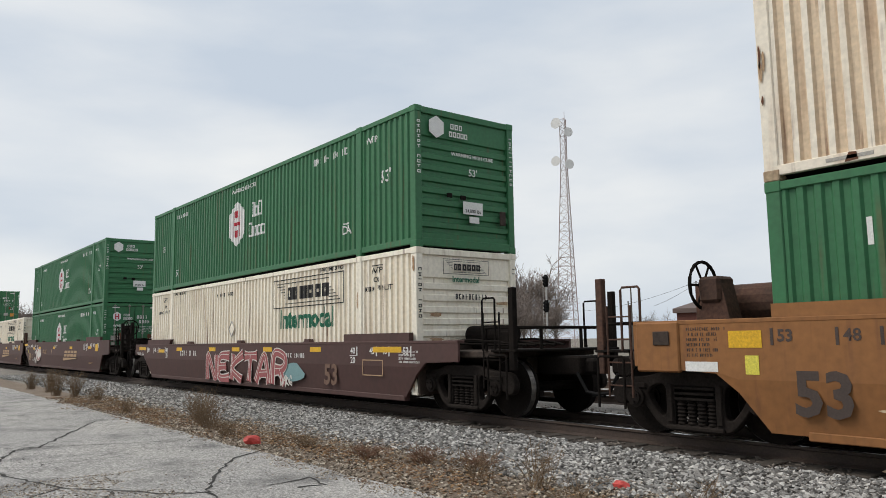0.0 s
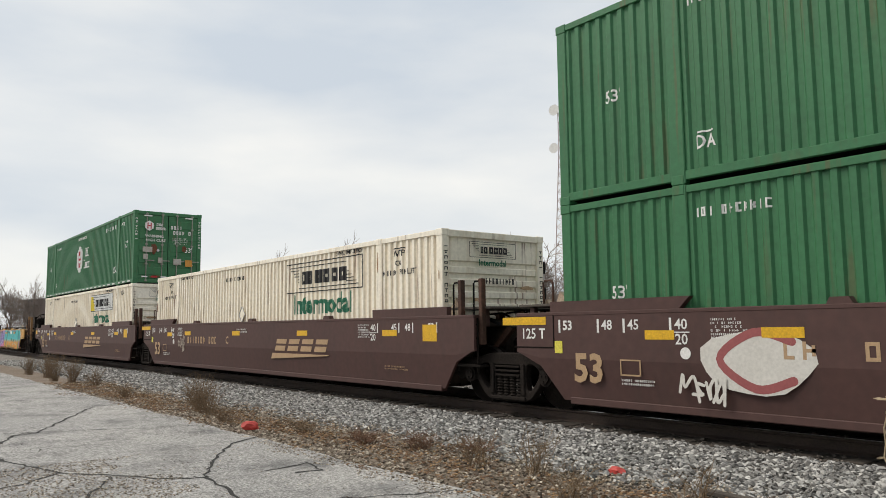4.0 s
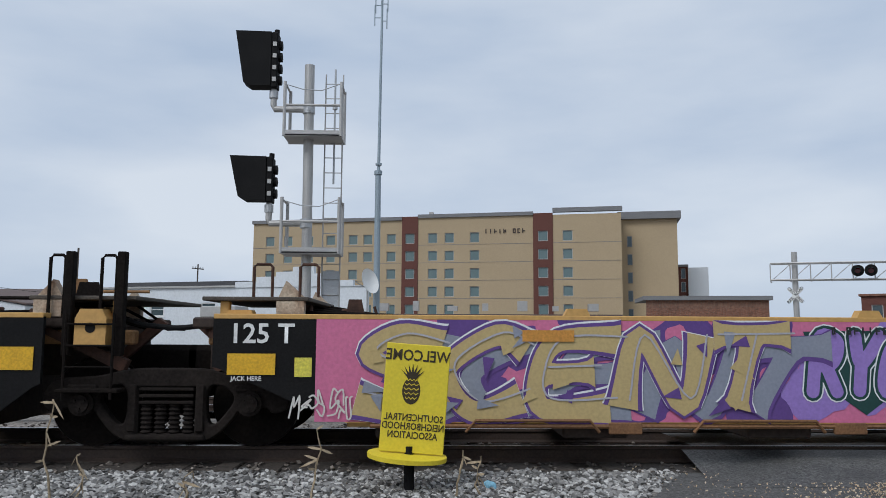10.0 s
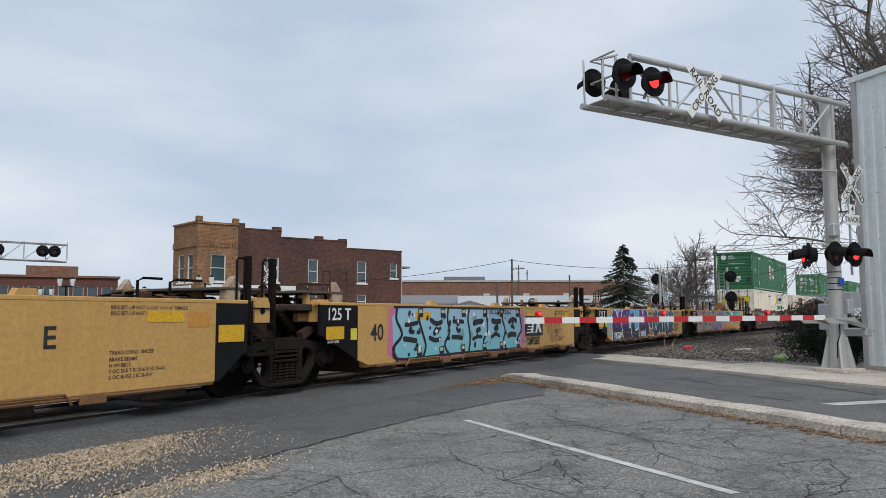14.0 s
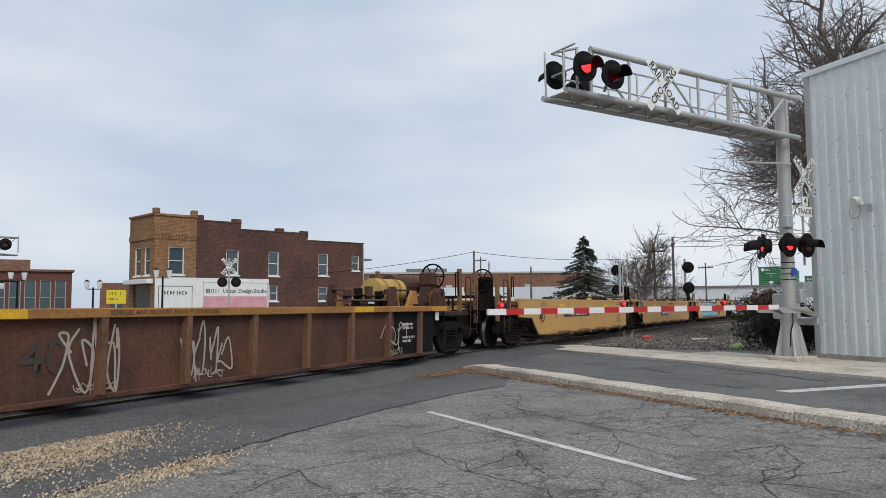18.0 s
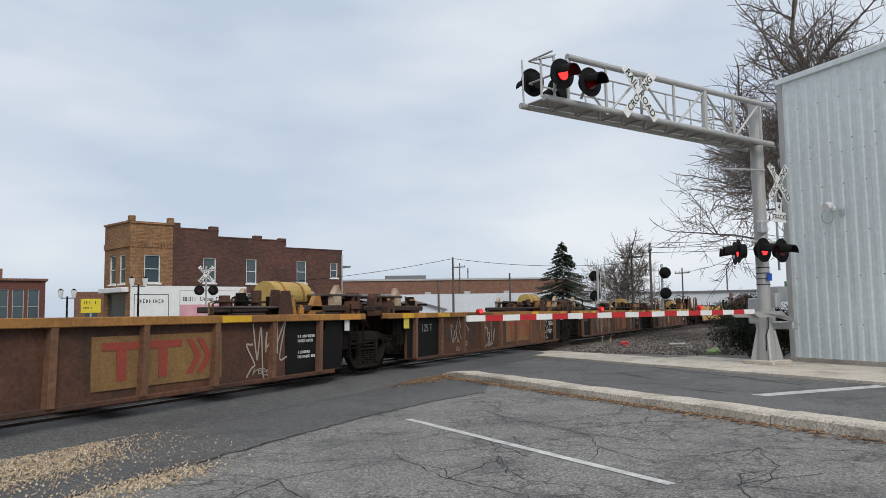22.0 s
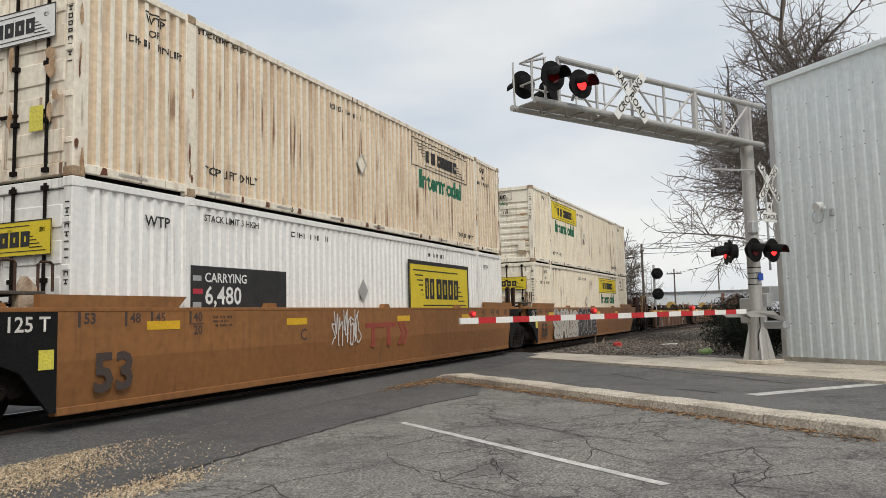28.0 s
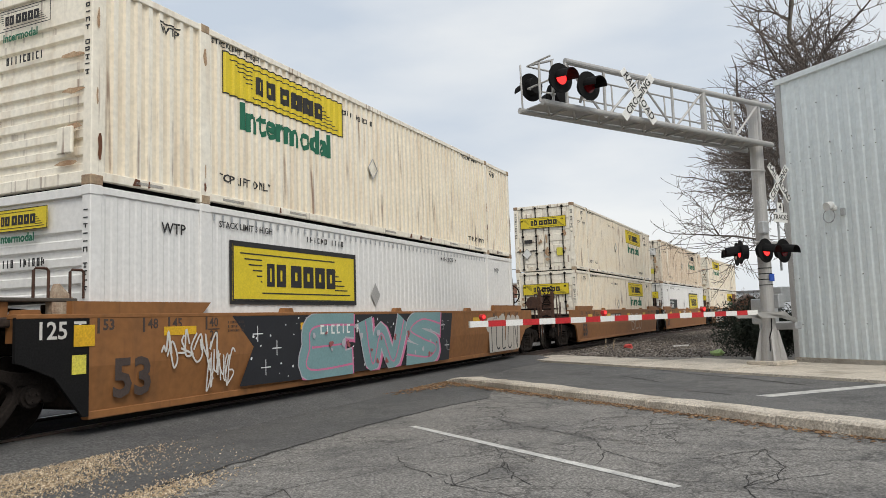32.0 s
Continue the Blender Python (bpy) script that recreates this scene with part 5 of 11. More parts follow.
    if wheel:
        xw = sx * (h + (0.75 if style == "buff" else -0.1))
        part("brake_stand", MB().prism([(xw - 0.3, 1.12), (xw + 0.3, 1.12), (xw + 0.12, 2.0), (xw - 0.12, 2.0)], "y", -0.75, -0.45), gear if style != "buff" else M_STEEL_DK, car)
        part("brake_gear_box", MB().box(xw - 0.2, xw + 0.12, -0.8, -0.42, 1.75, 2.1, 0.04), gear if style != "buff" else M_STEEL_DK, car)
        hand_wheel(car, xw + sx * 0.24, -0.6, 2.0, M_STEEL_DK, 0.32)


def joint_deck(car, h, sx, m, seed, overhang, style="buff"):
    """Articulated end: deck, guides, ladders and pipes over the shared truck."""
    rnd = random.Random(seed)
    X = lambda a, b: sorted((sx * a, sx * b))
    a, b = X(h - 2.6, h - (0.25 if overhang else 0.75))
    part("end_deck", MB().box(a, b, -1.2, 1.2, 1.3, 1.42, 0.02).box(a, b, -0.45, 0.45, 0.75, 1.3, 0.03), M_DECK, car)
    a, b = X(h - 0.9, h + 0.1)
    part("connector", MB().box(a, b, -0.3, 0.3, 0.72, 1.1, 0.06), M_STEEL_DK, car)
    for yy in (-1.15, 1.15):
        xg = sx * (h - 1.3)
        part("guide", MB().prism([(xg - 0.15, 1.42), (xg + 0.15, 1.42), (xg + 0.15, 1.64), (xg + sx * 0.05, 1.82), (xg - 0.15, 1.6)], "y", yy - 0.06, yy + 0.06), M_GUIDE, car, "container corner guide with chipped paint")
    for i in range(4):
        y0 = -0.9 + 0.55 * i
        part("brake_pipe", MB().tube([(sx * (h - 2.4), y0, 1.46), (sx * (h - 1.2), y0 + 0.2, 1.5 + 0.05 * i), (sx * (h - 0.5), y0 * 0.5, 1.3)], 0.02, 6), M_STEEL_DK, car)
    for i in range(4):
        xx = sx * (h - 2.3 + rnd.uniform(0, 1.2))
        yy = rnd.uniform(-0.9, 0.9)
        part("pipe_bracket", MB().box(xx - 0.1, xx + 0.1, yy - 0.08, yy + 0.08, 1.42, 1.42 + rnd.uniform(0.06, 0.18), 0.015), M_RUSTPOST, car)
    a, b = X(h - 1.5, h - 0.35)
    part("crossover_deck", MB().box(a, b, -1.22, 1.22, 1.6, 1.645, 0.01), M_DECKTOP, car)
    for q in (0.2, 0.8):
        part("deck_post", MB().box(a + (b - a) * q - 0.05, a + (b - a) * q + 0.05, -1.15, -1.05, 1.3, 1.6, 0.01), m, car)
    a, b = X(h - 0.95, h - 0.62)
    brk = part("end_bracket", MB().prism([(a, 1.12), (b, 1.12), (b, 1.4), (b - 0.05, 1.5), (a + 0.05, 1.5), (a, 1.4)], "y", -1.32, -1.12), m, car)
    # black disc painted in for the dark inside of the pin hole
    part("pin_hole", MB().tube([((a + b) / 2, -1.325, 1.3), ((a + b) / 2, -1.3, 1.3)], 0.055, 12), M_BLACK, brk)
    part("air_hose", MB().tube([(sx * (h - 0.7), -0.9, 1.42), (sx * (h - 0.4), -0.95, 1.34), (sx * (h - 0.1), -0.95, 1.31), (sx * (h + 0.1), -0.95, 1.3)], 0.03, 8), M_BLACK, car)
    part("brake_lever", MB().prism([(sx * (h - 0.75), 0.95), (sx * (h - 0.6), 0.95), (sx * (h - 0.15), 1.35), (sx * (h - 0.25), 1.42)], "y", -0.8, -0.7), M_RUSTPOST, car)
    if overhang and style != "ribbed":
        for k in range(2):
            hoop(car, sx * (h - 1.5 + 0.5 * k), -1.2, 1.645, 2.0, 0.2, M_RUSTPOST)
    if not overhang:
        for k in range(2 if style != "ribbed" else 0):
            x0 = sx * (h - 1.05 + 0.55 * k)
            part("post", MB().box(x0 - 0.045, x0 + 0.045, -1.30, -1.2, 1.0, 2.12, 0.01), M_STEEL_DK if style == "buff" else M_RUSTPOST, car)
            hoop(car, x0 - sx * 0.14, -1.25, 1.45, 2.08, 0.16, M_STEEL_DK)
        ladder(car, sx * (h - 0.78), -1.34, 0.55, 1.45, 0.5, 4, M_STEEL_DK)
        part("side_step", MB().box(*X(h - 1.1, h - 0.45), -1.36, -1.1, 0.62, 0.66, 0.008), M_STEEL_DK, car)


def ends(h, kind, sx, style="buff"):
    """Outline columns (x, z top, z bottom) from the well's corner to the end of the side."""
    if style in ("brown", "tan"):
        if kind == "coupler" and style == "tan":
            # the shorter head car carries its sides out over the end trucks
            if h < 9.3:
                return [(sx * (h - 1.12), 1.4, 0.3), (sx * (h - 0.78), 1.4, 0.64), (sx * (h - 0.5), 1.4, 0.86), (sx * (h + 0.7), 1.4, 0.93)]
            return [(sx * (h - 1.4), 1.4, 0.3), (sx * (h - 1.1), 1.4, 0.62), (sx * (h - 0.85), 1.4, 0.84), (sx * (h - 0.2), 1.4, 0.92)]
        if kind == "coupler":
            return [(sx * (h - 1.5), 1.4, 0.3), (sx * (h - 1.05), 1.4, 0.68), (sx * (h - 0.75), 1.4, 0.9), (sx * (h + 0.2), 1.4, 0.93)]
        return [(sx * (h - 1.42), 1.4, 0.3), (sx * (h - 1.02), 1.4, 0.7), (sx * (h - 0.6), 1.4, 0.88), (sx * (h - 0.52), 1.4, 0.9)]
    if kind == "coupler":
        return [(sx * (h - 1.55), 1.4, 0.3), (sx * (h - 1.2), 1.4, 0.6), (sx * (h - 0.95), 1.4, 0.86), (sx * (h + 0.15), 1.4, 0.9)]
    if kind == "over":
        return [(sx * (h - 1.95), 1.4, 0.3), (sx * (h - 0.62), 1.4, 0.88), (sx * (h - 0.54), 1.4, 0.9)]
    return [(sx * (h - 1.75), 1.4, 0.3), (sx * (h - 1.3), 1.4, 0.68), (sx * (h - 1.22), 1.4, 0.72)]


def unit(style, ca, cb, front, rear, label, seed, m, wheel=False, own_rear_truck=True, own_front_truck=False, group="", rim=None):
    """One well of a stack car between trucks at ca (ahead) and cb (behind)."""
    h, mid = (ca - cb) / 2, (ca + cb) / 2
    car = thing("well_car", label, "rail car", group)
    zb = {"brown": 0.22, "tan": 0.2, "buff": 0.33, "ribbed": 0.2}[style]
    fcol, rcol = ends(h, front, 1, style), ends(h, rear, -1, style)
    cols = [(x, a, (zb if i == 0 else b)) for i, (x, a, b) in enumerate(rcol)][::-1] + [(x, a, (zb if i == 0 else b)) for i, (x, a, b) in enumerate(fcol)]
    top = {"brown": 1.47, "tan": 1.41, "buff": 1.42, "ribbed": 1.24}[style] if rim is None else rim
    crease = {"brown": 0.82, "tan": 0.8, "buff": 0, "ribbed": 0}[style]
    if style != "ribbed":
        for s in (-1, 1):
            dark_r, dark_f = rear == "over", front == "under"
            cc = cols
            if style == "tan":
                if rear == "over":
                    part("end_panel", side_wall([(x, top) for x, _, _ in cols[:3]] + [(-h + 1.42, top), (-h + 1.5, top)], [(x, b) for x, _, b in cols[:3]] + [(-h + 1.42, zb), (-h + 1.5, zb)], 0, s), M_BLACK, car, "black end panel")
                    cc = [(-h + 1.5, top, zb)] + cc[4:]
                if front == "under":
                    part("end_panel", side_wall([(h - 1.5, top), (h - 1.42, top)] + [(x, top) for x, _, _ in cols[-3:]], [(h - 1.5, zb), (h - 1.42, zb)] + [(x, b) for x, _, b in cols[-3:]], 0, s), M_BLACK, car, "black end panel")
                    cc = cc[:-4] + [(h - 1.5, top, zb)]
            if style == "buff":
                # end sections in black
                if rear == "over":
                    part("end_panel", side_wall([(x, top) for x, _, _ in cols[:2]] + [(-h + 1.62, top)], [(x, b) for x, _, b in cols[:2]] + [(-h + 1.62, 0.44)], 0, s), M_BLACK, car, "black end panel")
                    cc = [(-h + 1.62, top, 0.44)] + cc[2:]
                if front == "under":
                    part("end_panel", side_wall([(h - 1.85, top)] + [(x, top) for x, _, _ in cols[-3:]], [(h - 1.85, zb)] + [(x, b) for x, _, b in cols[-3:]], 0, s), M_BLACK, car, "black end panel")
                    cc = cc[:-3] + [(h - 1.85, top, zb)]
            part("side", side_wall([(x, top) for x, _, _ in cc], [(x, b) for x, _, b in cc], crease, s), m, car)
            part("top_chord", MB().box(cols[0][0], cols[-1][0], min(s * SY, s * (SY - 0.16)) + (0 if s > 0 else -0.006), max(s * SY, s * (SY - 0.16)) + (0.006 if s > 0 else 0), top - 0.02, top + 0.035, 0.008), m, car)
            part("bottom_chord", MB().box(-h + 1.95 - (0.4 if crease else 0), h - 1.8 + (0.3 if crease else 0), min(s * (SY - 0.2), s * (SY - 0.06)), max(s * (SY - 0.2), s * (SY - 0.06)), zb - 0.05, zb + 0.05, 0.01), m, car)
    else:
        for s in (-1, 1):
            yo, yi = s * SY, s * (SY - 0.12)
            part("top_chord", MB().box(-h + 0.38, h - 0.62, min(yo + s * 0.035, yi), max(yo + s * 0.035, yi), 1.13, 1.25, 0.01), M_RIBTOP, car, "weathered yellow top chord")
            yo2, yi2 = s * (SY - 0.07), s * (SY - 0.12)
            part("side", MB().prism([(-h + 1.4, 1.13), (-h + 1.4, 0.2), (h - 1.4, 0.2), (h - 1.4, 1.13)], "y", min(yo2, yi2), max(yo2, yi2)), m, car)
            n = 8
            for xa, xb in ((-h + 1.42, -h + 3.12), (h - 3.25, h - 1.42)):
                part("end_panel", MB().box(xa, xb, min(s * (SY - 0.06), s * (SY - 0.07)), max(s * (SY - 0.06), s * (SY - 0.07)), 0.22, 1.12), M_BLACK, car, "black end panel")
            for i in range(n + 1):
                x0 = -h + 1.75 + 1.41 * i
                a, b = sorted((s * SY, s * (SY - 0.07)))
                part("rib", MB().prism([(x0 - 0.07, 0.2), (x0 + 0.04, 0.2), (x0 + 0.07, 1.13), (x0 - 0.03, 1.13)], "y", a - (0.03 if s < 0 else 0), b + (0.03 if s > 0 else 0)), M_RIB, car)
            a, b = sorted((s * (SY + 0.0), s * (SY - 0.2)))
            part("bottom_chord", MB().box(-h + 1.75, h - 1.75, a, b, 0.14, 0.21, 0.01), m, car)
            for sx in (-1, 1):
                a, b = sorted((sx * (h - 1.0), sx * (h - 1.75)))
                part("end_panel", MB().box(a, b, min(s * (SY - 0.1), s * (SY - 0.14)), max(s * (SY - 0.1), s * (SY - 0.14)), 0.55, 1.13), M_STEEL_DK, car)
    # well floor and cross members
    for i in range(6):
        x0 = -h + 2.6 + (2 * h - 5.2) * i / 5
        part("cross_member", MB().box(x0 - 0.35, x0 + 0.35, -SY + 0.1, SY - 0.1, 0.16, 0.28, 0.02), M_DECK, car)
    part("well_floor", MB().box(-h + 2.2, h - 2.2, -0.35, 0.35, 0.17, 0.26), M_DECK, car)
    for sx in (-1, 1):
        back = 2.0 if style in ("buff", "ribbed") else h - CL / 2 - 0.08
        xa, xb = sorted((sx * (h - back), sx * (h - back - 0.06)))
        part("bulkhead", MB().prism([(-SY + 0.14, 0.3), (SY - 0.14, 0.3), (SY - 0.06, 0.95), (SY - 0.06, 1.3), (-SY + 0.06, 1.3), (-SY + 0.06, 0.95)], "x", xa, xb), M_DECK, car)
    for kind, sx in ((front, 1), (rear, -1)):
        if kind == "coupler":
            coupler_end(car, h, sx, m if style != "ribbed" else M_RIBBED, style, seed + sx, wheel)
        else:
            joint_deck(car, h, sx, m, seed + sx, kind == "over", style)
    if own_front_truck:
        truck(car, h)
    if own_rear_truck:
        truck(car, -h)
    # raised rims at the two ends of the well
    if style in ("brown", "tan"):
        for sx, kind in ((1, front), (-1, rear)):
            for s in (-1, 1):
                a, b = sorted((sx * (h - 3.65), sx * (h - 1.25)))
                c, d = sorted((s * SY, s * (SY - 0.1)))
                part("end_rim", MB().prism([(a + (0.2 if sx < 0 else 0), top), (b, top), (b, top + 0.19), (a, top + 0.19)] if sx > 0 else [(a, top), (b - 0.2, top), (b, top + 0.19), (a, top + 0.19)], "y", c, d), m, car)
    for i in range(3 if style != "ribbed" else 0):
        x0 = -h * 0.42 + h * 0.42 * i
        part("lock_bracket", MB().prism([(x0 - 0.16, top), (x0 + 0.16, top), (x0 + 0.1, top + 0.11), (x0 - 0.1, top + 0.11)], "y", -SY, -SY + 0.12), m, car)
    return on_train(car, mid), h


M_DECKTOP = mat("grey_olive_deck", (0.07, 0.06, 0.05), (0.11, 0.09, 0.07), rough=0.85, scale=2, fine=0.35)
M_GEARBUFF = mat("buff_tank_paint", (0.3, 0.16, 0.06), (0.1, 0.052, 0.03), rough=0.75, scale=2, patch=0.8, fine=0.25)
M_GUIDE = mat("chipped_white_guide", (0.5, 0.42, 0.32), (0.22, 0.11, 0.06), rough=0.8, scale=6, patch=0.9, fine=0.3)
drnd = random.Random(77)


def stripe(car, x, z, w=0.72, hh=0.13, m=None, y=-SY):
    part("reflective_stripe", MB().box(x - w / 2, x + w / 2, y - 0.006, y - 0.001, z - hh / 2, z + hh / 2), m or M_YELLOW, car)


def small_print(car, x, z, lines, w, ink, y=-SY, hh=0.04):
    mb = MB()
    for i in range(lines):
        bars(mb, x, x + w * drnd.uniform(0.6, 1.0), y - 0.001, z - i * hh * 1.6, hh, max(6, int(w / 0.035)), drnd, 0.003)
    part("small_print", mb, ink, car)


def frame_box(car, x, z, w, hh, ink, y=-SY):
    mb = MB()
    for a, b, c, d in ((x, x + w, z, z + 0.02), (x, x + w, z + hh, z + hh + 0.02), (x, x + 0.02, z, z + hh), (x + w - 0.02, x + w, z, z + hh)):
        mb.box(a, b, y - 0.005, y - 0.001, c, d)
    part("notice_frame", mb, ink, car)


def size_marks(car, h, ink, dz=0.0):
    """The row of 53 | 48 | 45 | 40 marks near both ends of the well."""
    for sx in (1, -1):
        for k, s in enumerate(("53", "48", "45", "40")):
            x = sx * (8.0, 7.27, 6.82, 6.08)[k]
            lettering(s, ink, 0.13, car, x + 0.16 if sx < 0 else x - 0.16, -SY - 0.004, 1.3 + dz)
            part("mark_bar", MB().box(x - 0.015, x + 0.02, -SY - 0.005, -SY - 0.001, 1.2 + dz, 1.39 + dz), ink, car)
        x = sx * 6.08 - sx * 0.16
        lettering("20", ink, 0.13, car, x, -SY - 0.004, 1.11 + dz)
        part("mark_bar", MB().box(x - 0.12, x + 0.12, -SY - 0.005, -SY - 0.001, 1.197 + dz, 1.212 + dz), ink, car)


P_TAGW = mat("spray_tag_white", (0.62, 0.6, 0.56), (0.5, 0.47, 0.43), rough=0.6, scale=3, patch=0.35, fine=0.1, fscale=30, bump=0.02)
# the loaded cars at the head
G1, G2 = "wells of the loaded stack cars", "wells of the empty yellow car"
Y0 = -SY - 0.004
tan0, h = unit("tan", 76.6, 58.13, "coupler", "coupler", "orange-brown well car with rusty end platform", 1, M_TAN, wheel=True, own_front_truck=True, group=G1, rim=1.48)
lettering("53", M_TXT_BRN, 0.46, tan0, -7.45, Y0, 0.64)
stripe(tan0, -8.33, 1.27, 0.42, 0.2)
part("plate", MB().box(-9.15, -8.7, -SY - 0.006, -SY - 0.001, 0.88, 1.0), M_TXT_W, tan0)
part("end_box", MB().box(-9.88, -9.22, -SY - 0.03, -SY + 0.05, 0.86, 1.5, 0.02), M_TAN, tan0, "rusty riveted end box")
part("hatch", MB().box(-9.6, -9.35, -SY - 0.05, -SY - 0.03, 1.2, 1.38, 0.01), M_DECK, tan0)
size_marks(tan0, h, M_TXT_BRN)
small_print(tan0, -9.12, 1.4, 6, 0.6, M_TXT_BRN, hh=0.04)
part("label", MB().box(-8.34, -8.17, -SY - 0.006, -SY - 0.001, 0.86, 1.08), M_LABEL, tan0)
container(M_GREENC, "emhu", 67.36, 0, "green corrugated 53-foot container", "front", seed=21)
container(M_RUSTC, "jb", 67.36, 1, "cream container with rust-stained lower frame", "front", M_RUSTFRAME, seed=22)

fec, h = unit("brown", 53.48, 35.09, "coupler", "coupler", "dark brown well car with faded graffiti on its side", 2, M_BROWN, own_front_truck=True, group=G1, rim=1.27)
for x in (-4.7, -1.9, -0.2, 1.8, 4.3):
    stripe(fec, x, 1.14, 0.5, 0.11)
stripe(fec, h - 2.0, 1.14, 1.0, 0.11)
stripe(fec, -8.55, 1.16, 0.75, 0.11)
stripe(fec, -6.45, 1.08, 0.6, 0.1)
small_print(fec, -9.2, 1.0, 2, 0.9, M_TXT_W, hh=0.035)
size_marks(fec, h, M_TXT_W, -0.19)
part("car_code", bars(MB(), -4.6, -3.1, -SY - 0.001, 1.02, 0.15, 9, drnd), M_TXT_W, fec)
part("name_row", bars(MB(), 2.0, 3.8, -SY - 0.001, 1.0, 0.1, 17, drnd), M_TXT_W, fec)
lettering("53", mat("faint_lettering", (0.17, 0.1, 0.07), (0.11, 0.06, 0.045), rough=0.7, scale=4), 0.42, fec, 5.0, Y0, 0.58)
frame_box(fec, 6.3, 0.62, 0.75, 0.3, M_TXT_GOLD)
small_print(fec, 7.6, 1.1, 4, 0.8, M_TXT_W)
FC = (53.48 + 35.09) / 2
container(M_CREAMC, "jb", FC, 0, "cream container with black and white mark and green word", "rear", M_CREAMC, seed=23)
container(M_GREENC, "hub", FC, 1, "green container with white hexagonal badge", "rear", seed=24)

BN = [31.0, 12.14, -6.95, -25.93]
for i, (front, rear) in enumerate((("coupler", "over"), ("under", "over"), ("under", "coupler"))):
    car, h = unit("brown", BN[i], BN[i + 1], front, rear, "dark brown well car with gold block lettering" if i != 1 else "dark brown well car with white tag and gold numbers", 10 + i, M_BROWN, wheel=i == 0, own_front_truck=i == 0, group=G1)
    for x in (-4.6, -0.9, 2.9, 6.5):
        stripe(car, x, 1.2, 0.5, 0.12)
    stripe(car, h - 1.75, 1.2, 0.42, 0.3)
    stripe(car, -6.25, 1.17, 0.45, 0.12)
    part("label", MB().box(-8.1, -7.95, -SY - 0.006, -SY - 0.001, 0.9, 1.08), M_LABEL, car)
    small_print(car, -5.5, 1.36, 6, 0.5, M_TXT_W, hh=0.028)
    small_print(car, -6.9, 0.56, 2, 0.65, M_TXT_W, y=-SY + 0.025, hh=0.03)
    if rear == "over":
        lettering("125 T", M_TXT_W, 0.15, car, -8.55, Y0, 1.18)
        stripe(car, -8.75, 1.38, 0.95, 0.12)
    if rear == "coupler":
        stripe(car, -9.38, 1.27, 0.42, 0.2)
        small_print(car, -9.08, 1.4, 3, 0.6, M_TXT_W, hh=0.03)
        small_print(car, -9.08, 1.08, 1, 0.5, M_TXT_W, hh=0.03)
    part("panel_seam", MB().box(-8.13, -8.11, -SY - 0.006, -SY + 0.002, 0.98, 1.46), M_STEEL_DK, car)
    part("panel_seam", MB().box(-8.98, -8.13, -SY - 0.006, -SY + 0.002, 0.97, 0.99), M_STEEL_DK, car)
    part("round_mark", MB().tube([(-5.87, -SY - 0.001, 0.94), (-5.87, -SY - 0.005, 0.94)], 0.075, 20), M_TXT_W, car)
    size_marks(car, h, M_TXT_W)
    # slanted block mark with an underline, in gold
    mb = MB()
    for k in range(4):
        x0 = 1.5 + 0.66 * k
        for za, zb in ((0.78, 0.9), (0.95, 1.06)):
            mb.prism([(x0 + (za - 0.78) * 0.43, za), (x0 + 0.52 + (za - 0.78) * 0.43, za), (x0 + 0.52 + (zb - 0.78) * 0.43, zb), (x0 + (zb - 0.78) * 0.43, zb)], "y", -SY - 0.006, -SY - 0.001)
    mb.prism([(1.3, 0.58), (4.1, 0.7), (4.15, 0.72), (1.36, 0.72)], "y", -SY - 0.006, -SY + 0.02)
    part("gold_mark", mb, M_TXT_GOLD, car)
    part("car_code", bars(MB(), -4.6, -2.2, -SY - 0.001, 1.0, 0.2, 11, drnd), M_TXT_GOLD, car)
    lettering("BCA"[i], M_TXT_GOLD, 0.2, car, -1.5, Y0, 1.0)
    lettering("53", M_TXT_GOLD, 0.38, car, -7.46, Y0, 0.68)
    frame_box(car, -6.9, 0.62, 0.34, 0.2, M_TXT_GOLD)
    small_print(car, 5.35, 1.36, 6, 0.5, M_TXT_W, hh=0.03)
    small_print(car, 6.3, 0.56, 2, 0.8, M_TXT_GOLD, y=-SY + 0.025, hh=0.03)
    small_print(car, -0.9, 1.3, 2, 0.9, M_TXT_W)
bm = [(BN[i] + BN[i + 1]) / 2 for i in range(3)]
container(M_GREENC, "hub", bm[0], 0, "green container with white hexagonal badge", "front", seed=31)
container(M_GREENC, "hub", bm[0], 1, "green container with ribbed end wall", "rear", seed=32)
container(M_CREAMC, "jb", bm[1], 0, "cream container carried alone in its well", "rear", seed=33)
container(M_CREAMC, "jb_h", bm[2], 0, "cream container with half-yellow mark and green word", "rear", seed=34)
container(M_GREENC, "hub", bm[2], 1, "green container with barred doors and reflective strips", "front", seed=35)

M_PIPE = mat("rusty_orange_pipe", (0.24, 0.12, 0.05), (0.12, 0.06, 0.032), rough=0.8, scale=1.5, patch=0.8, fine=0.3)


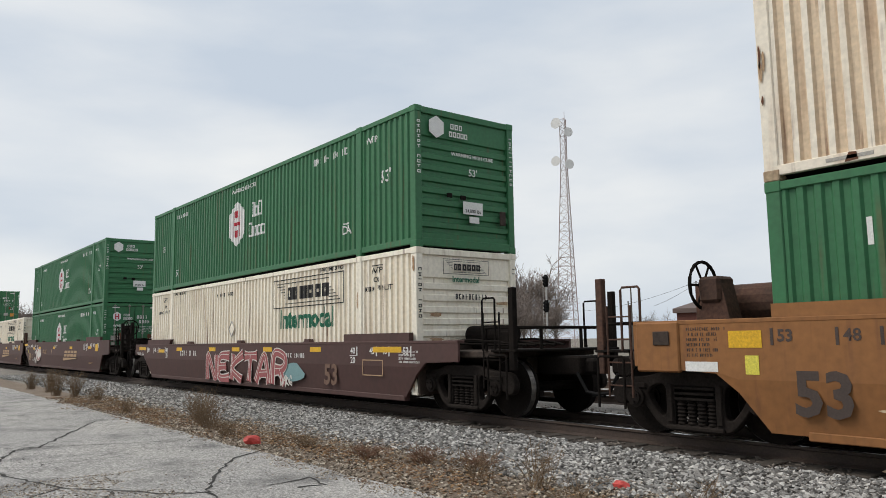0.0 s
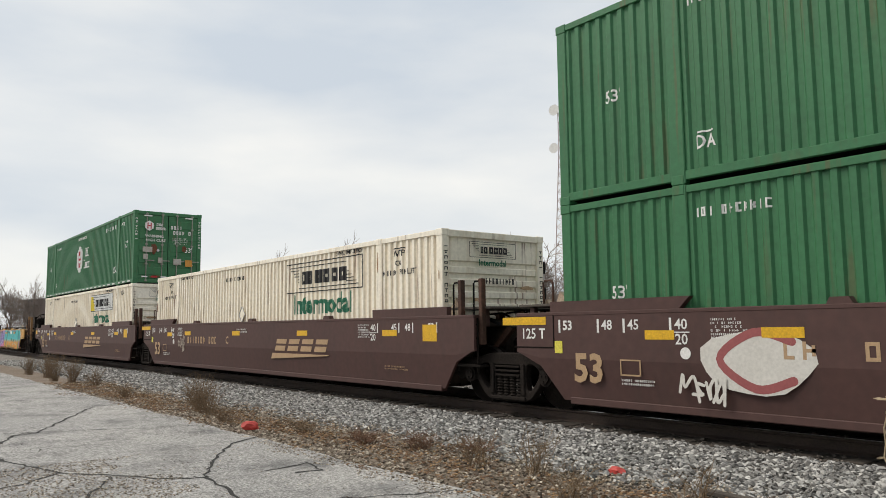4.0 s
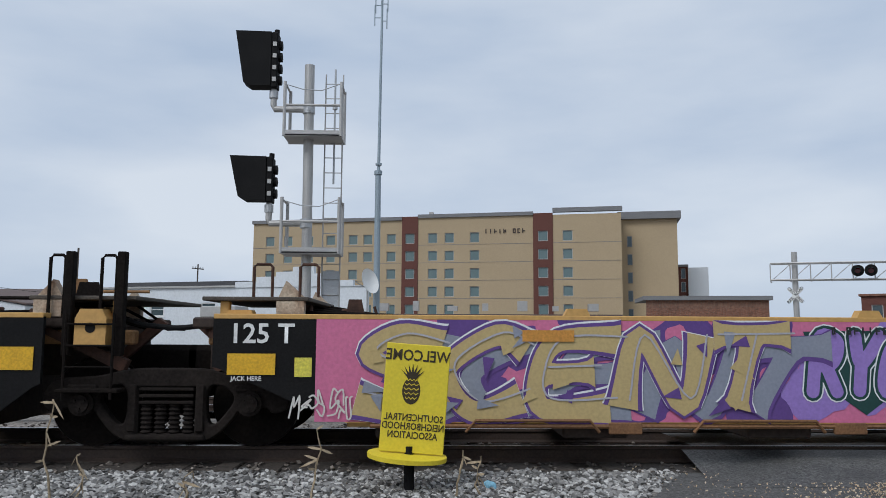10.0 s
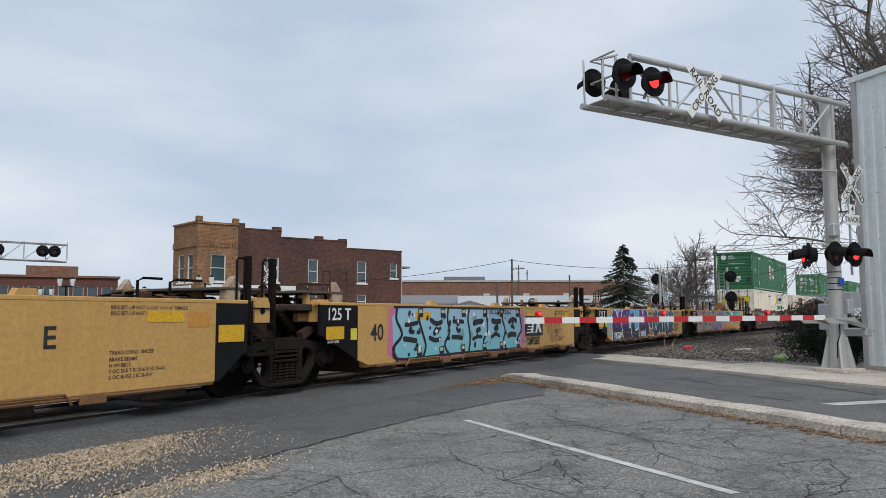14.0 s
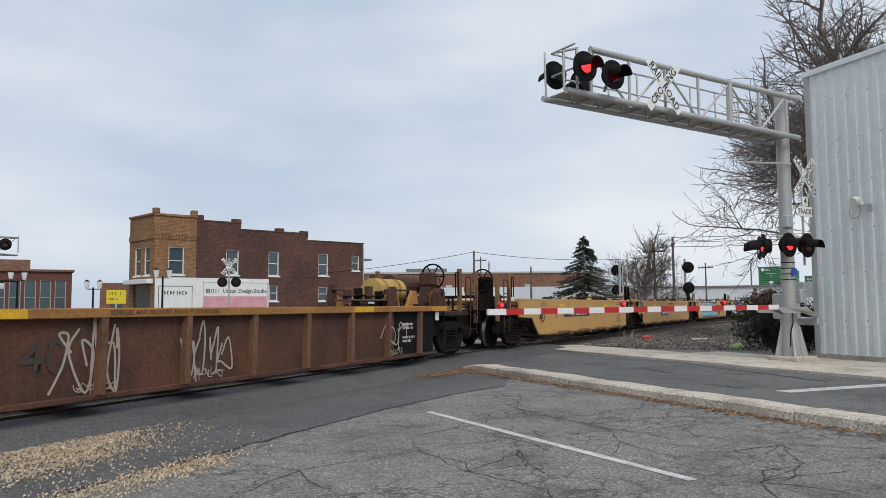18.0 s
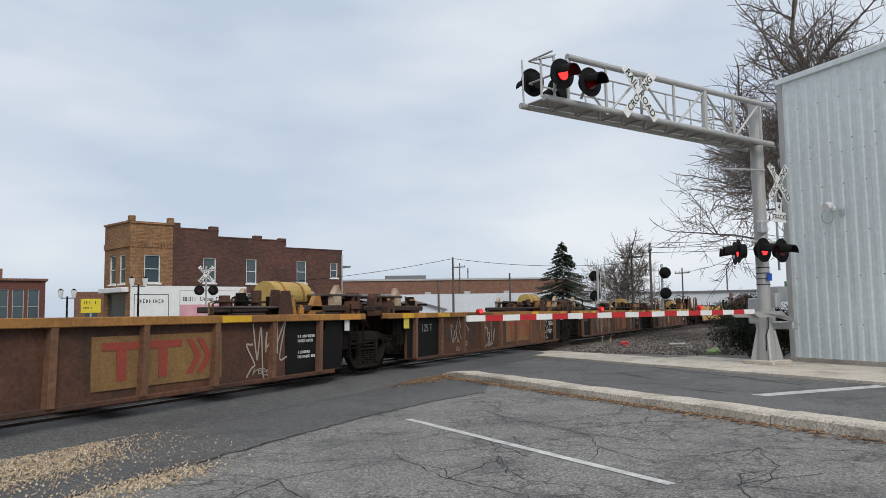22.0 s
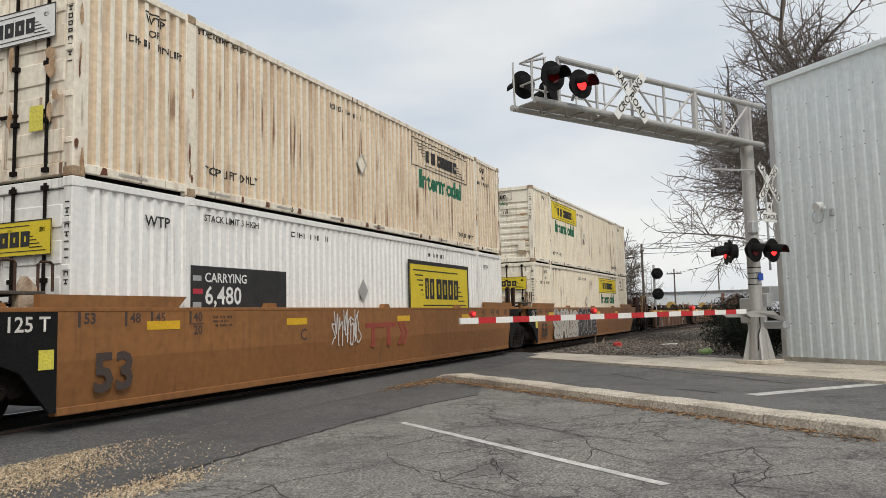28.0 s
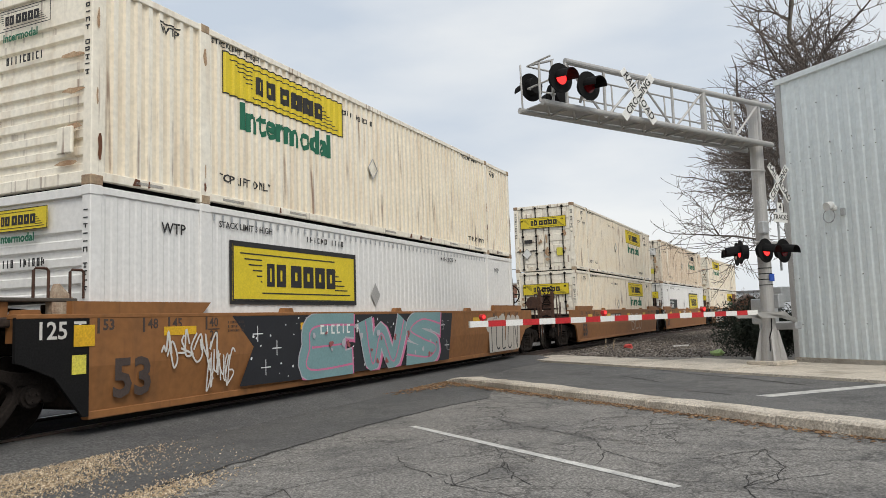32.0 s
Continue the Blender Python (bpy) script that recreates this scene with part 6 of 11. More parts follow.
def joint_gear(car, h, zz, n, seed, paints, reach):
    """Valves, levers, brackets and pipes crowded over the two ends of a well."""
    gr_ = random.Random(seed)
    for q in range(n):
        sx = 1 if q % 2 else -1
        xx, yy = sx * (h - gr_.uniform(0.5, reach)), gr_.uniform(-1.2, 0.6)
        mk = paints[q % len(paints)]
        kind = gr_.randint(0, 3)
        hh, ww = gr_.uniform(0.15, 0.5), gr_.uniform(0.04, 0.16)
        if kind == 0:
            part("bracket", MB().prism([(xx - ww * 1.6, zz), (xx + ww * 1.6, zz), (xx + ww * 0.6, zz + hh), (xx - ww * 0.9, zz + hh)], "y", yy, yy + 0.06), mk, car)
        elif kind == 1:
            part("brake_pipe", MB().tube([(xx, yy, zz + 0.02), (xx, yy, zz + hh * 0.7), (xx + 0.1, yy, zz + hh * 0.8), (xx + gr_.uniform(0.4, 1.0), yy, zz + hh * 0.8)], 0.022, 6), mk, car)
        elif kind == 2:
            valve = part("brake_valve", MB().tube([(xx, yy, zz), (xx, yy, zz + hh * 0.6)], ww * 0.9, 10), mk, car)
            part("valve_cap", MB().tube([(xx, yy, zz + hh * 0.6), (xx, yy, zz + hh * 0.8)], ww * 0.5, 8), mk, valve)
        else:
            lever = part("lever", MB().tube([(xx, yy, zz), (xx + 0.12 * sx, yy, zz + hh)], 0.02, 6), mk, car)
            part("lever_base", MB().box(xx - 0.09, xx + 0.09, yy - 0.06, yy + 0.06, zz - 0.02, zz + 0.12, 0.01), mk, lever)


# the empty yellow five-well car
DT = [-29.91, -45.05, -60.05, -75.11, -90.95, -106.0]
EMPTY = []
for i in range(5):
    front = "coupler" if i == 0 else "under"
    rear = "coupler" if i == 4 else "over"
    lab = ["yellow well car covered by turquoise and purple graffiti", "yellow well car with dark bubble-letter graffiti", "yellow well car with pale blue graffiti", "plain yellow well car with a black and white panel", "plain yellow well car with a black number panel"][i]
    car, h = unit("buff", DT[i], DT[i + 1], front, rear, lab, 40 + i, M_BUFF, wheel=i in (0, 4), own_front_truck=i == 0, group=G2)
    EMPTY.append((car, h))
    for x in (-3.6, 2.2, 5.2):
        stripe(car, x, 1.22, 0.6, 0.14, M_ORANGE if i < 2 else M_YELLOW)
    if rear == "over":
        lettering("125 T", M_TXT_W, 0.2, car, -h + 1.05, Y0 - 0.006, 1.24)
        stripe(car, -h + 0.95, 0.93, 0.5, 0.22, y=-SY - 0.006)
        lettering("JACK HERE", M_TXT_W, 0.045, car, -h + 0.9, Y0 - 0.006, 0.78)
        part("label", MB().box(-h + 1.4, -h + 1.58, -SY - 0.01, -SY - 0.004, 0.8, 1.0), M_LABEL, car)
    if front == "under":
        stripe(car, h - 1.55, 0.98, 0.5, 0.24, y=-SY - 0.006)
        for s, z in (('BRG SET-UP HGT 5-1/16" +/-1/16" FEMALE', 1.33), ('BRG SET-UP HGT 5-3/16" +/-1/16" MALE', 1.26), ("TREAD COND. SHOES", 0.79), ("BRAKE BEAMS", 0.71), ("H WHEELS", 0.64), ("7 OC D-5 7 IC D-6 5 IIC D-6A", 0.57), ("2 OC B-353 2 IC B-354", 0.5)):
            lettering(s, M_TXT_BRN, 0.045, car, h - 3.55, Y0, z, align="LEFT")
        stripe(car, h - 2.15, 1.18, 0.38, 0.2, M_ORANGE)
    joint_gear(car, h, 1.42 if 0 < i < 4 else 1.2, 16, 500 + i, (M_RUSTPOST, M_GEARBUFF, M_RUSTPOST, M_STEEL_DK), 2.5)
    for sx in (-1, 1):
        part("end_brace", MB().prism([(sx * (h - 1.5), 1.3), (sx * (h - 1.3), 1.3), (sx * (h - 0.45), 0.95), (sx * (h - 0.5), 0.82)], "y", -1.12, -1.0), M_RUSTPOST, car)
        part("end_beam", MB().box(min(sx * (h - 1.7), sx * (h - 0.4)), max(sx * (h - 1.7), sx * (h - 0.4)), -1.1, -0.95, 1.12, 1.28, 0.02), M_GEARBUFF, car)
    # pipes and step irons along the bottom
    mb = MB().tube([(-h + 2.2, -SY - 0.02, 0.3), (h - 2.2, -SY - 0.02, 0.3)], 0.025, 6)
    for k in range(4):
        x0 = -h + 3.2 + 2.4 * k
        mb.tube([(x0, -SY - 0.03, 0.24), (x0 + 0.1, -SY - 0.05, 0.36), (x0 + 1.3, -SY - 0.05, 0.36), (x0 + 1.4, -SY - 0.03, 0.24)], 0.018, 6)
        mb.box(x0 + 1.5, x0 + 1.85, -SY - 0.05, -SY, 0.22, 0.34, 0.01)
    part("side_pipe", mb, M_PIPE, car)

# ribbed five-well car
M_TANK = mat("faded_yellow_tank", (0.5, 0.34, 0.1), (0.3, 0.18, 0.06), rough=0.7, scale=3, patch=0.7, fine=0.2)
RB = [-110.4, -125.6, -141.2, -156.5, -171.8, -187.35]
RIBBED = []
for i in range(5):
    car, h = unit("ribbed", RB[i], RB[i + 1], "coupler" if i == 0 else "under", "coupler" if i == 4 else "over", "old rust-brown ribbed well car with yellow top chord", 60 + i, M_RIBBED, wheel=i in (0, 4), own_front_truck=i == 0, group="wells of the old ribbed car")
    RIBBED.append((car, h))
    stripe(car, -4.4, 1.19, 0.7, 0.1, y=-SY - 0.035)
    stripe(car, 3.0, 1.19, 0.7, 0.1, y=-SY - 0.035)
    small_print(car, -h + 2.3, 0.9, 3, 0.6, M_TXT_W, y=-SY + 0.07)
    # tank and gear on the joint
    tank = part("air_tank", MB().tube([(h - 2.5, -0.35, 1.62), (h - 2.44, -0.35, 1.62), (h - 1.36, -0.35, 1.62), (h - 1.3, -0.35, 1.62)], 0.27, 18), M_TANK, car, "yellow cylindrical air tank")
    for xx in (h - 2.2, h - 1.6):
        part("strap", MB().tube([(xx - 0.03, -0.35, 1.62), (xx + 0.03, -0.35, 1.62)], 0.285, 18), M_RIBTOP, tank)
    for xx, yy in ((h - 0.55, -1.2), (-h + 0.42, -1.2), (h - 0.55, 1.0), (-h + 0.42, 1.0)):
        brk = part("end_bracket", plate([(xx - 0.16, 1.2), (xx + 0.16, 1.2), (xx + 0.16, 1.58), (xx + 0.1, 1.68), (xx - 0.1, 1.68), (xx - 0.16, 1.58)], [[(xx + 0.06 * math.cos(a), 1.52 + 0.06 * math.sin(a)) for a in [2 * math.pi * i / 12 for i in range(12)]]], yy, yy + 0.2, 0.01), M_RUSTPOST, car)
    for q, (xx, hh) in enumerate(((h - 3.0, 0.42), (h - 2.75, 0.3), (-h + 1.0, 0.34), (-h + 1.5, 0.24), (-h + 2.0, 0.4))):
        part("guide", MB().prism([(xx - 0.16, 1.25), (xx + 0.16, 1.25), (xx + 0.05, 1.25 + hh), (xx - 0.1, 1.25 + hh)], "y", -1.25 + 0.1 * q, -1.15 + 0.1 * q), M_RIBTOP if q % 2 else M_RUSTPOST, car)
    joint_gear(car, h, 1.26, 26, 300 + i, (M_RUSTPOST, M_RIBTOP, M_STEEL_DK, M_RUSTPOST, M_GEARBUFF), 3.4)
    for k in range(2):
        ladder(car, h - 0.95 if k else -h + 0.95, -1.36, 0.45, 1.12, 0.3, 3, M_STEEL_DK, "step")
    part("walkway", MB().box(-h + 0.9, -h + 2.6, -1.1, -0.5, 1.36, 1.4, 0.01), M_DECKTOP, car)
    part("walkway", MB().box(h - 4.2, h - 2.7, -1.1, -0.5, 1.36, 1.4, 0.01), M_DECKTOP, car)
    for q in range(5):
        xx = h - 4.1 + 0.42 * q
        part("brake_valve", MB().tube([(xx, -0.75, 1.4), (xx, -0.75, 1.58 + 0.05 * (q % 3))], 0.09, 10).box(xx - 0.14, xx + 0.14, -0.85, -0.65, 1.46, 1.5, 0.008), M_STEEL_DK if q % 2 else M_RUSTPOST, car)
    stripe(car, -h + 1.3, 1.19, 0.55, 0.11, M_YELLOW, y=-SY - 0.036)
    stripe(car, -h + 2.0, 1.19, 0.45, 0.11, M_ORANGE, y=-SY - 0.036)
    stripe(car, h - 1.25, 1.19, 0.8, 0.11, M_ORANGE, y=-SY - 0.036)
    part("white_tag", MB().box(h - 1.36, h - 1.2, -SY + 0.01, -SY + 0.03, 0.92, 1.12), M_TXT_W, car)
    small_print(car, h - 2.9, 0.86, 2, 0.75, M_TXT_W, y=-SY + 0.055, hh=0.05)
    small_print(car, h - 2.9, 0.58, 2, 0.6, M_TXT_W, y=-SY + 0.055, hh=0.05)
    mb = MB()
    for k in range(7):
        x0 = -h + 0.8 + 0.42 * k
        mb.box(x0, x0 + 0.12, -1.0 + 0.25 * (k % 4), -0.8 + 0.25 * (k % 4), 1.25, 1.45 + 0.1 * (k % 3), 0.015)
    mb.tube([(-h + 0.6, -0.9, 1.42), (-h + 3.6, -0.8, 1.46)], 0.03, 6)
    mb.tube([(-h + 0.6, 0.5, 1.4), (-h + 3.6, 0.6, 1.5)], 0.03, 6)
    part("brake_gear", mb, M_STEEL_DK, car)
    part("guide", MB().prism([(h - 2.3, 1.24), (h - 1.8, 1.24), (h - 1.9, 1.6), (h - 2.05, 1.6)], "y", -1.2, -1.1), M_RIBTOP, car)
    mb = MB()
    for k in range(5):
        x0 = h - 2.6 + 0.38 * k
        mb.box(x0, x0 + 0.1, -0.9 + 0.35 * (k % 3), -0.75 + 0.35 * (k % 3), 1.25, 1.42 + 0.08 * (k % 2), 0.015)
    part("brake_gear", mb, M_STEEL_DK, car)


def big_word(car, x, z, w, hh, m, y):
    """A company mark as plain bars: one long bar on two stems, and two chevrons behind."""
    a, b = y - 0.006, y - 0.001
    part("company_mark", MB().box(x, x + w * 2.25, a, b, z + hh * 0.8, z + hh), m, car)
    for u in (0.38, 1.55):
        part("company_mark", MB().box(x + w * u, x + w * (u + 0.26), a, b, z, z + hh * 0.8), m, car)
    for u in (2.4, 2.75):
        part("company_mark", MB().prism([(x + w * u, z), (x + w * (u + 0.2), z), (x + w * (u + 0.5), z + hh / 2), (x + w * (u + 0.2), z + hh), (x + w * u, z + hh), (x + w * (u + 0.3), z + hh / 2)], "y", a, b), m, car)


M_MARK = mat("weathered_mark_panel", (0.26, 0.15, 0.05), (0.13, 0.07, 0.035), rough=0.8, scale=1.5, patch=0.8, streak=0.4)
for i in (1, 2, 3):
    part("mark_panel", MB().box(0.35, 2.75, -SY + 0.055, -SY + 0.069, 0.32, 1.0), M_MARK, RIBBED[i][0], "weathered yellow mark panel")
    big_word(RIBBED[i][0], 0.5, 0.42, 0.62, 0.5, M_TXT_RED, -SY + 0.054)

# loaded orange-brown cars at the tail
G3 = "wells of the orange-brown stack cars"
JB = [-191.3, -210.8, -230.4, -249.8]
TAIL = []
for i in range(3):
    car, h = unit("tan", JB[i], JB[i + 1], "coupler" if i == 0 else "under", "coupler" if i == 2 else "over", ["orange-brown well car with silver bubble graffiti", "orange-brown well car with dark red block mark", "orange-brown well car with a black number panel"][i], 80 + i, M_TAN, wheel=i != 1, own_front_truck=i == 0, group=G3)
    TAIL.append((car, h))
T7 = [-254.14, -273.4, -292.2]
for i in range(2):
    car, h = unit("tan", T7[i], T7[i + 1], "coupler" if i == 0 else "under", "over", "orange-brown well car with star-field graffiti" if i == 0 else "orange-brown well car at the end of the sight", 90 + i, M_TAN, wheel=True, own_front_truck=i == 0, group=G3)
    TAIL.append((car, h))
for i, (car, h) in enumerate(TAIL):
    for x in (-6.6, -3.4, 0.8, 4.6):
        stripe(car, x, 1.2, 0.62, 0.12)
    size_marks(car, h, M_TXT_BRN)
    lettering("53", M_TXT_BRN, 0.46, car, -7.45, Y0, 0.6)
    if i != 2:
        lettering("125 T", P_TAGW, 0.17 if i != 3 else 0.2, car, -h + 1.1, Y0 - 0.006, 1.24)
        if i == 3:
            stripe(car, -h + 1.42, 1.18, 0.3, 0.26, y=-SY - 0.006)
        part("label", MB().box(-h + 1.25, -h + 1.45, -SY - 0.01, -SY - 0.004, 0.72, 0.95), M_LABEL, car)
    small_print(car, -5.6, 1.3, 3, 0.5, M_TXT_BRN)
    lettering("C" if i else "B", M_TXT_BRN, 0.2, car, -3.2, Y0, 0.95)
big_word(TAIL[1][0], -0.95, 0.62, 0.6, 0.5, M_TXT_RED, -SY - 0.001)
for k in (2, 3):
    part("number_panel", MB().box(-3.2, -1.0, -SY - 0.005, -SY - 0.001, 1.0, 1.25), M_TXT_K, TAIL[k][0])
    part("car_code", bars(MB(), -3.1, -1.1, -SY - 0.006, 1.12, 0.17, 11, drnd), M_TXT_W, TAIL[k][0])
jm = [(JB[i] + JB[i + 1]) / 2 for i in range(3)]
tm7 = [(T7[i] + T7[i + 1]) / 2 for i in range(2)]
container(M_CREAMC, "jb_y", jm[0], 0, "cream container with yellow mark near its front", "rear", seed=51)
container(M_CREAMC, "jb_y_rear", jm[0], 1, "cream container with rust-streaked ribbed end", "front", M_RUSTFRAME, seed=52)
container(M_WHITEW, "white_wreath", jm[1], 0, "clean white container with black poster and yellow sign", "rear", seed=53)
container(M_RUSTC, "jb", jm[1], 1, "cream container with rusted lower frame and doors", "rear", M_RUSTFRAME, seed=54)
container(M_CREAMC, "jb_y", jm[2], 0, "cream container with yellow-marked doors", "rear", seed=55)
container(M_CREAMC, "jb_y", jm[2], 1, "cream container with soot-stained doors", "rear", M_RUSTFRAME, seed=56)
container(M_WHITEC, "white_sign", tm7[0], 0, "smooth white container with large yellow sign", "front", seed=57)
container(M_CREAMC, "jb_y_rear", tm7[0], 1, "cream container with yellow mark near its rear", "front", M_RUSTFRAME, seed=58)
container(M_CREAMC, "jb", tm7[1], 0, "cream container at the tail", "rear", seed=59)

# ---- crossing signal with cantilever ----
def frame_at(o, d):
    """Pose with origin o (x, y, z) and local x along the plan direction d."""
    return pose(o[0], o[1], o[2] if len(o) > 2 else GZ, 0, 0, math.degrees(math.atan2(d[1], d[0])))


FLASH = []


def flasher(parent, x, y, z, facing, lit, phase=0, turn=0):
    """Round black target with hood and red lens; facing +1 looks along +y of its own frame."""
    f = facing
    tgt = part("lamp_target", MB().tube([(0, 0, 0), (0, f * 0.02, 0)], 0.3, 28), M_BLACK, parent)
    tgt.matrix_basis = pose(x, y, z, 0, 0, turn)
    part("lamp_housing", MB().tube([(0, -f * 0.16, 0), (0, 0, 0)], 0.17, 16, 0.19), M_BLACK, tgt)
    hood = MB()
    n = 12
    for i in range(n + 1):
        a = math.pi * (i / n) * 1.1 - math.pi * 0.05
        for dy, dz in ((0.02, 0.0), (0.36, -0.05)):
            hood.v.append((0.17 * math.cos(a), f * dy, dz + 0.17 * math.sin(a)))
            hood.v.append((0.155 * math.cos(a), f * dy, dz + 0.155 * math.sin(a)))
    for i in range(n):
        k, m = 4 * i, 4 * i + 4
        hood.f += [(k, k + 2, m + 2, m), (k + 1, m + 1, m + 3, k + 3), (k + 2, k + 3, m + 3, m + 2)]
    part("hood", hood, M_BLACK, tgt)
    part("lens", MB().tube([(0, f * 0.02, 0), (0, f * 0.034, 0)], 0.148, 20), M_DARKRED, tgt, "dark red unlit lens")
    if lit:
        lamp = part("bulb_glow", MB().tube([(0, 0, 0), (0, f * 0.008, 0)], 0.13, 20), M_GLOWRED, tgt, "glowing red lamp")
        lamp.matrix_basis = pose(0, f * 0.03, 0)
        FLASH.append((lamp, 0, 0, 0, f, phase))


def crossbuck(parent, x, y, z, facing, s=0.62):
    f = facing
    for k, (ang, w) in enumerate(((48, "CROSSING"), (-48, "RAIL  ROAD"))):
        bd = MB().box(-s, s, -0.006, 0.006, -0.1, 0.1, 0.004)
        ob = part("crossbuck_board", bd, M_WHITE, parent)
        ob.matrix_basis = pose(x, y + f * 0.012 * (1 + k), z, 0, ang, 0)
        tx = new("lettering", text_mesh(w, M_TXT_K, 0.155))
        tx.parent = ob
        tx.matrix_basis = pose(0, f * 0.011, 0, 0, 0, 180 if f > 0 else 0) @ Matrix.Diagonal((0.95 if k else 1.0, 1, 1, 1))
        if f > 0:
            tx.matrix_basis = pose(0, 0.011, 0, 0, 0, 180) @ pose(0, 0, 0, 0, 0, 0)
    return None


CANT = thing("crossing_signal", "aluminium crossing signal mast with cantilever and gate arm", "crossing signal", m=frame_at((21.4, 0.83), (-0.841, 0.541)))
mb = MB().tube([(0, 0, 0.2), (0, 0, 6.75)], 0.16, 18)
part("mast", mb, M_ALU, CANT)
part("base_plate", MB().box(-0.42, 0.42, -0.42, 0.42, 0.05, 0.16, 0.02), M_CONC, CANT)
mb = MB()
for i in range(4):
    a = math.pi / 4 + math.pi / 2 * i
    c, s = math.cos(a), math.sin(a)
    mb.prism([(0.14, 0.16), (0.38, 0.16), (0.22, 0.9), (0.14, 0.9)], "y", -0.02, 0.02)
    k = len(mb.v) - 8
    for j in range(8):
        px, py, pz = mb.v[k + j]
        mb.v[k + j] = (px * c - py * s, px * s + py * c, pz)
mb.tube([(0, 0, 0.16), (0, 0, 0.95)], 0.24, 14, 0.18)
part("mast_skirt", mb, M_ALU, CANT)
LT, zl, zt = 7.42, 5.54, 6.52
NY, FY = 0.36, -0.36


def deck_z(x):
    return zl + 0.1 * x / LT


part("top_chord", MB().tube([(-0.15, NY, zt), (6.78, NY, zt + 0.05)], 0.065, 12), M_ALU, CANT)
for yy in (NY, FY):
    part("bottom_chord", MB().tube([(-0.12, yy, deck_z(0)), (LT, yy, deck_z(LT))], 0.065, 12), M_ALU, CANT)
for i in range(10):
    x0 = 0.2 + i * (LT - 0.3) / 10
    x1 = x0 + (LT - 0.3) / 10
    part("cross_brace", MB().tube([(x0, FY, deck_z(x0)), (x1, NY, deck_z(x1))], 0.026, 6), M_ALU, CANT)
    part("cross_bar", MB().tube([(x0, FY, deck_z(x0)), (x0, NY, deck_z(x0))], 0.026, 6), M_ALU, CANT)
    part("walkway_panel", MB().box(x0, x1 - 0.02, -0.28, 0.28, deck_z(x0) + 0.035, deck_z(x0) + 0.055), M_ALU, CANT)
for i in range(7):
    x0 = 0.35 + i * 1.07
    part("truss_post", MB().tube([(x0, NY, deck_z(x0)), (x0, NY, zt + 0.02)], 0.032 if i != 2 else 0.07, 8), M_ALU, CANT)
    if i < 6:
        p, q = (x0, x0 + 1.07) if i % 2 else (x0 + 1.07, x0)
        part("truss_diagonal", MB().tube([(p, NY, zl - 0.02), (q, NY, zt)], 0.026, 6), M_ALU, CANT)
for i in range(9):
    x0 = 0.3 + i * 0.88
    part("rail_post", MB().tube([(x0, FY, deck_z(x0)), (x0, FY - 0.02, deck_z(x0) + 0.98)], 0.02, 6), M_ALU, CANT)
for dz in (0.5, 0.98):
    part("hand_rail", MB().tube([(0.2, FY - 0.01, zl + dz), (LT - 0.25, FY - 0.01, deck_z(LT) + dz)], 0.02, 6), M_ALU, CANT)
for dz in (0.5, 0.98):
    part("hand_rail", MB().tube([(LT - 0.25, FY, deck_z(LT) + dz), (LT - 0.25, NY, deck_z(LT) + dz)], 0.02, 6), M_ALU, CANT)
for xx in (LT - 0.28, LT + 0.06):
    part("tip_post", MB().tube([(xx, NY, deck_z(LT)), (xx, NY, zt + (0.02 if xx < LT else -0.1))], 0.026, 6), M_ALU, CANT)
part("tip_bar", MB().prism([(LT - 0.32, zt + 0.04), (LT + 0.16, zt - 0.12), (LT + 0.16, zt - 0.15), (LT - 0.32, zt + 0.01)], "y", NY - 0.12, NY + 0.02), M_ALU, CANT)
part("mast_brace", MB().tube([(0.0, 0.2, 4.9), (1.9, 0.3, 4.75)], 0.025, 6), M_ALU, CANT)
flasher(CANT, 7.17, 0.62, 6.08, 1, True, 0)
flasher(CANT, 6.42, 0.62, 6.03, 1, True, 1)
flasher(CANT, 6.96, -0.5, 6.24, -1, False)
flasher(CANT, 6.24, -0.5, 6.15, -1, False)
crossbuck(CANT, 4.84, 0.5, 6.06, 1, 0.7)
# mast lamps, signs and boxes
part("lamp_bracket", MB().tube([(6.42, 0.36, 5.75), (6.42, 0.5, 6.0)], 0.03, 8).tube([(7.17, 0.36, 5.8), (7.17, 0.5, 6.05)], 0.03, 8), M_ALU, CANT)
part("lamp_arm", MB().tube([(-0.55, 0.25, 3.05), (0.75, 0.25, 3.05)], 0.04, 8).box(-0.08, 0.08, -0.02, 0.26, 3.0, 3.1, 0.01), M_ALU, CANT)
flasher(CANT, 0.41, 0.32, 2.86, 1, True, 0)
flasher(CANT, -0.34, 0.32, 2.87, 1, True, 1)
flasher(CANT, 0.78, -0.1, 2.85, 1, True, 0, -133)
flasher(CANT, 0.3, -0.55, 2.85, 1, True, 1, -133)
crossbuck(CANT, -0.7, 0.1, 4.66, 1, 0.6)
part("sign_post", MB().tube([(-0.68, 0.02, 2.4), (-0.68, 0.02, 5.1)], 0.03, 8), M_GALV, CANT)
pl = part("track_count_sign", MB().box(-0.29, 0.29, -0.006, 0.006, -0.13, 0.13, 0.004), M_WHITE, CANT)
pl.matrix_basis = pose(-0.68, 0.1, 3.76)
tx = new("lettering", text_mesh("TRACKS", M_TXT_K, 0.12))
tx.parent = pl
tx.matrix_basis = pose(0, 0.01, 0, 0, 0, 180)
pl = part("track_count_sign", MB().box(-0.12, 0.12, -0.006, 0.006, -0.12, 0.12, 0.004), M_WHITE, CANT)
pl.matrix_basis = pose(-0.68, 0.1, 4.02)
tx = new("lettering", text_mesh("4", M_TXT_K, 0.16))
tx.parent = pl
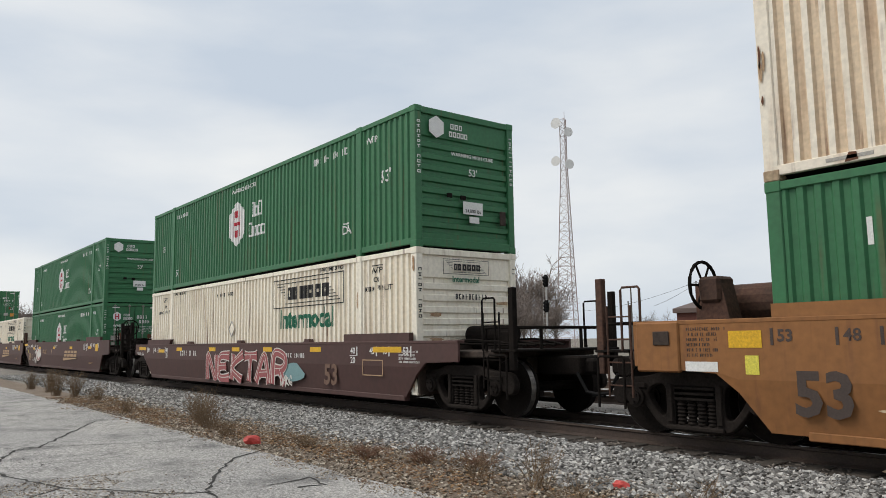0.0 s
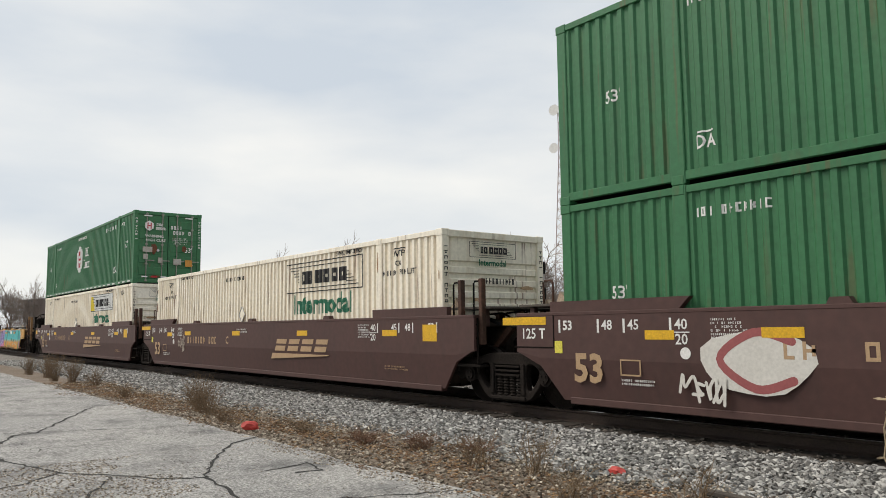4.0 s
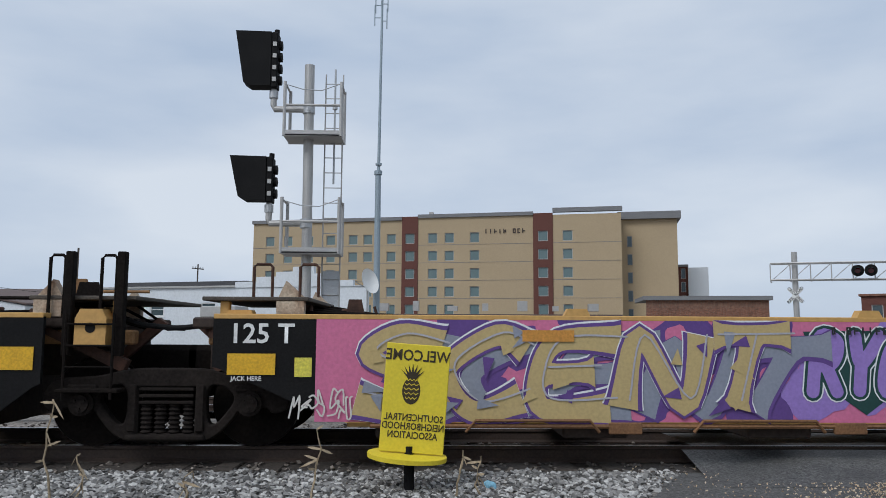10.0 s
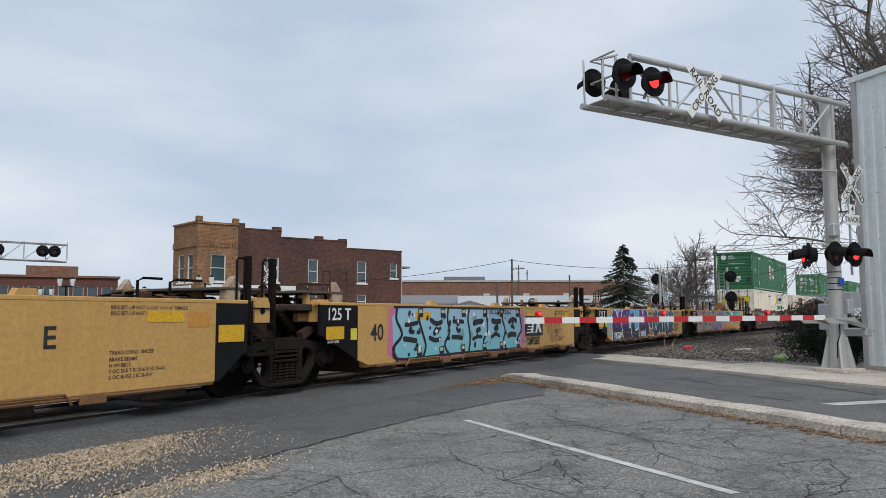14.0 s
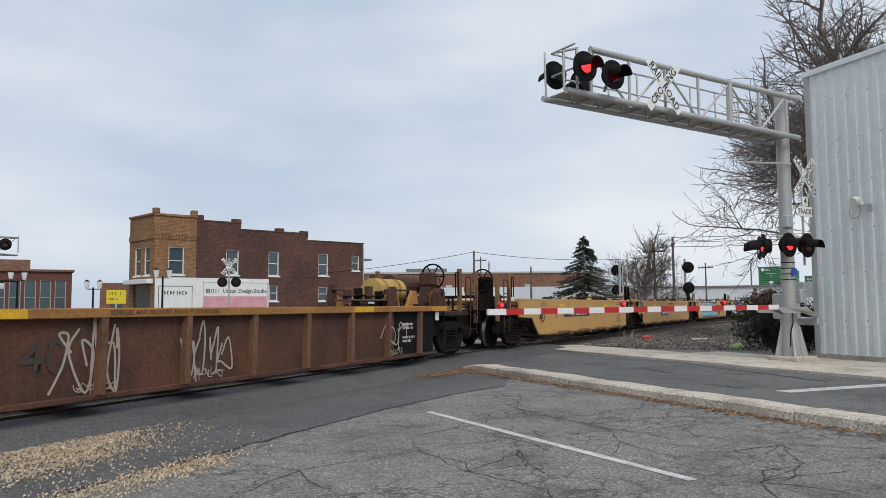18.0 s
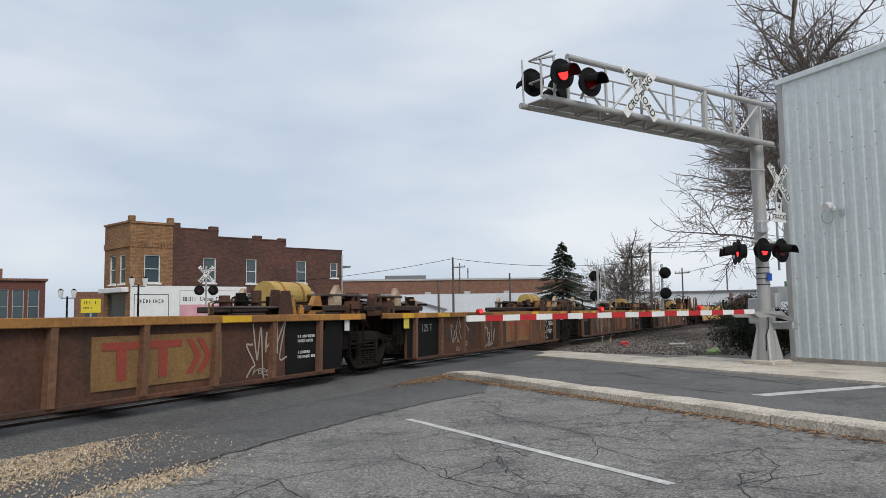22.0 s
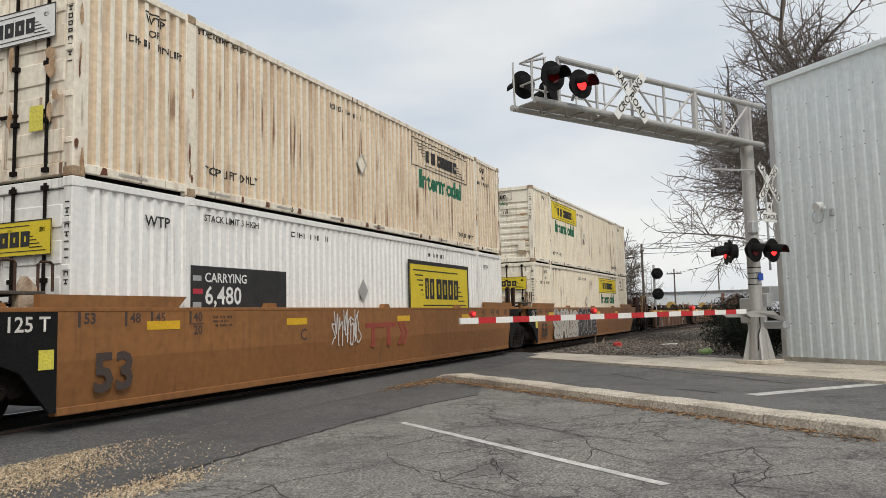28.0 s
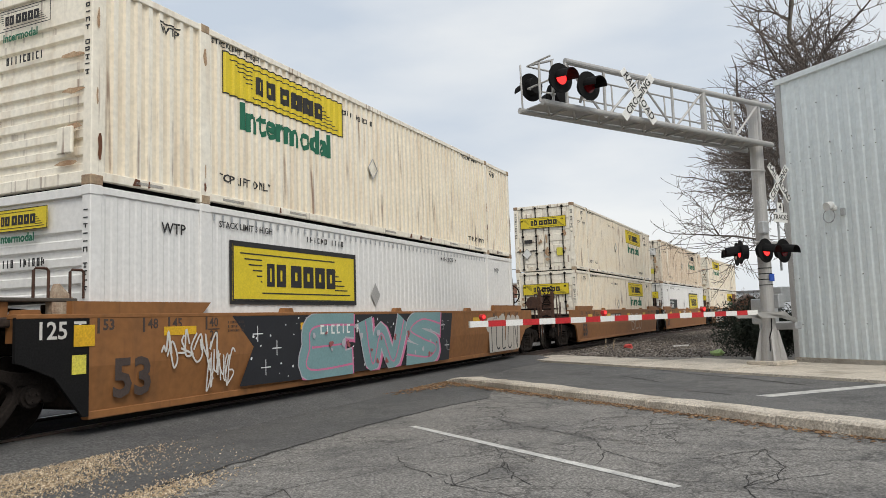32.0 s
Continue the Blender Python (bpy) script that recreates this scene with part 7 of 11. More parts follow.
tx.matrix_basis = pose(0, 0.01, 0, 0, 0, 180)
ladder(CANT, -0.42, -0.25, 2.6, 6.8, 0.36, 14, M_ALU)
part("notice_plate", MB().box(-0.1, 0.1, 0.17, 0.185, 2.12, 2.3, 0.004), mat("blue_plate", (0.02, 0.08, 0.4), (0.02, 0.06, 0.3), rough=0.5), CANT, "small blue notice plate")
part("bell", MB().box(-0.02, 0.22, 0.02, 0.2, 3.3, 3.62, 0.03), M_GALV, CANT)
part("gate_motor", MB().box(-0.78, -0.2, -0.62, -0.2, 1.05, 1.7, 0.03), M_GALV, CANT)
part("junction_box", MB().box(-1.35, -0.95, -0.5, -0.2, 1.6, 2.0, 0.02), M_GALV, CANT)
part("relay_box", MB().box(-0.34, -0.1, 0.1, 0.26, 1.45, 1.8, 0.02), M_GALV, CANT)
part("conduit", MB().tube([(-0.25, -0.4, 1.05), (-0.3, -0.4, 0.7), (-0.22, -0.3, 0.5), (-0.2, -0.25, 0.1)], 0.04, 8), M_GALV, CANT)
part("cable", MB().tube([(0.1, 0.15, 1.3), (0.16, 0.18, 0.95), (0.3, 0.2, 0.75), (0.32, 0.2, 0.4)], 0.015, 6), M_BLACK, CANT)
mb = MB()
for i in range(4):
    z = 2.02 + 0.14 * i
    mb.tube([(0, 0, z), (0, 0, z + 0.02)], 0.168, 16)
part("mast_band", mb, M_BLACK, CANT)
for sy in (-0.32, 0.32):
    part("gate_bracket", MB().prism([(-0.6, 1.2), (0.75, 1.22), (0.95, 1.32), (0.75, 1.36), (-0.2, 1.36), (-0.75, 1.05), (-0.7, 0.95)], "y", sy - 0.02, sy + 0.02), M_ALU, CANT)
part("counterweight", MB().box(-0.85, -0.6, -0.36, 0.36, 0.9, 1.1, 0.03), M_GALV, CANT)
GL, n = 9.34, 21
z0, z1 = 1.36, 1.33
for i in range(n):
    a, b = 0.9 + (GL - 0.9) * i / n, 0.9 + (GL - 0.9) * (i + 1) / n
    za = z0 + (z1 - z0) * (a - 0.9) / (GL - 0.9)
    zb = z0 + (z1 - z0) * (b - 0.9) / (GL - 0.9)
    part("gate_arm_band", MB().prism([(a, za - 0.055), (b, zb - 0.055), (b, zb + 0.055), (a, za + 0.055)], "y", 0.28, 0.33), M_RED if i % 2 == 1 else M_WHITE, CANT, "red reflective band" if i % 2 == 1 else "white reflective band")
for xx in (9.05, 6.0, 2.9):
    zz = z0 + (z1 - z0) * (xx - 0.9) / (GL - 0.9) + 0.055
    lamp = part("gate_lamp", MB().tube([(xx, 0.26, zz + 0.07), (xx, 0.35, zz + 0.07)], 0.05, 12).box(xx - 0.03, xx + 0.03, 0.28, 0.33, zz, zz + 0.03), M_RED, CANT)
    part("gate_lamp_lens", MB().tube([(xx, 0.35, zz + 0.07), (xx, 0.362, zz + 0.07)], 0.03, 12), M_GLOWRED, CANT, "glowing red gate lamp")

# ---- corrugated metal building ----
M_METAL = mat("pale_blue_metal_siding", (0.74, 0.79, 0.79), (0.68, 0.73, 0.73), rough=0.45, scale=0.5, fine=0.08, fscale=8, bump=0.03, streak=0.15, streak_c=(0.58, 0.61, 0.6))
WH = thing("warehouse", "pale corrugated metal warehouse with white trim", "building", m=frame_at((23.07, 0.24), (-0.68, -0.733)))
top = 7.62
for k, (a, b) in enumerate(((0.12, 2.95), (2.952, 5.3), (5.302, top - 0.1))):
    part("wall_panel", corrugated(0.12, 30, a, b, 0.004 * k, -1, 0.31, 0.03), M_METAL, WH)
part("corner_trim", MB().box(-0.03, 0.13, -0.03, 0.16, 0.0, top, 0.01), M_ALU, WH)
part("wall_back", MB().box(0.02, 30, 0.05, 14, 0, top - 0.15), M_METAL, WH)
part("roof_trim", MB().box(-0.06, 30, -0.06, 0.12, top - 0.12, top + 0.03, 0.01), M_METAL, WH)
mb = MB()
for i in range(60):
    for z in (1.0, 2.2, 3.3, 4.5, 5.6, 6.7):
        x = 0.3 + i * 0.62 + (0.31 if int(z * 10) % 2 else 0)
        mb.box(x - 0.012, x + 0.012, -0.012, -0.001, z - 0.012, z + 0.012)
    mb.box(0.3 + i * 0.31 - 0.01, 0.3 + i * 0.31 + 0.01, -0.01, -0.001, 5.28, 5.3)
tagged(part("rivets", mb, M_STEEL_DK, WH), kind="stuff")
part("security_light", MB().tube([(1.55, -0.02, 3.9), (1.55, -0.16, 3.9)], 0.07, 12).tube([(1.55, -0.14, 3.98), (1.55, -0.32, 3.92)], 0.09, 12, 0.11), M_WHITE, WH, "small white flood light")
ring = [(1.38 + 0.17 * math.cos(a), -0.05, 3.72 + 0.17 * math.sin(a)) for a in [2 * math.pi * i / 16 for i in range(17)]]
part("cable_coil", MB().tube(ring, 0.014, 6), M_GALV, WH)
part("outlet_box", MB().box(1.72, 1.84, -0.08, -0.01, 3.68, 3.86, 0.01), M_GALV, WH)
part("foundation", MB().box(-0.02, 30, -0.05, 0.05, 0.0, 0.14), M_CONC, WH)

# ---- welcome sign ----
M_SIGNY = mat("yellow_sign_face", (0.72, 0.58, 0.035), (0.66, 0.5, 0.03), rough=0.55, scale=4, fine=0.08, bump=0.02)
M_INK = mat("dark_brown_ink", (0.035, 0.025, 0.012), (0.07, 0.05, 0.016), rough=0.6, scale=6, fine=0.15, bump=0)
SG = thing("welcome_sign", "yellow banner sign with a pineapple, seen from its back", "sign", m=pose(0.27, 7.4, GZ, 0, 0, -3))
part("post", MB().tube([(0.02, 0.03, 0.0), (0.02, 0.03, 0.42)], 0.05, 10), M_BLACK, SG)
part("panel", MB().box(-0.3, 0.3, -0.008, 0.008, 0.36, 1.36, 0.006), M_SIGNY, SG).matrix_basis = pose(0.01, 0, 0, 0, 4, 0)
part("base_disc", MB().prism([(0.37 * math.cos(2 * math.pi * i / 28), 0.24 * math.sin(2 * math.pi * i / 28)) for i in range(28)], "z", -0.02, 0.02), M_SIGNY, SG, "oval yellow base plate").matrix_basis = pose(0, 0, 0.33, 5, 4, 0)
for s, sz, zz, sxx in (("WELCOME", 0.1, 1.25, 0.86), ("SOUTHCENTRAL", 0.062, 0.68, 0.8), ("NEIGHBORHOOD", 0.062, 0.6, 0.8), ("ASSOCIATION", 0.062, 0.52, 0.8)):
    o = lettering(s, M_INK, sz, SG, 0.02, -0.012, zz)
    o.matrix_basis = pose(0.01, 0, 0, 0, 4, 0) @ pose(0.0, -0.0125, zz) @ Matrix.Diagonal((-sxx, 1, 1, 1))
pine = [(0.085 * math.cos(a), 0.93 + 0.125 * math.sin(a)) for a in [2 * math.pi * i / 20 for i in range(20)]]
part("pineapple", MB().prism(pine, "y", -0.012, -0.009), M_INK, SG).matrix_basis = pose(-0.03, 0, 0, 0, 4, 0)
mb = MB()
for i in range(7):
    a = (i - 3) * 0.33
    mb.prism([(-0.02 + 0.02 * math.sin(a), 1.04), (0.02 + 0.02 * math.sin(a), 1.04), (0.13 * math.sin(a), 1.05 + 0.13 * math.cos(a))], "y", -0.0125 - 0.0003 * i, -0.009)
part("pineapple_leaves", mb, M_INK, SG).matrix_basis = pose(-0.03, 0, 0, 0, 4, 0)
for i in range(5):
    zz = 0.85 + 0.042 * i
    w = 0.07 * math.sqrt(max(0.1, 1 - ((zz - 0.93) / 0.13) ** 2))
    zig = MB()
    for j in range(6):
        xa, xb = -w + 2 * w * j / 6, -w + 2 * w * (j + 1) / 6
        za, zb = (zz, zz + 0.018) if j % 2 else (zz + 0.018, zz)
        zig.prism([(xa, za), (xb, zb), (xb, zb + 0.008), (xa, za + 0.008)], "y", -0.0145, -0.0125)
    part("zigzag", zig, M_SIGNY, SG).matrix_basis = pose(-0.03, 0, 0, 0, 4, 0)

# ---- far buildings ----
def brick_mat(name, c1, c2, mortar, sc=1.0):
    """Laid brick: courses with mortar, brick-to-brick shades, soot and patches."""
    m = mat(name, c1, c2, rough=0.9, scale=0.45, patch=0.85, fine=0.25, fscale=5, bump=0.1, streak=0.45, streak_c=tuple(v * 0.4 for v in c1))
    n, l = m.node_tree.nodes, m.node_tree.links
    b = n["Principled BSDF"]
    col = b.inputs["Base Color"].links[0].from_socket
    tc, sp, ad, cb = n.new("ShaderNodeTexCoord"), n.new("ShaderNodeSeparateXYZ"), n.new("ShaderNodeMath"), n.new("ShaderNodeCombineXYZ")
    l.new(tc.outputs["Object"], sp.inputs[0])
    l.new(sp.outputs["X"], ad.inputs[0])
    l.new(sp.outputs["Y"], ad.inputs[1])
    l.new(ad.outputs[0], cb.inputs["X"])
    l.new(sp.outputs["Z"], cb.inputs["Y"])
    br = n.new("ShaderNodeTexBrick")
    br.inputs["Scale"].default_value = sc
    br.inputs["Brick Width"].default_value, br.inputs["Row Height"].default_value, br.inputs["Mortar Size"].default_value = 0.3, 0.1, 0.012
    br.inputs["Color1"].default_value, br.inputs["Color2"].default_value = (0.72, 0.7, 0.7, 1), (1.18, 1.16, 1.14, 1)
    br.inputs["Mortar"].default_value = (*[q / max(p, 0.01) * 0.6 for p, q in zip(c1, mortar)], 1)
    l.new(cb.outputs[0], br.inputs["Vector"])
    mx = n.new("ShaderNodeMix")
    mx.data_type, mx.blend_type = "RGBA", "MULTIPLY"
    mx.inputs["Factor"].default_value = 0.9
    l.new(col, mx.inputs["A"])
    l.new(br.outputs["Color"], mx.inputs["B"])
    l.new(mx.outputs["Result"], b.inputs["Base Color"])
    return m


M_BRICKR = brick_mat("dark_red_brick", (0.16, 0.065, 0.044), (0.06, 0.036, 0.031), (0.12, 0.09, 0.075))
M_BRICKY = brick_mat("buff_yellow_brick", (0.37, 0.2, 0.09), (0.22, 0.11, 0.055), (0.24, 0.17, 0.11))
M_BRICKF = brick_mat("far_brick", (0.24, 0.105, 0.065), (0.19, 0.085, 0.055), (0.3, 0.25, 0.2))
M_STUCCO = mat("tan_stucco", (0.44, 0.34, 0.215), (0.39, 0.3, 0.19), rough=0.9, scale=0.2, fine=0.06, fscale=6, bump=0.05)
M_STUCCOR = mat("dark_red_panel", (0.13, 0.05, 0.038), (0.11, 0.045, 0.035), rough=0.85, scale=0.3, fine=0.08, fscale=6)
M_TRIM = mat("grey_cornice", (0.2, 0.2, 0.205), (0.16, 0.16, 0.165), rough=0.7, scale=0.4)
M_GLASS = mat("window_glass", (0.05, 0.075, 0.085), (0.08, 0.11, 0.12), rough=0.12, scale=0.4, fine=0.05, bump=0, spec=0.6)
M_TEAL = mat("curtained_glass", (0.14, 0.2, 0.2), (0.09, 0.14, 0.15), rough=0.2, scale=0.6, fine=0.05, bump=0, spec=0.6)
M_WALLW = mat("white_block_wall", (0.66, 0.69, 0.72), (0.58, 0.61, 0.64), rough=0.85, scale=0.3, fine=0.08, fscale=6, streak=0.15, streak_c=(0.45, 0.46, 0.47))
M_ROOFD = mat("dark_roof", (0.06, 0.06, 0.065), (0.1, 0.1, 0.1), rough=0.9, scale=0.3)
M_ROOFB = mat("brown_metal_roof", (0.13, 0.095, 0.085), (0.1, 0.075, 0.07), rough=0.8, scale=0.3)
M_POLE = mat("weathered_pole_wood", (0.12, 0.1, 0.085), (0.08, 0.068, 0.06), rough=0.95, scale=1.0)


def wall_with(mb, x0, x1, z0, z1, y0, y1, holes):
    """A wall slab with rectangular openings right through it."""
    xs = sorted({x0, x1, *[v for h in holes for v in h[:2]]})
    for a, b in zip(xs, xs[1:]):
        cuts = sorted((h[2], h[3]) for h in holes if h[0] < (a + b) / 2 < h[1])
        z = z0
        for c, d in cuts + [(z1, z1)]:
            if c > z + 1e-4:
                mb.box(a, b, y0, y1, z, c)
            z = max(z, d)
    return mb


def window(bld, x0, x1, z0, z1, y, glass, frame_m, f=0.07, rail=True, sill=True, depth=0.12):
    fr_ = MB()
    for a, b, c, d in ((x0, x0 + f, z0, z1), (x1 - f, x1, z0, z1), (x0 + f, x1 - f, z0, z0 + f), (x0 + f, x1 - f, z1 - f, z1)):
        fr_.box(a, b, y + depth - 0.05, y + depth + 0.03, c, d)
    if rail:
        fr_.box(x0 + f, x1 - f, y + depth - 0.05, y + depth + 0.02, (z0 + z1) / 2 - f / 3, (z0 + z1) / 2 + f / 3)
    w = part("window", fr_, frame_m, bld)
    part("pane", MB().box(x0 + f / 2, x1 - f / 2, y + depth + 0.02, y + depth + 0.05, z0 + f / 2, z1 - f / 2), glass, w)
    if sill:
        part("sill", MB().box(x0 - 0.08, x1 + 0.08, y - 0.08, y + 0.1, z0 - 0.12, z0), frame_m, w)
    return w


def house(name, p0, p1, label, z=GZ):
    p0, p1 = Vector(p0), Vector(p1)
    d = (p1 - p0)
    return thing(name, label, "building", m=frame_at((p0.x, p0.y, z), d.normalized())), d.length


# brick corner building
BB, L = house("brick_building", (40.86, 42.54), (57.17, 34.96), "two-storey dark brick building with buff corner front")
zo = 0.2
holes2 = [(5.44, 6.46, 4.0, 5.92), (8.98, 9.88, 4.0, 5.93), (13.52, 14.44, 4.1, 5.95), (16.8, 17.55, 4.6, 5.9), (9.05, 9.8, 2.0, 3.24), (13.53, 14.44, 2.0, 3.14), (16.83, 17.46, 1.6, 2.43)]
part("wall", wall_with(MB(), 3.05, L, 0, 6.95, 0.0, 0.3, holes2), M_BRICKR, BB)
part("parapet", MB().box(3.05, 6.6, 0, 0.3, 6.95, 8.0).box(6.6, 12.45, 0, 0.3, 6.95, 7.5).box(3.0, 6.65, -0.04, 0.34, 8.0, 8.1).box(6.65, 12.5, -0.04, 0.34, 7.5, 7.6).box(12.45, L + 0.05, -0.04, 0.34, 6.95, 7.03), M_BRICKR, BB)
for x, z in ((3.3, 8.1), (6.3, 8.0), (10.0, 7.5), (12.2, 7.4)):
    part("chimney", MB().box(x - 0.3, x + 0.35, 0.02, 0.5, z - 0.3, z + 0.35, 0.02), M_BRICKR, BB)
for h_ in holes2:
    window(BB, *h_, 0.0, M_GLASS, M_WHITE)
hy = [(1.0, 2.15, 3.93, 5.96)]
part("corner_wall", wall_with(MB(), 0, 3.05, 0, 8.25, -0.06, 0.3, hy), M_BRICKY, BB, "buff brick corner front")
window(BB, *hy[0], -0.06, M_GLASS, M_WHITE)
mb = MB()
for i in range(14):
    mb.box(0.1 + 0.21 * i, 0.22 + 0.21 * i, -0.14, -0.05, 6.5, 6.85)
mb.box(0, 3.1, -0.12, -0.05, 6.85, 6.95).box(-0.05, 3.1, -0.16, 0.3, 8.2, 8.35)
for i in range(40):
    xx, zz = 0.15 + 0.28 * (i % 10), 7.15 + 0.25 * (i // 10)
    mb.box(xx, xx + 0.2, -0.09, -0.05, zz, zz + 0.16)
part("cornice", mb, M_BRICKY, BB)
for x in (0.1, 2.9):
    part("pinnacle", MB().box(x - 0.22, x + 0.22, -0.12, 0.3, 8.36, 8.75, 0.03), M_BRICKY, BB)
# left return of the corner front
ang = math.degrees(math.atan2(42.54 - 46.65, 40.86 - 42.31)) - math.degrees(math.atan2(34.96 - 42.54, 57.17 - 40.86))
lf = part("side_front", wall_with(MB(), -4.3, 0, 0, 8.25, 0, 0.3, [(-3.4, -2.3, 3.9, 6.0), (-1.75, -0.75, 3.9, 6.0), (-3.6, -0.6, 0.3, 3.2)]), M_BRICKY, BB)
lf.matrix_basis = pose(0, 0, 0, 0, 0, ang)
for bx in ((-4.35, 0, -0.1, 0.35, 8.26, 8.4), (-4.3, 0, -0.08, -0.004, 6.5, 6.9)):
    part("cornice", MB().box(*bx), M_BRICKY, BB).matrix_basis = pose(0, 0, 0, 0, 0, ang)
for a in ((-3.4, -2.3, 3.9, 6.0), (-1.75, -0.75, 3.9, 6.0)):
    w = window(BB, *a, 0.0, M_GLASS, M_WHITE)
    w.matrix_basis = pose(0, 0, 0, 0, 0, ang)
sf = part("shop_front", MB().box(-3.6, -0.6, 0.15, 0.2, 0.3, 3.2), M_GLASS, BB)
sf.matrix_basis = pose(0, 0, 0, 0, 0, ang)
aw = part("shop_awning", MB().box(-4.2, -0.1, -0.5, 0.0, 3.25, 3.6, 0.03), M_WHITE, BB)
aw.matrix_basis = pose(0, 0, 0, 0, 0, ang)
part("sign_wall", MB().box(0.05, 8.95, -0.1, -0.065, 0.6, 3.72), M_WHITE, BB, "white painted sign wall")
for a, b, c, d in ((0.3, 2.8, 1.0, 3.1), (3.6, 8.85, 1.0, 3.42)):
    mb = MB()
    for q in ((a, b, d - 0.04, d), (a, a + 0.04, c, d), (b - 0.04, b, c, d)):
        mb.box(q[0], q[1], -0.11, -0.101, q[2], q[3])
    part("sign_frame", mb, M_TXT_K if a < 1 else M_ALU, BB)
part("sign_bars", bars(MB(), 0.7, 2.5, -0.101, 2.6, 0.28, 8, drnd), M_TXT_K, BB)
for s, x in (("Urban", 5.7), ("Design", 7.0), ("Studio", 8.25)):
    lettering(s, M_TXT_K, 0.3, BB, x, -0.106, 2.75)
part("sign_bars", bars(MB(), 3.85, 4.9, -0.101, 2.75, 0.3, 6, drnd), M_TXT_K, BB)
part("pink_panel", MB().box(3.65, 8.8, -0.108, -0.101, 1.0, 2.35), mat("faded_pink", (0.58, 0.25, 0.3), (0.66, 0.42, 0.44), rough=0.8, scale=1.5, patch=0.8), BB)
part("roof", MB().box(0.0, L - 0.3, 0.3, 4.0, 6.4, 6.6), M_BRICKR, BB)
part("end_wall", MB().box(L - 0.3, L, 0.3, 4.3, 0, 6.9), M_BRICKR, BB)
part("back_wall", MB().box(-0.3, L - 0.3, 4.0, 4.3, 0, 6.9), M_BRICKR, BB)
part("drain_pipe", MB().tube([(L - 0.05, -0.06, 0.2), (L - 0.05, -0.06, 6.6)], 0.06, 8), M_ALU, BB)
part("annex", MB().box(L, L + 1.0, 1.5, 6, 0, 5.6).box(L, L + 1.6, 1.0, 6, 5.6, 5.75), M_TRIM, BB)

# hotel
HT, L = house("hotel", (-29.36, 134.0), (32.36, 118.76), "five-storey tan hotel with dark red window bays")
rows_ = [(8.05 + 3.0 * k - 0.75, 8.05 + 3.0 * k + 0.95) for k in range(4)] + [(4.3, 6.0)]
cols_ = [3.2, 6.6, 10.5, 14.5, 18.57, 21.22, 25.39, 32.62, 35.49, 39.77, 55.07]
hh = [(x - 0.8, x + 0.8, a, b) for x in cols_ for a, b in rows_]
bay = [(x - 0.8, x + 0.8, a, b) for x in (28.7, 51.1) for a, b in rows_]
part("wall", wall_with(MB(), 0, L, 0, 20.6, 0, 0.4, hh + [(27.3, 30.1, 0, 20.3), (49.5, 52.7, 0, 20.3)]), M_STUCCO, HT)
for xa, xb in ((27.3, 30.1), (49.5, 52.7)):
    part("red_bay", wall_with(MB(), xa, xb, 0, 20.9, -0.15, 0.3, [b for b in bay if xa < b[0] < xb]), M_STUCCOR, HT)
for w in hh:
    window(HT, *w, 0.0, M_TEAL, M_ALU, 0.1, False, False, 0.18)
for w in bay:
    window(HT, *w, -0.15, M_TEAL, M_ALU, 0.1, False, False, 0.18)
part("cornice", MB().box(-0.2, 27.3, -0.3, 0.6, 20.3, 20.9).box(30.1, 49.5, -0.3, 0.6, 20.6, 21.2).box(52.7, L + 0.2, -0.3, 0.6, 21.0, 21.7), M_TRIM, HT)
mb = MB()
for z in (7.0, 10.0, 13.0, 16.0):
    mb.box(0, L, -0.03, 0, z - 0.03, z + 0.03)
part("wall_joint", mb, M_TRIM, HT)
part("roof", MB().box(0, L, 0.4, 18, 20.0, 20.3), M_ROOFD, HT)
part("name_row", bars(MB(), 41.5, 48.5, -0.02, 18.1, 0.75, 9, drnd, 0.1), M_TXT_BRN, HT)
part("end_wing", MB().box(L - 0.2, L + 9.0, 5.0, 20, 0, 20.2), M_STUCCO, HT)
part("end_wall", MB().box(L - 0.5, L, 0.4, 20, 0, 20.8), M_STUCCO, HT)
part("wing_cornice", MB().box(L - 0.5, L + 9.6, 4.2, 20, 20.2, 21.4), M_TRIM, HT)
for k in range(5):
    window(HT, L + 1.0, L + 1.8, 3.6 + 3 * k, 5.4 + 3 * k, 5.0 - 0.15, M_GLASS, M_TRIM, 0.1, False, False)
part("roof_vent", MB().box(L - 33, L - 32.3, 6, 7, 20.3, 22.6), M_ALU, HT)

# second tower beside the hotel
H2, L2 = house("office_block", (43.7, 133.4), (50.9, 130.9), "dark glazed office block beside a pale tower")
mb_h = [(0.4 + 1.3 * i, 1.2 + 1.3 * i, 1.5 + 2.4 * k, 3.3 + 2.4 * k) for i in range(3) for k in range(5)]
part("wall", wall_with(MB(), 0, 4.2, 0, 13.2, 0, 0.4, mb_h), M_STUCCOR, H2)
for w in mb_h:
    window(H2, *w, 0.0, M_GLASS, M_ALU, 0.08, False, False)
part("tower", MB().box(4.2, 7.6, -0.5, 9, 0, 13.0), M_WALLW, H2)
part("roof_edge", MB().box(-0.2, 4.3, -0.2, 8, 13.2, 13.6), M_TRIM, H2)

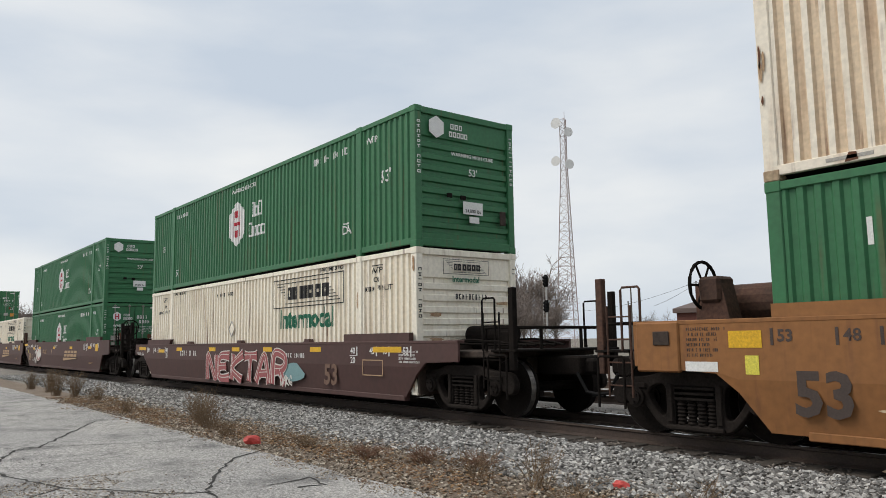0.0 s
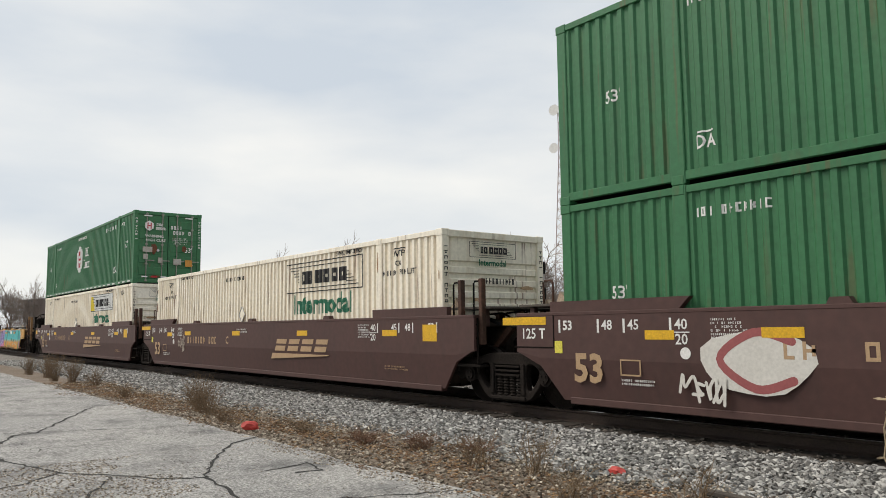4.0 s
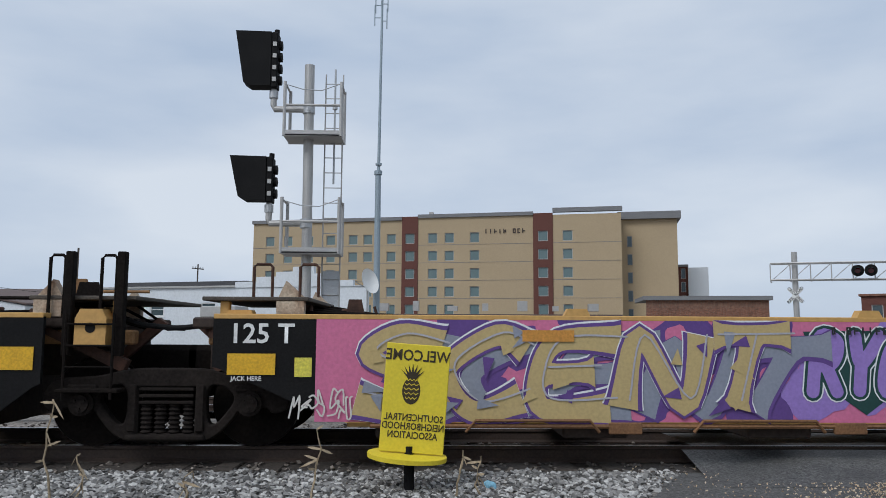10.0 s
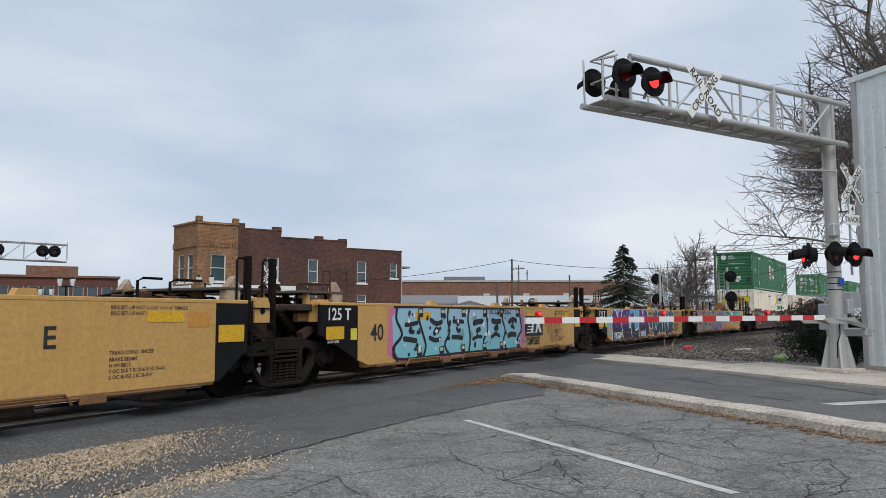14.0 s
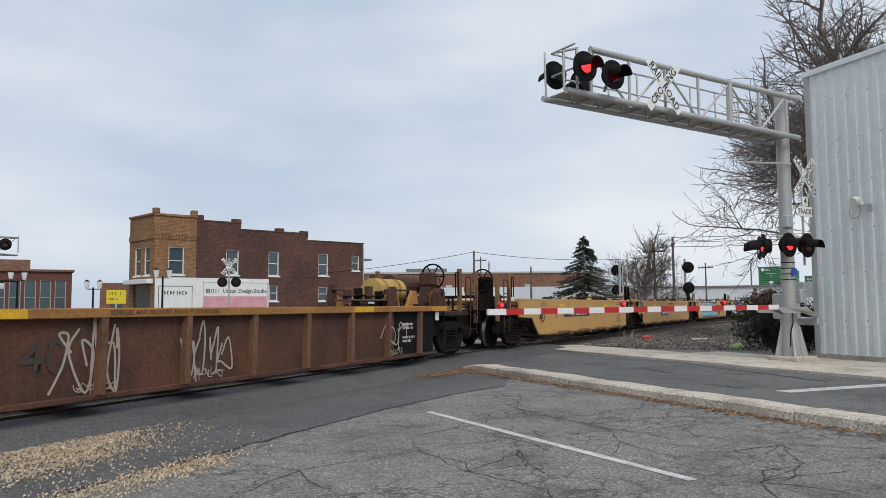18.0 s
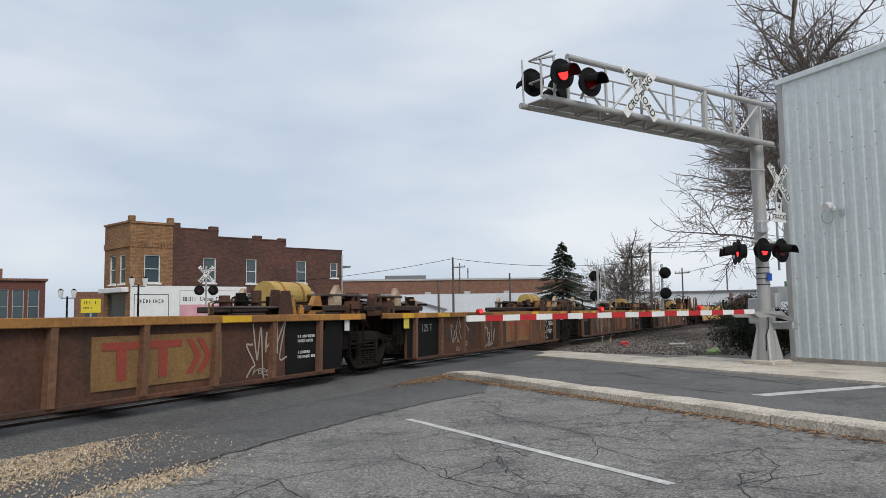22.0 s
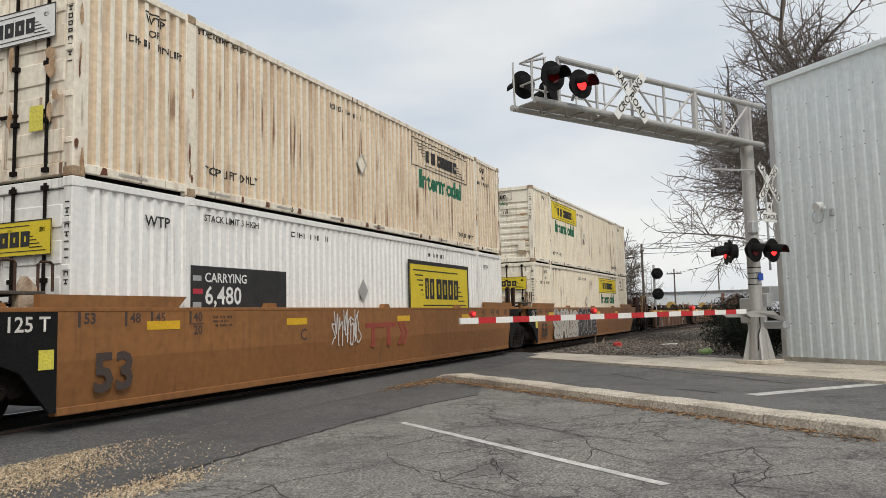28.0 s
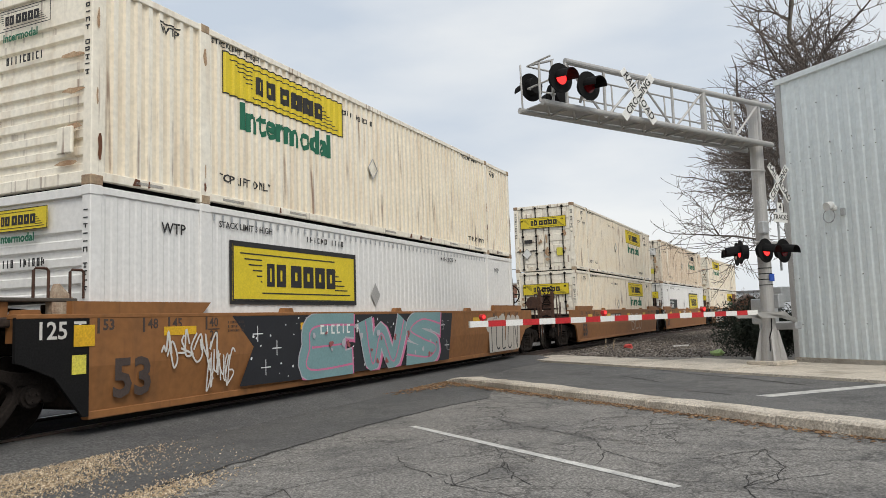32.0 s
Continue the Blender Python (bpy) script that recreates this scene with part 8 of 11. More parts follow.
# long white block building
WB_, L = house("white_block_building", (-34.94, 73.1), (-3.94, 62.1), "long low white block building with small windows")
ws = [(x - 0.75, x + 0.75, 2.75, 3.9) for x in (2.23, 7.18, 12.3, 17.67)] + [(26.8, 27.4, 2.9, 3.3)]
part("wall", wall_with(MB(), 0, L, 0, 5.25, 0, 0.3, ws), M_WALLW, WB_)
for w in ws:
    window(WB_, *w, 0.0, M_GLASS, M_WHITE, 0.08)
part("roof_edge", MB().box(-0.2, 20.4, -0.2, 10, 5.25, 5.4), M_ALU, WB_)
part("roof", MB().box(4, 19, 4, 14, 5.4, 6.1).box(0, 20, 0.3, 14, 5.2, 5.3), M_ROOFD, WB_)
mb = MB()
for x0, x1, z in ((20.4, 22.5, 5.7), (22.5, 24.4, 6.1), (24.4, 26.0, 6.5), (26.0, 28.0, 6.9), (28.0, 29.4, 6.3), (29.4, 31.6, 5.7), (31.6, L, 5.2)):
    mb.box(x0, x1, -0.1, 0.3, 5.2, z)
part("stepped_gable", mb, M_WALLW, WB_)
part("roof_unit", MB().box(19.0, 22.4, -3.0, -1.0, 2.6, 3.5, 0.05), M_ALU, WB_)
BS, L = house("shed", (-59.99, 86.17), (-30, 88.6), "long brown metal-roofed shed")
part("wall", MB().box(0, L, 0, 12, 0, 4.6), M_STUCCOR, BS)
part("roof", MB().prism([(-0.5, 4.6), (12.5, 4.6), (12.5, 5.0), (6, 6.4), (-0.5, 5.2)], "x", -0.3, L + 0.3), M_ROOFB, BS)
S2, L = house("shed", (-42, 70.5), (-34.5, 68), "small white gabled shed")
part("wall", MB().prism([(0, 0), (L, 0), (L, 3.6), (L * 0.3, 4.4), (0, 3.6)], "y", 0, 8), M_WALLW, S2)
part("roof", MB().prism([(-0.2, 3.6), (L * 0.3, 4.5), (L + 0.3, 3.65), (L + 0.3, 3.8), (L * 0.3, 4.65), (-0.2, 3.75)], "y", -0.2, 8.2), M_ROOFB, S2)

# buildings beyond the crossing
B1, L = house("brick_warehouse", (90, 62), (108, 27.5), "long low orange-brick warehouse")
part("wall", MB().box(0, L, 0, 20, 0, 6.1), M_BRICKF, B1)
part("parapet", MB().box(-0.1, L + 0.1, -0.15, 0.4, 6.1, 6.35), M_ALU, B1)
part("roof_house", MB().box(12, 18, 3, 8, 6.3, 7.0), M_TRIM, B1)
B2, L = house("white_shop", (64.5, 40.5), (74.4, 17.4), "low white commercial building with flat roof")
part("wall", wall_with(MB(), 6.5, L, 0, 3.3, 0, 0.3, [(18.5, 19.5, 0, 2.3)]).box(6.5, L, 0.3, 12, 3.0, 3.2).box(6.5, 6.8, 0.3, 12, 0, 3.3), M_WALLW, B2)
part("low_wing", MB().box(0, 6.5, 1.0, 9, 0, 2.55), M_WALLW, B2)
part("wing_roof", MB().prism([(0.6, 2.55), (9, 2.55), (9, 3.3), (5, 3.5)], "x", -0.2, 6.4), M_TRIM, B2)
part("door", MB().box(18.5, 19.5, 0.2, 0.25, 0, 2.3), M_TRIM, B2)
for x in (9, 13, 17, 21):
    part("roof_vent", MB().box(x, x + 0.6, 2, 2.6, 3.2, 3.6), M_ALU, B2)
B3, L = house("shed", (57, 31.5), (60, 26.5), "small grey gabled shed")
part("wall", MB().prism([(0, 0), (L, 0), (L, 1.7), (L / 2, 2.5), (0, 1.7)], "y", 0, 4), M_WALLW, B3)
part("roof", MB().prism([(-0.2, 1.65), (L / 2, 2.5), (L + 0.2, 1.65), (L + 0.2, 1.78), (L / 2, 2.64), (-0.2, 1.78)], "y", -0.2, 4.2), M_TRIM, B3)
B4, L = house("white_warehouse", (94.3, 18.5), (96.2, -14), "wide white flat-roofed warehouse")
part("wall", MB().box(0, L, 0, 20, 0, 3.45), M_WALLW, B4)
part("roof_edge", MB().box(-0.1, L, -0.2, 0.4, 3.45, 3.62), M_TRIM, B4)
for x in (11.5, 14.5):
    part("door", MB().box(x, x + 1.6, -0.06, -0.01, 0, 2.2), M_TRIM, B4)
B5, L = house("brick_house", (80.5, 5.2), (81, 1.4), "small brick house with a gable roof")
part("wall", MB().prism([(0, 0), (L, 0), (L, 1.4), (L / 2, 2.7), (0, 1.4)], "y", 0, 6), M_BRICKF, B5)
part("roof", MB().prism([(-0.3, 1.3), (L / 2, 2.75), (L + 0.3, 1.3), (L + 0.3, 1.45), (L / 2, 2.95), (-0.3, 1.45)], "y", -0.3, 6.3), M_ROOFB, B5)
part("chimney", MB().box(0.5, 0.8, 1, 1.4, 1.8, 3.0), M_BRICKF, B5)
B6, L = house("brick_office", (41.5, 69.5), (50.5, 63.2), "dark red brick office with a glazed front")
gl = [(0.8 + 1.25 * i, 1.75 + 1.25 * i, 1.0, 4.2) for i in range(8)]
part("wall", wall_with(MB(), 0, L, 0, 5.0, 0, 0.3, gl), M_STUCCOR, B6)
for g_ in gl:
    window(B6, *g_, 0.0, M_GLASS, M_ALU, 0.07, True, False)
part("roof_edge", MB().box(-0.2, L + 0.2, -0.2, 9, 5.0, 5.2).box(3, 7.5, 2, 6, 5.2, 6.2), M_BRICKF, B6)
B7, L = house("brick_shop_row", (22, 72), (33, 70), "low dark brick shop row with grey roof edge")
part("wall", wall_with(MB(), 0, L, 0, 4.6, 0, 0.3, [(0.8 + 2 * i, 2.0 + 2 * i, 1.2, 2.6) for i in range(5)]), M_BRICKF, B7)
for i in range(5):
    window(B7, 0.8 + 2 * i, 2.0 + 2 * i, 1.2, 2.6, 0.0, M_GLASS, M_TRIM, 0.07, False, False)
part("roof_edge", MB().box(-0.3, L + 0.3, -0.3, 8, 4.6, 5.0), M_TRIM, B7)
B9, L = house("brick_shop", (51, 60), (55, 55), "narrow brick shop with parapet")
part("wall", MB().box(0, L, 0, 9, 0, 3.9).box(2.6, L, 0, 9, 3.9, 4.6), M_BRICKF, B9)
part("window", MB().box(1, 2, -0.06, 0, 1.2, 2.8), M_GLASS, B9)
B8, L = house("flat_house", (-108, 30), (-105, 17), "dark flat-roofed house among the trees")
part("wall", MB().box(0, L, 0, 8, 0, 5.0), M_TRIM, B8)
part("roof", MB().box(-0.5, L + 0.5, -0.5, 8.5, 5.0, 5.4), M_ROOFD, B8)
B10, L = house("parking_deck", (-12, 92), (24, 88), "low flat roofs and vents before the hotel")
part("wall", MB().box(0, L, 0, 12, 0, 3.6), M_ROOFB, B10)
for i in range(8):
    x = 3 + 4.2 * i
    part("roof_vent", MB().box(x, x + 0.7 + 0.5 * (i % 2), 1, 2, 4.0, 4.6 + 0.3 * (i % 3)), M_ALU, B10)

# ---- masts, signals, poles ----
M_STEELBL = mat("pale_blue_steel", (0.3, 0.36, 0.4), (0.25, 0.3, 0.34), rough=0.55, metal=0.3, scale=1)


def signal_head(sig, x, z, n, s, y=0.0):
    """Upright signal head: backboard, lamp cases and hoods that point to -x."""
    hh = 0.33 * n + 0.25
    bb = part("backboard", MB().prism([(y - 0.3, z + 0.15), (y - 0.15, z + 0.02), (y + 0.15, z + 0.02), (y + 0.3, z + 0.15), (y + 0.3, z + hh - 0.15), (y + 0.15, z + hh), (y - 0.15, z + hh), (y - 0.3, z + hh - 0.15)], "x", x - 0.02, x + 0.02), M_BLACK, sig)
    for k in range(n):
        zz = z + 0.3 + 0.36 * k
        part("lamp_case", MB().box(x + 0.02, x + 0.2, y - 0.15, y + 0.15, zz - 0.15, zz + 0.15, 0.03), M_BLACK, bb)
        part("hood", MB().tube([(x - 0.02, y, zz), (x - 0.75 * s, y, zz - 0.08)], 0.15, 14, 0.17, cap=True), M_BLACK, bb)
        part("hinge_plate", MB().box(x + 0.06, x + 0.16, y - 0.165, y - 0.148, zz - 0.06, zz + 0.06), M_ALU, bb)


# large two-headed signal behind the train
SX, SYY = -2.72, 20.43
BS_ = thing("railway_signal", "tall aluminium railway signal with two black heads", "railway signal", "railway signals", m=pose(SX, SYY, GZ))
part("mast", MB().tube([(0.06, 0, 0), (0, 0, 8.75)], 0.135, 16), M_ALU, BS_)
for z, n, x in ((8.0, 4, -0.98), (4.85, 3, -1.02)):
    zz = z - 0.5
    part("arm", MB().tube([(0, 0, zz), (x + 0.05, 0, zz), (x + 0.02, 0, zz + 0.1), (x + 0.02, 0, z + 0.05)], 0.085, 10), M_ALU, BS_)
    part("arm_clamp", MB().tube([(0.005, 0, zz - 0.12), (0.005, 0, zz + 0.12)], 0.165, 14).tube([(x + 0.02, 0, z - 0.2), (x + 0.02, 0, z)], 0.12, 10), M_GALV, BS_)
    hh = 0.33 * n + 0.3
    bb = part("signal_head", MB().box(x - 0.06, x + 0.13, -0.2, 0.2, z + 0.05, z + hh, 0.03), M_BLACK, BS_)
    part("hood", MB().prism([(x - 0.05, z + 0.1), (x - 0.05, z + hh), (x - 1.02, z + hh + 0.02), (x - 0.78, z + 0.2), (x - 0.62, z + 0.1)], "y", -0.22, 0.22), M_BLACK, bb, "deep black hood over the lamps")
    for k in range(n):
        part("hinge_plate", MB().box(x + 0.0, x + 0.1, -0.225, -0.2, z + 0.22 + 0.33 * k, z + 0.34 + 0.33 * k), M_ALU, bb)
        part("lamp_case", MB().tube([(x + 0.1, 0, z + 0.3 + 0.33 * k), (x + 0.22, 0, z + 0.3 + 0.33 * k)], 0.13, 12), M_BLACK, bb)
    part("lifting_eye", MB().tube([(x + 0.06, 0, z + hh), (x + 0.06, 0, z + hh + 0.12)], 0.07, 10), M_BLACK, bb)
    pz = zz - 0.85
    part("platform", MB().box(-0.6, 0.95, -0.45, 0.5, pz, pz + 0.06, 0.01).box(-0.6, 0.95, -0.45, -0.41, pz, pz + 0.16), M_ALU, BS_)
    mb = MB()
    for xx in (-0.58, 0.93):
        mb.tube([(xx, -0.42, pz), (xx, -0.42, pz + 1.5)], 0.045, 8)
        mb.tube([(xx, 0.45, pz), (xx, 0.45, pz + 1.5)], 0.045, 8)
        mb.tube([(xx, -0.42, pz + 1.45), (xx, 0.45, pz + 1.45)], 0.03, 6)
    mb.tube([(-0.58, -0.42, pz + 0.85), (0.93, -0.42, pz + 0.85)], 0.035, 6)
    part("platform_rail", mb, M_ALU, BS_)
    part("chain", MB().tube([(-0.58, -0.44, pz + 1.42), (-0.1, -0.44, pz + 1.28), (0.4, -0.44, pz + 1.25), (0.93, -0.44, pz + 1.45)], 0.014, 5), M_GALV, BS_)
mb = MB()
for xx in (0.42, 0.9):
    mb.tube([(xx, 0.3, 0), (xx, 0.3, 8.6)], 0.022, 6)
for i in range(20):
    mb.tube([(0.42, 0.3, 0.35 + 0.42 * i), (0.9, 0.3, 0.35 + 0.42 * i)], 0.014, 5)
part("ladder", mb, M_ALU, BS_)
part("antenna", MB().tube([(0.68, 0.3, 5.5), (0.68, 0.3, 8.75)], 0.03, 6).tube([(0.68, 0.3, 7.6), (0.68, 0.3, 7.75)], 0.07, 8), M_GALV, BS_)
part("ladder_cage", MB().box(0.4, 0.9, 0.32, 0.36, 0.0, 3.1), M_GALV, BS_)


def small_signal(x, y, ztop, label, two=True, tilt=0):
    sg = thing("railway_signal", label, "railway signal", "railway signals", m=pose(x, y, GZ, 0, 0, tilt))
    h = ztop + 0.2
    part("mast", MB().tube([(0, 0, 0), (0, 0, h)], 0.09, 10), M_ALU, sg)
    lad = MB()
    for xx in (-0.55, -0.2):
        lad.tube([(xx, 0.1, 0), (xx, 0.1, h - 0.3)], 0.025, 5)
    for i in range(int(h / 0.45)):
        lad.tube([(-0.55, 0.1, 0.3 + 0.45 * i), (-0.2, 0.1, 0.3 + 0.45 * i)], 0.016, 4)
    part("ladder", lad, M_ALU, sg)
    for z in (h - 1.25, h - (3.75 if ztop > 5 else 2.75)) if two else (h - 1.25,):
        if ztop < 5:
            disc = part("signal_head", MB().tube([(0.2, -0.24, z + 0.6), (0.2, -0.2, z + 0.6)], 0.42, 20), M_BLACK, sg)
            part("hood", MB().tube([(0.2, -0.24, z + 0.62), (0.2, -0.62, z + 0.58)], 0.17, 12), M_BLACK, disc)
            part("lamp_case", MB().box(0.04, 0.36, -0.2, 0.02, z + 0.42, z + 0.78, 0.03), M_BLACK, disc)
            part("bracket", MB().tube([(0, 0, z + 0.2), (0.2, -0.15, z + 0.2), (0.2, -0.15, z + 0.45)], 0.04, 6), M_ALU, sg)
            continue
        hd = part("signal_head", MB().prism([(0.02, z), (0.42, z), (0.52, z + 0.25), (0.52, z + 0.95), (0.42, z + 1.2), (0.02, z + 1.2), (-0.08, z + 0.95), (-0.08, z + 0.25)], "y", -0.3, -0.22), M_BLACK, sg)
        for k in (0.3, 0.62, 0.94):
            part("hood", MB().tube([(0.22, -0.3, z + k), (0.22, -0.6, z + k - 0.03)], 0.13, 10), M_BLACK, hd)
        part("bracket", MB().tube([(0, 0, z + 0.1), (0.22, -0.22, z + 0.1)], 0.04, 6), M_ALU, sg)
    return sg


small_signal(-55.3, 37.7, 7.5, "two-headed signal on a lattice mast by the trees")
small_signal(-52.3, 53.8, 7.6, "two-headed signal below the radio tower")
small_signal(58.3, 8.2, 4.6, "two-headed signal beyond the crossing", tilt=-75)
small_signal(57.5, 12.8, 4.5, "two-headed signal beside a bare tree", tilt=105)

# radio tower
RT = thing("radio_tower", "tall red and white lattice radio tower with dishes", "radio tower", m=pose(-94.6, 103.2, GZ))
M_TOWER = mat("faded_tower_paint", (0.42, 0.33, 0.32), (0.5, 0.47, 0.46), rough=0.7, scale=0.12, patch=0.9)
hgt, w0, w1 = 42.5, 2.6, 0.7


def tw(z):
    return w1 + (w0 - w1) * max(0.0, 1 - z / 34.0)


cor = lambda z, k: (tw(z) * math.cos(radians(90 + 120 * k)), tw(z) * math.sin(radians(90 + 120 * k)), z)
for k in range(3):
    part("leg", MB().tube([cor(z, k) for z in (0, 17, 34, hgt)], 0.09, 6), M_TOWER, RT)
mb = MB()
for i in range(26):
    za, zb = hgt * i / 26, hgt * (i + 1) / 26
    for k in range(3):
        mb.tube([cor(za, k), cor(zb, (k + 1) % 3)], 0.035, 4, cap=False)
        mb.tube([cor(zb, k), cor(za, (k + 1) % 3)], 0.035, 4, cap=False)
        mb.tube([cor(zb, k), cor(zb, (k + 1) % 3)], 0.035, 4, cap=False)
part("lattice", mb, M_TOWER, RT)
for dx, dy, z, r in ((-0.7, -0.9, 41.6, 1.05), (1.3, -0.5, 39.5, 0.9), (-1.0, -0.9, 34.4, 0.95), (1.35, -0.5, 33.4, 0.9)):
    d = Vector((0.3, -1, 0)).normalized() if dx < 0 else Vector((1, -0.45, 0)).normalized()
    p = Vector((dx, dy, z))
    part("dish", MB().tube([p, p + d * 0.25, p + d * 0.6], r * 0.6, 16, r), M_WHITE, RT, "white microwave dish")
part("whip", MB().tube([(0.3, 0, hgt - 1), (0.3, 0, hgt + 1.4)], 0.05, 5), M_TOWER, RT)

# steel mast with dish
MS = thing("antenna_mast", "slender blue-grey steel antenna mast", "antenna mast", m=pose(-2.25, 45.2, GZ))
part("lower_tube", MB().tube([(0, 0, 0), (0, 0, 11)], 0.21, 12, 0.17), M_STEELBL, MS)
part("upper_tube", MB().tube([(0.02, 0, 11), (0.1, 0, 22)], 0.1, 10, 0.07), M_STEELBL, MS)
mb = MB()
for dx, dz in ((-0.35, 20.8), (0.4, 20.6), (-0.3, 21.6), (0.45, 21.7)):
    mb.tube([(0.1, 0, dz), (dx, 0, dz)], 0.03, 5)
    mb.tube([(dx, 0, dz - 0.5), (dx, 0, dz + 0.8)], 0.035, 5)
part("antenna", mb, M_STEELBL, MS)
part("collar", MB().tube([(0, 0, 10.9), (0, 0, 11.15)], 0.24, 12).tube([(0.02, 0, 11.5), (0.02, 0, 11.6)], 0.2, 10), M_STEELBL, MS)
DS = thing("satellite_dish", "white satellite dish on a short pole", "satellite dish", m=pose(-2.75, 44.6, GZ))
part("pole", MB().tube([(0, 0, 0), (0, 0, 4.2)], 0.06, 8), M_GALV, DS)
mb = MB()
nr = 6
for i in range(nr + 1):
    r = 0.78 * i / nr
    for j in range(20):
        a = 2 * math.pi * j / 20
        mb.v.append((r * math.cos(a) * 0.85, -0.25 * (i / nr) ** 2, r * math.sin(a)))
for i in range(nr):
    for j in range(20):
        mb.f.append((i * 20 + j, i * 20 + (j + 1) % 20, (i + 1) * 20 + (j + 1) % 20, (i + 1) * 20 + j))
dish = part("reflector", mb, M_WHITE, DS, smooth=True)
dish.matrix_basis = pose(0, 0, 4.35, -18, 0, 48)
part("feed_arm", MB().tube([(0, -0.1, 4.0), (-0.6, -0.75, 4.3)], 0.025, 6), M_GALV, DS)

# far cantilever over the street, and small crossing signals
FCN = thing("crossing_signal", "far cantilever with black flashing-light targets", "crossing signal", m=frame_at((20.68, 40.47), Vector((5.78, -3.48)).normalized()))
part("mast", MB().tube([(0, 0, 0), (0, 0, 5.9)], 0.15, 12), M_ALU, FCN)
LF = 6.75
mb = MB()
for yy in (-0.3, 0.3):
    for z in (4.25, 5.15):
        mb.tube([(-1.2, yy, z + 0.15), (LF, yy, z)], 0.045, 6)
for i in range(9):
    x0 = -1.2 + i * (LF + 1.2) / 8
    mb.tube([(x0, -0.3, 4.35), (x0, -0.3, 5.25)], 0.03, 5)
    mb.tube([(x0, -0.3, 4.3), (x0, 0.3, 4.3)], 0.03, 5)
    if i < 8:
        mb.tube([(x0, -0.3, 4.3), (x0 + (LF + 1.2) / 8, -0.3, 5.2)], 0.02, 5)
part("truss", mb, M_ALU, FCN)
for x0 in (3.0, 3.6, 5.6, 6.15):
    flasher(FCN, x0, -0.55, 4.75, -1, False)
crossbuck(FCN, 0.0, -0.25, 3.55, -1, 0.5)
CB = thing("crossing_signal", "low crossing signal with crossbuck and two lamps", "crossing signal", m=pose(36.95, 32.2, GZ, 0, 0, -46))
part("mast", MB().tube([(0, 0, 0), (0, 0, 4.5)], 0.06, 10), M_ALU, CB)
crossbuck(CB, 0, -0.08, 4.0, -1, 0.62)
part("lamp_arm", MB().tube([(-0.5, -0.05, 3.02), (0.5, -0.05, 3.02)], 0.03, 6), M_ALU, CB)
flasher(CB, -0.4, -0.2, 3.02, -1, False)
flasher(CB, 0.4, -0.2, 3.02, -1, False)


# poles and wires
def pole(x, y, h, label, cross=True, r=0.11, tilt=0):
    ob = thing("utility_pole", label, "utility pole", "utility poles", m=pose(x, y, GZ, 0, 0, tilt))
    part("shaft", MB().tube([(0, 0, 0), (0, 0, h)], r, 8, r * 0.7), M_POLE, ob)
    if cross:
        part("crossarm", MB().box(-0.9, 0.9, -0.06, 0.06, h - 0.6, h - 0.48), M_POLE, ob)
        for xx in (-0.8, -0.35, 0.35, 0.8):
            part("insulator", MB().tube([(xx, 0, h - 0.48), (xx, 0, h - 0.3)], 0.05, 6), M_GALV, ob)
    return ob


for x, y, h, c in ((-52.3, 79.3, 8.1, False), (-55.4, 70.9, 7.4, False), (-57.5, 73, 5.8, False), (57.9, 24.8, 6.0, False), (58.3, 9.0, 6.4, True), (56.5, 25.5, 4.0, False), (70, 24, 5.2, False), (96, 40, 8.2, True), (104, 42, 8.0, True), (92, 10.4, 6.2, True), (100, 6, 6.5, False), (-26, 90, 9.3, True), (62, 11.0, 6.2, True), (-27, 61, 8, False)):
    pole(x, y, h, "weathered wooden utility pole", c, tilt=rg.uniform(0, 90))


def wire(name, a, b, sag, label):
    a, b = Vector(a), Vector(b)
    pts = [a.lerp(b, i / 16) - Vector((0, 0, sag * 4 * (i / 16) * (1 - i / 16))) for i in range(17)]
    return solid(name, MB().tube(pts, 0.018, 4, cap=False), M_BLACK, label, "wire", "overhead wires")


wire("overhead_wire", (-52.3, 79.3, 7.8), (-34, 75, 4.8), 0.6, "slack black overhead wire")
wire("overhead_wire", (-52.3, 79.3, 7.8), (-90, 100, 6.0), 0.8, "slack black overhead wire")
wire("overhead_wire", (-52.3, 79.3, 7.6), (-62, 84, 5.4), 0.2, "slack black overhead wire")
wire("overhead_wire", (57.9, 24.8, 5.7), (52, 40, 3.9), 0.3, "slack black overhead wire")
wire("overhead_wire", (57.9, 24.8, 5.7), (62, 11.0, 5.0), 0.4, "slack black overhead wire")
for k in range(3):
    wire("overhead_wire", (58.3, 9.0, 6.2 - 0.35 * k), (60, -16, 6.6 - 0.35 * k), 0.25, "long black overhead wire")


# street lamps, signs, before the brick building
def street_lamp(x, y, h, label):
    ob = thing("street_lamp", label, "street lamp", "street lamps", m=pose(x, y, GZ, 0, 0, -40))
    part("post", MB().tube([(0, 0, 0), (0, 0, h - 0.3)], 0.07, 8, 0.05), M_BLACK, ob)
    part("arm", MB().tube([(-0.35, 0, h - 0.4), (0.35, 0, h - 0.4)], 0.03, 6), M_BLACK, ob)
    for xx in (-0.35, 0.35):
        part("globe", MB().tube([(xx, 0, h - 0.38), (xx, 0, h - 0.2), (xx, 0, h + 0.05)], 0.09, 10, 0.17), M_WHITE, ob)
        part("cap", MB().tube([(xx, 0, h + 0.05), (xx, 0, h + 0.17)], 0.17, 10, 0.02), M_BLACK, ob)


